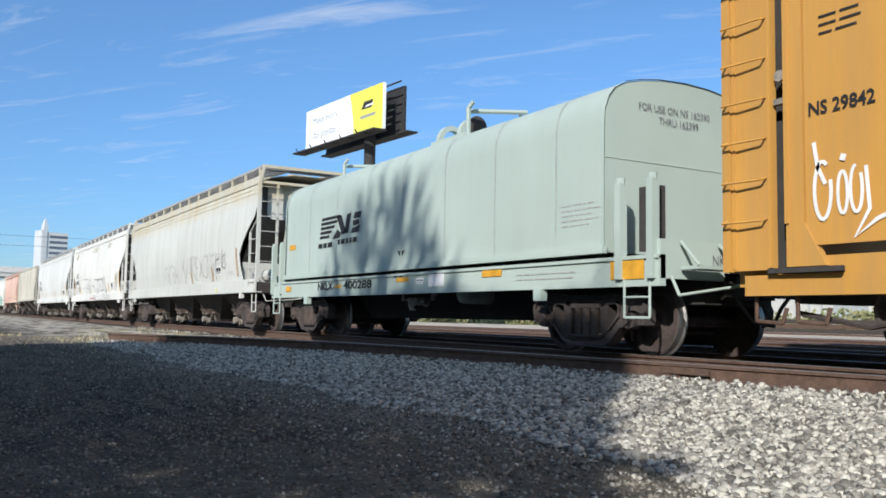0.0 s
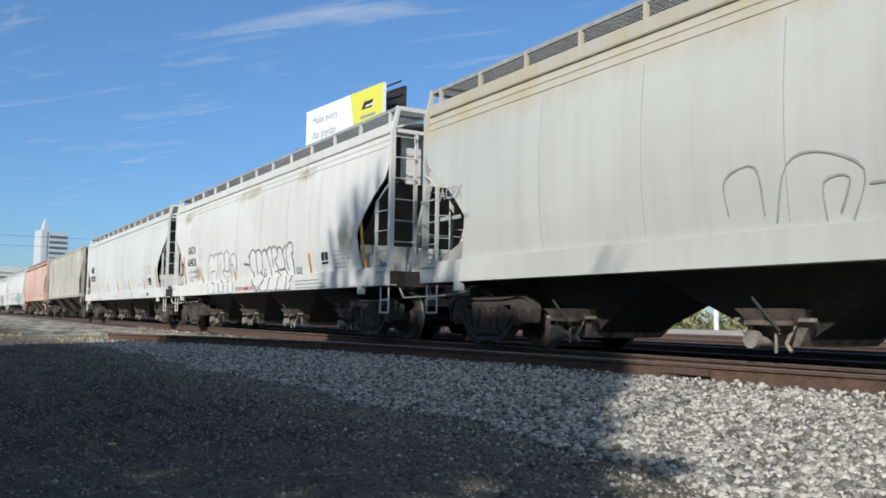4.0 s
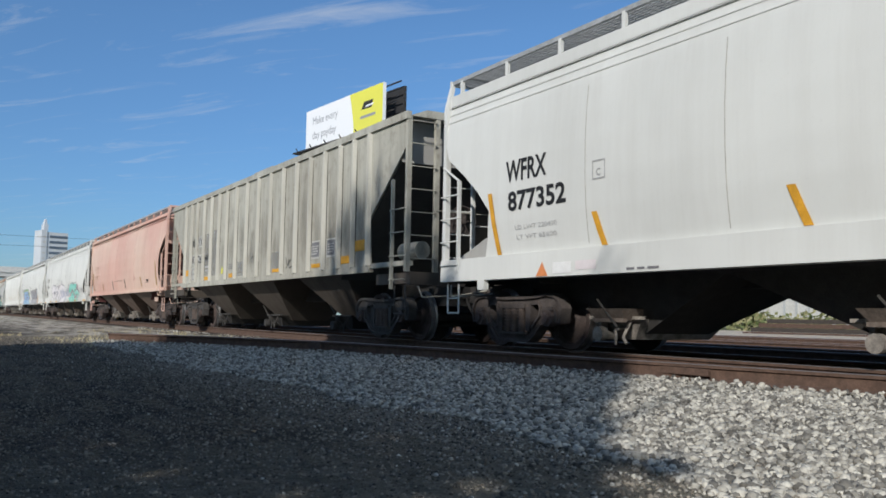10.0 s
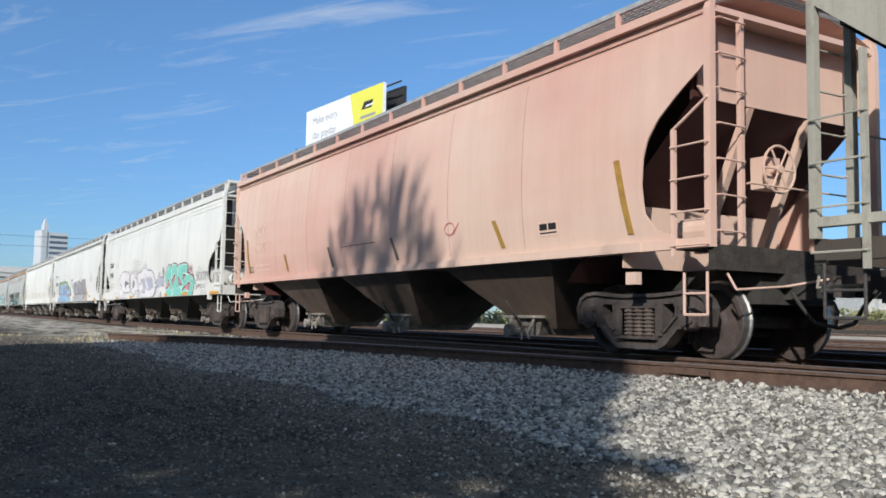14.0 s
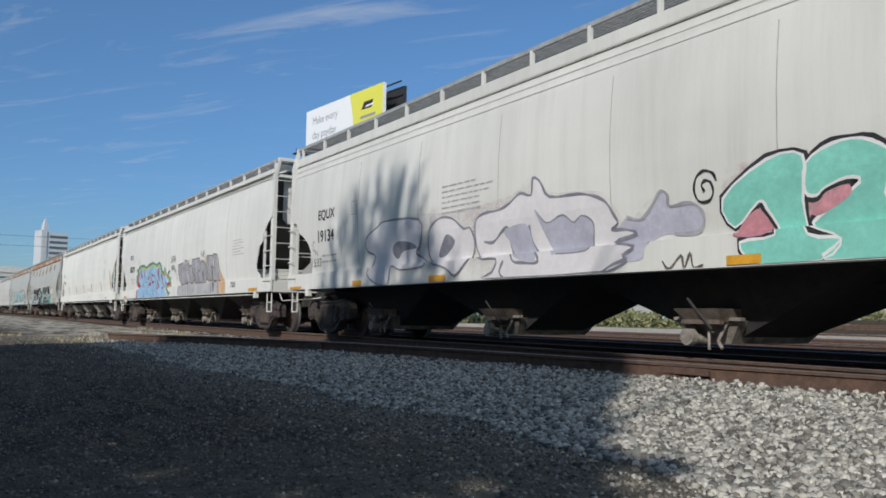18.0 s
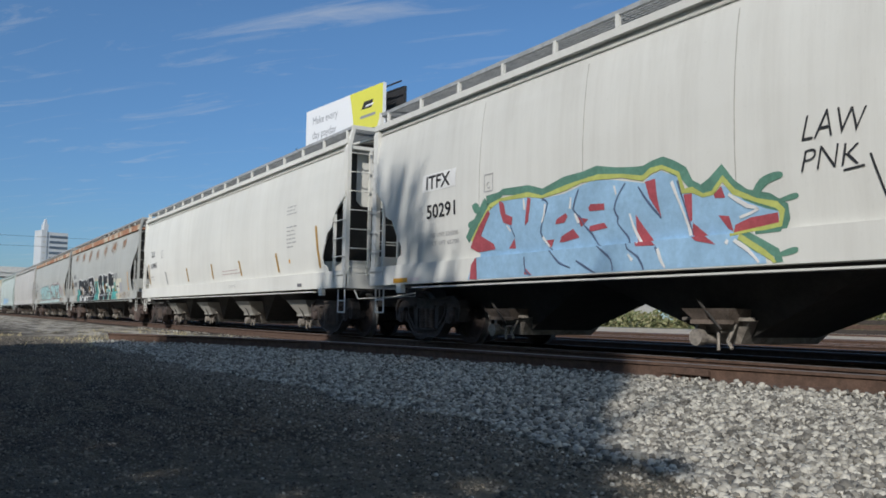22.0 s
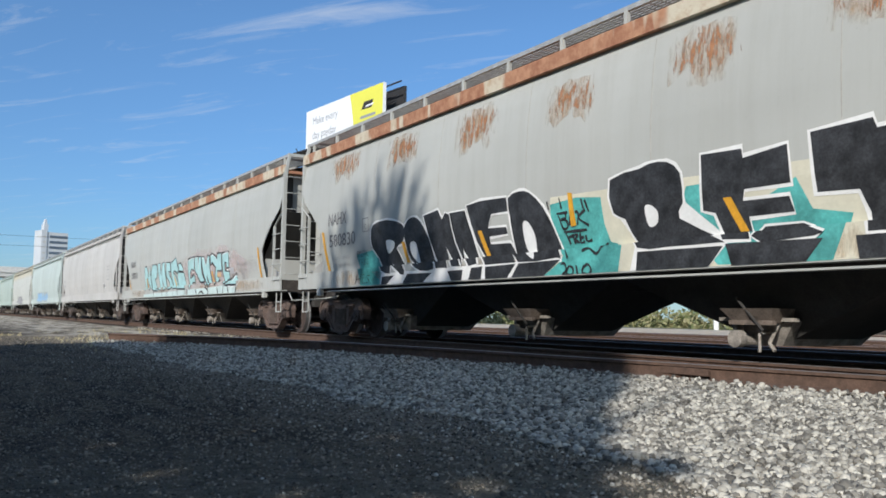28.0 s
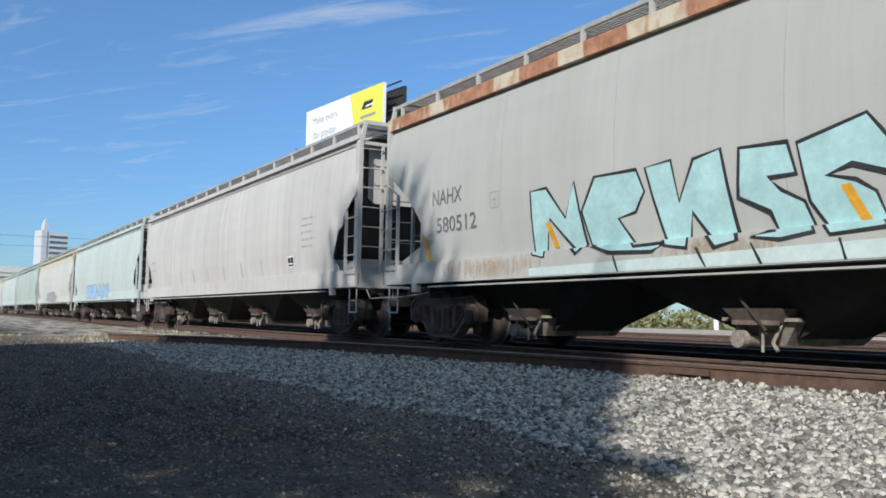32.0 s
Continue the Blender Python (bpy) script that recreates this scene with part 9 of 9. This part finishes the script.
def build_joining_track():
    t = holder("railway_track", "brown rusty rail of a joining track, half buried in ballast", "railway track")
    tagged(t, kind="structure")
    xs = [-20.0 + .7 * i for i in range(40)]
    add_rail(t, [(x, front_y(x)) for x in xs], -.012)
    block = Shape().box(-.09, .09, -.03, .03, -.14, -.05).mesh("joint_bar")
    for x in (-6.9, -14.6):
        part("joint_bar", Shape().box(x - .45, x + .45, -.045, -.012, -.13, -.055), M_RAIL, t, at=pose(0, front_y(x), 0))


build_joining_track()

# ---------------------------------------------------------------- far things
M_STEEL_DARK = plain("dark_steel", (0.03, 0.03, 0.032), 0.7)
M_SIGN_WHITE = plain("sign_white", (0.80, 0.82, 0.85), 0.5, vary=.03)
M_SIGN_TEXT = plain("sign_grey_text", (0.30, 0.32, 0.36), 0.6)
M_GLASS_DARK = plain("far_window_band", (0.10, 0.14, 0.19), 0.25)
# the bluish grey has the distance haze mixed into the panel colour
M_TOWER = plain("tower_panel", (0.50, 0.54, 0.58), 0.7, vary=.06)
M_BRIDGE = plain("bridge_concrete", (0.50, 0.51, 0.50), 0.85)


def build_billboard():
    a, b = Vector((-84.97, 33.0, 0)), Vector((-69.7, 34.4, 0))
    d = (b - a)
    ang = math.degrees(math.atan2(d.y, d.x))
    w = d.length
    m = Matrix.Translation((a.x, a.y, 0)) @ pose(0, 0, 0, 0, 0, ang)
    t = holder("billboard", "white and yellow roadside billboard on a steel post", "billboard", at=m)
    z0, z1 = 17.62, 21.9
    part("panel", Shape().box(0, w, 0, .35, z0, z1), M_SIGN_WHITE, t)
    curve = [(w * .60 + .9 * math.sin(math.pi * .5 * i / 8), z1 - (z1 - z0) * i / 8) for i in range(9)]
    part("yellow_field", Shape().prism([(w - .01, z0 + .01), (w - .01, z1 - .01)] + [(min(x, w - .1), min(max(z, z0 + .01), z1 - .01)) for x, z in curve], -.012, -.004), M_SIGN_YELLOW, t)
    part("mark", Shape().prism([(w * .75, z0 + 2.35), (w * .785, z0 + 3.05), (w * .89, z0 + 3.05), (w * .875, z0 + 2.35)], -.03, -.016), M_STEEL_DARK, t)
    part("mark", Shape().prism([(w * .80, z0 + 2.5), (w * .81, z0 + 2.66), (w * .90, z0 + 2.72), (w * .89, z0 + 2.52)], -.045, -.034), M_SIGN_WHITE, t)
    part("mark", Shape().box(w * .74, w * .92, -.03, -.016, z0 + 1.5, z0 + 1.75), M_SIGN_TEXT, t)
    flat_words("Make every", 1.05, M_SIGN_TEXT, t, pose(w * .10, -.004, z0 + 2.35))
    flat_words("day payday", 1.05, M_SIGN_TEXT, t, pose(w * .10, -.004, z0 + .85))
    part("catwalk", Shape().box(-.4, w + .6, -1.3, .1, z0 - .35, z0 - .22).box(.4, w + 1.6, 1.6, 2.9, z0 - .35, z0 - .22), M_STEEL_DARK, t)
    part("back_panel", Shape().box(.4, w + .2, 2.2, 2.45, z0, z1), M_STEEL_DARK, t)
    for i in range(7):
        z = z0 + .3 + i * .7
        part("stringer", Shape().box(w * .3, w + .5, .5 + .18 * i, .62 + .18 * i, z, z + .12), M_STEEL_DARK, t)
    part("post", Shape().tube((w * .72, 1.3, -.4), (w * .72, 1.3, z0 + .2), .55, 18), M_STEEL_DARK, t)
    for x in (2, 5, 8, 11, 14):
        part("lamp_arm", Shape().path([(x, 0, z0 - .3), (x, -1.9, z0 - .5), (x, -2.1, z0 - .2)], .06), M_STEEL_DARK, t)


build_billboard()


def build_tower():
    m = pose(-437, 46, 0, 0, 0, 12)
    t = holder("office_tower", "pale office tower with dark window bands far off", "building", at=m)
    part("wall", Shape().box(-5, 5, -6.2, -3.8, -1, 37.5), M_TOWER, t)
    part("wall", Shape().box(-4.6, 4.6, -3.8, 5.6, -1, 36.6), M_TOWER, t)
    part("core", Shape().box(-3, 1, -4.0, -2.2, 37.5, 40.5).prism([(-3.9, 40.5), (-2.3, 40.5), (-2.8, 43.0), (-3.3, 43.0)], -2, 0, "x"), M_TOWER, t)
    for i in range(14):
        z = 1.5 + i * 2.5
        part("window_band", Shape().box(4.55, 4.72, -2.6, 5.4, z, z + 1.15), M_GLASS_DARK, t)
    for i in range(14):
        part("window_band", Shape().box(5.0, 5.1, -5.6, -4.6, 1.5 + i * 2.5, 2.3 + i * 2.5), M_BRIDGE, t)


build_tower()


def build_overpass():
    t = holder("road_bridge", "grey concrete road bridge across the yard", "bridge")
    part("deck", Shape().box(-228, -216, -40, 34, 8.0, 9.3), M_BRIDGE, t)
    part("parapet", Shape().box(-216, -215.7, -40, 34, 8.9, 10.2), M_BRIDGE, t)
    for y in (-34, -16, 2.5, 15.5, 30):
        part("pier", Shape().box(-224, -222, y - .8, y + .8, -.4, 8.0), M_BRIDGE, t)


build_overpass()


def build_wires():
    t = holder("power_line", "thin dark overhead wires between far poles", "power line")
    for x, y in ((-150, -60), (-150, 70)):
        part("pole", Shape().tube((x, y, -.4), (x, y, 17), .16, 8), M_TIE, t)
    for z in (13.35, 11.8):
        pts = [(-150, -60 + 130 * i / 20, z - 1.2 * (1 - ((i - 10) / 10) ** 2)) for i in range(21)]
        part("wire", Shape().path(pts, .028, 4), M_STEEL_DARK, t)


build_wires()


def build_far_side():
    """The low wall, weeds and sheds seen beneath and between the cars."""
    w = holder("timber_stack", "long low stack of brown ties and rails", "stack")
    for i in range(4):
        part("beam", Shape().box(-37.5 + i * .5, -8, 44.2 + .15 * i, 44.9 + .15 * i, -.36 + .27 * i, -.11 + .27 * i), (M_RAIL, M_TIE)[i % 2], w)
    b = holder("warehouse", "long pale metal warehouse with ribbed walls", "building")
    part("wall", Shape().box(-90, -10, 104, 130, -.5, 7.2), M_CONC, b)
    part("roof", Shape().prism([(103.5, 7.2), (117, 9.2), (130.5, 7.2)], -90.5, -9.5, "x"), M_BRIDGE, b)
    for i in range(40):
        x = -89 + 2 * i
        part("wall_rib", Shape().box(x, x + .35, 103.9, 104, -.4, 7.2), M_GALV, b)
    for i in range(6):
        x = -86 + 13 * i
        part("loading_door", Shape().box(x, x + 5, 103.88, 103.97, -.4, 4.4), (M_CONC, M_GALV)[i % 2], b)
    b = holder("shed", "small white shed beside the yard", "building")
    part("wall", Shape().box(-140, -112, 96, 110, -.5, 5.0), M_CONC, b)
    part("roof", Shape().prism([(95.5, 5), (103, 7), (110.5, 5)], -140.5, -111.5, "x"), M_BRIDGE, b)
    p = holder("signal_post", "white steel post beside the yard", "post")
    part("post", Shape().tube((-52, 58, -.4), (-52, 58, 7), .22, 10), M_WHITE, p)


build_far_side()


def leaf_material(name, a, b):
    n = Nodes(name)
    geo = n.node("NewGeometry")
    n.color(n.mix(geo.outputs["Random Per Island"], a, b))
    n.rough(.7)
    return n.mat


M_LEAF = leaf_material("leaves", (0.035, 0.065, 0.018), (0.10, 0.13, 0.045))
M_STRAW = leaf_material("straw", (0.34, 0.29, 0.15), (0.58, 0.50, 0.30))
M_WEED = leaf_material("weeds", (0.08, 0.11, 0.03), (0.30, 0.27, 0.14))


def leaf_cloud(spots, size, rng, up=0.0):
    s = Shape()
    for x, y, z in spots:
        k = size * rng.uniform(.6, 1.4)
        d = Vector((rng.gauss(0, 1), rng.gauss(0, 1), rng.gauss(up, 1))).normalized()
        u = d.orthogonal().normalized() * k * .33
        c = Vector((x, y, z))
        s.add([c - d * k * .5, c + u, c + d * k * .5, c - u], [(0, 1, 2, 3)])
    return s


def build_weeds():
    rng = random.Random(8)
    for i in range(95):
        x, y = rng.uniform(-120, -22), rng.uniform(58, 74)
        r, h = rng.uniform(1.2, 3.0), rng.uniform(.8, 2.3)
        spots = [(x + rng.gauss(0, r * .5), y + rng.gauss(0, r * .4), -.3 + h * rng.random() ** 1.4) for _ in range(200)]
        ob = part("bush", leaf_cloud(spots, .42, rng, .6).mesh("bush", fix=False), M_WEED)
        tagged(ob, "scrubby green and straw-coloured bush at the yard's edge", "bush", "bushes along the far fence")


build_weeds()


# the trees behind the camera, which shade the ground and dapple the cars
SLANT_X, SLANT_Z = -SUN_DIR.x / SUN_DIR.y, -SUN_DIR.z / SUN_DIR.y


def crown_top(px):
    line = [(-17.7, 3.0), (-15.7, 4.2), (-12.6, 5.8), (-10.4, 6.9), (-8.9, 8.6), (-7.6, 9.5), (-7.0, 10.2), (-6.3, 11.1), (-5.5, 11.7), (-4.2, 11.8), (-3.3, 11.4), (-2.4, 10.7), (-1.8, 9.9), (-1.2, 9.6), (1.6, 9.5), (2.4, 9.0), (2.7, 8.4), (3.0, 7.0),
            (3.3, 6.2), (3.9, 5.5), (4.5, 4.9), (6.0, 4.0)]
    for (a, p), (b, q) in zip(line, line[1:]):
        if px <= b:
            return p + (q - p) * max(0.0, (px - a) / (b - a))
    return line[-1][1]


def build_tree(x0, x1, trunk_x, label, count, blades=0, seed=1, leaf=.55):
    rng = random.Random(seed)
    t = holder("tree", label, "tree", "trees behind the camera", at=pose(trunk_x, -6, 0))
    top = max(crown_top(x0 + (x1 - x0) * i / 10) for i in range(11))
    part("trunk", Shape().tube((0, 0, -.5), (.1, 0, top * .55), .26, 12, .14), M_TIE, t)
    for i in range(9):
        a = rng.uniform(0, 6.28)
        q = rng.uniform(x0 + .5, x1 - .5) - trunk_x
        z = min(top * .85, crown_top(q + trunk_x) - .8)
        part("limb", Shape().tube((.05, 0, top * rng.uniform(.25, .5)), (q, 1.2 * math.sin(a), z), .09, 8, .03), M_TIE, t)
    spots = []
    while len(spots) < count:
        px = rng.uniform(x0, x1)
        h = crown_top(px)
        if px > 2.2:
            h += .55 * noise.noise((px * 2.6, 4.0, seed)) - .15
        z = rng.uniform(2.2, h - .25)
        if 2.6 < px < 4.3 and px < 4.05 and rng.random() < .05:
            z = 5.72 + .09 * (px - 3.2) + rng.gauss(0, .05)
        if px < 1.5 and noise.noise((px * .9, z * .9, seed)) < -.55 or z < 8.6 and px < 1.5 and noise.noise((px * 1.9, z * 2.6, seed + 7)) < -.58:
            continue
        if px > .3 and z < 5.25 and noise.noise((px * 1.7, z * 4.5, 3.0)) < -.06:
            continue
        if z > 9.45 and rng.random() > .05 or z > h - .4 and rng.random() > .5:
            continue
        y = rng.gauss(0, 1.1)
        spots.append((px - trunk_x - SLANT_X * y, y, z - SLANT_Z * y))
    part("crown", leaf_cloud(spots, leaf, rng).mesh("crown", fix=False), M_LEAF, t)
    if blades:
        s = Shape()
        for i in range(blades):
            px = rng.gauss(-4.6, 1.5) if i > 5 else rng.uniform(1.3, 2.0)
            h = crown_top(px) + (1.0 if i <= 5 else .40)
            y = rng.gauss(0, .5)
            tip = h - rng.random() ** 1.6 * 1.7
            foot = max(8.8, tip - rng.uniform(1.1, 2.2))
            ln = max(.5, tip - foot)
            base = Vector((px - trunk_x - SLANT_X * y, y, foot - SLANT_Z * y))
            lean = Vector(((px + 4.6) * .14 + rng.gauss(0, .16), rng.gauss(0, .2), 1)).normalized()
            u = Vector((.040, .014, 0)) * rng.uniform(.6, 1.4)
            s.add([base - u * .6, base + u * .6, base + lean * ln * .6 + u, base + lean * ln, base + lean * ln * .6 - u], [(0, 1, 2, 3, 4)])
        part("frond", s.mesh("frond", fix=False), M_LEAF, t)


def build_skylight_screen():
    """Dense leaves, unseen far behind the camera, added to cut low skylight."""
    rng = random.Random(12)
    spots = []
    for i in range(9000):
        x = rng.uniform(-110, 60)
        h = 7.0 + 2.0 * noise.noise((x * .13, 1, 0)) + 1.0 * noise.noise((x * .5, 5, 0))
        spots.append((x, rng.gauss(-26, 1.5), rng.uniform(-.3, h)))
    ob = part("tree_belt", leaf_cloud(spots, 1.5, rng).mesh("tree_belt", fix=False), M_LEAF)
    tagged(ob, "unseen dense dark green leaf belt, added to cut skylight", "trees", kind="stuff")


build_skylight_screen()
build_tree(-9.0, 2.5, -4.0, "tall leafy tree with upright fronds beside the yard", 6400, 125, 1)
build_tree(-17.7, -8.4, -13.0, "spreading leafy tree beside the yard", 2600, 0, 2)
build_tree(2.2, 6.0, 2.3, "small leafy tree beside the yard", 2600, 0, 3, .30)


def build_straw():
    """Dry grass at the joining rail, far along the yard."""
    rng = random.Random(17)
    s = Shape()
    for i in range(2600):
        x = rng.uniform(-34, -17)
        y = front_y(x) + rng.gauss(.5, .9) if rng.random() < .6 else rng.uniform(2.5, 7.2)
        if abs(y - front_y(x)) < .12 or y > 7.3:
            continue
        if noise.noise((x * .35, y * .9, 4)) < .02:
            continue
        z, h, a = height(x, y), rng.uniform(.03, .11), rng.uniform(0, 6.28)
        u = Vector((math.cos(a), math.sin(a), 0)) * .012
        p = Vector((x, y, z))
        s.add([p - u, p + u, p + Vector((rng.gauss(0, .05), rng.gauss(0, .05), h))], [(0, 1, 2)])
    ob = part("dry_grass", s.mesh("dry_grass", fix=False), M_STRAW)
    tagged(ob, "short dry straw-coloured grass beside the joining rail", "grass", kind="stuff")


build_straw()


# ---------------------------------------------------------------- what moves
def motions():
    span = [0.0, 8.0, 16.0, 24.0, 32.0]
    for car, x in KEYED:
        walk(car, [(t, pose(x + SPEED * (t - 16), TRACK, 0)) for t in span])
    step = 0.1
    turns = [(i * step, math.degrees(SPEED * i * step / WHEEL_R)) for i in range(int(32 / step) + 1)]
    for w, k in SPUN:
        walk(w, [(t, pose(k, 0, WHEEL_R, 0, a, 0)) for t, a in turns])


motions()
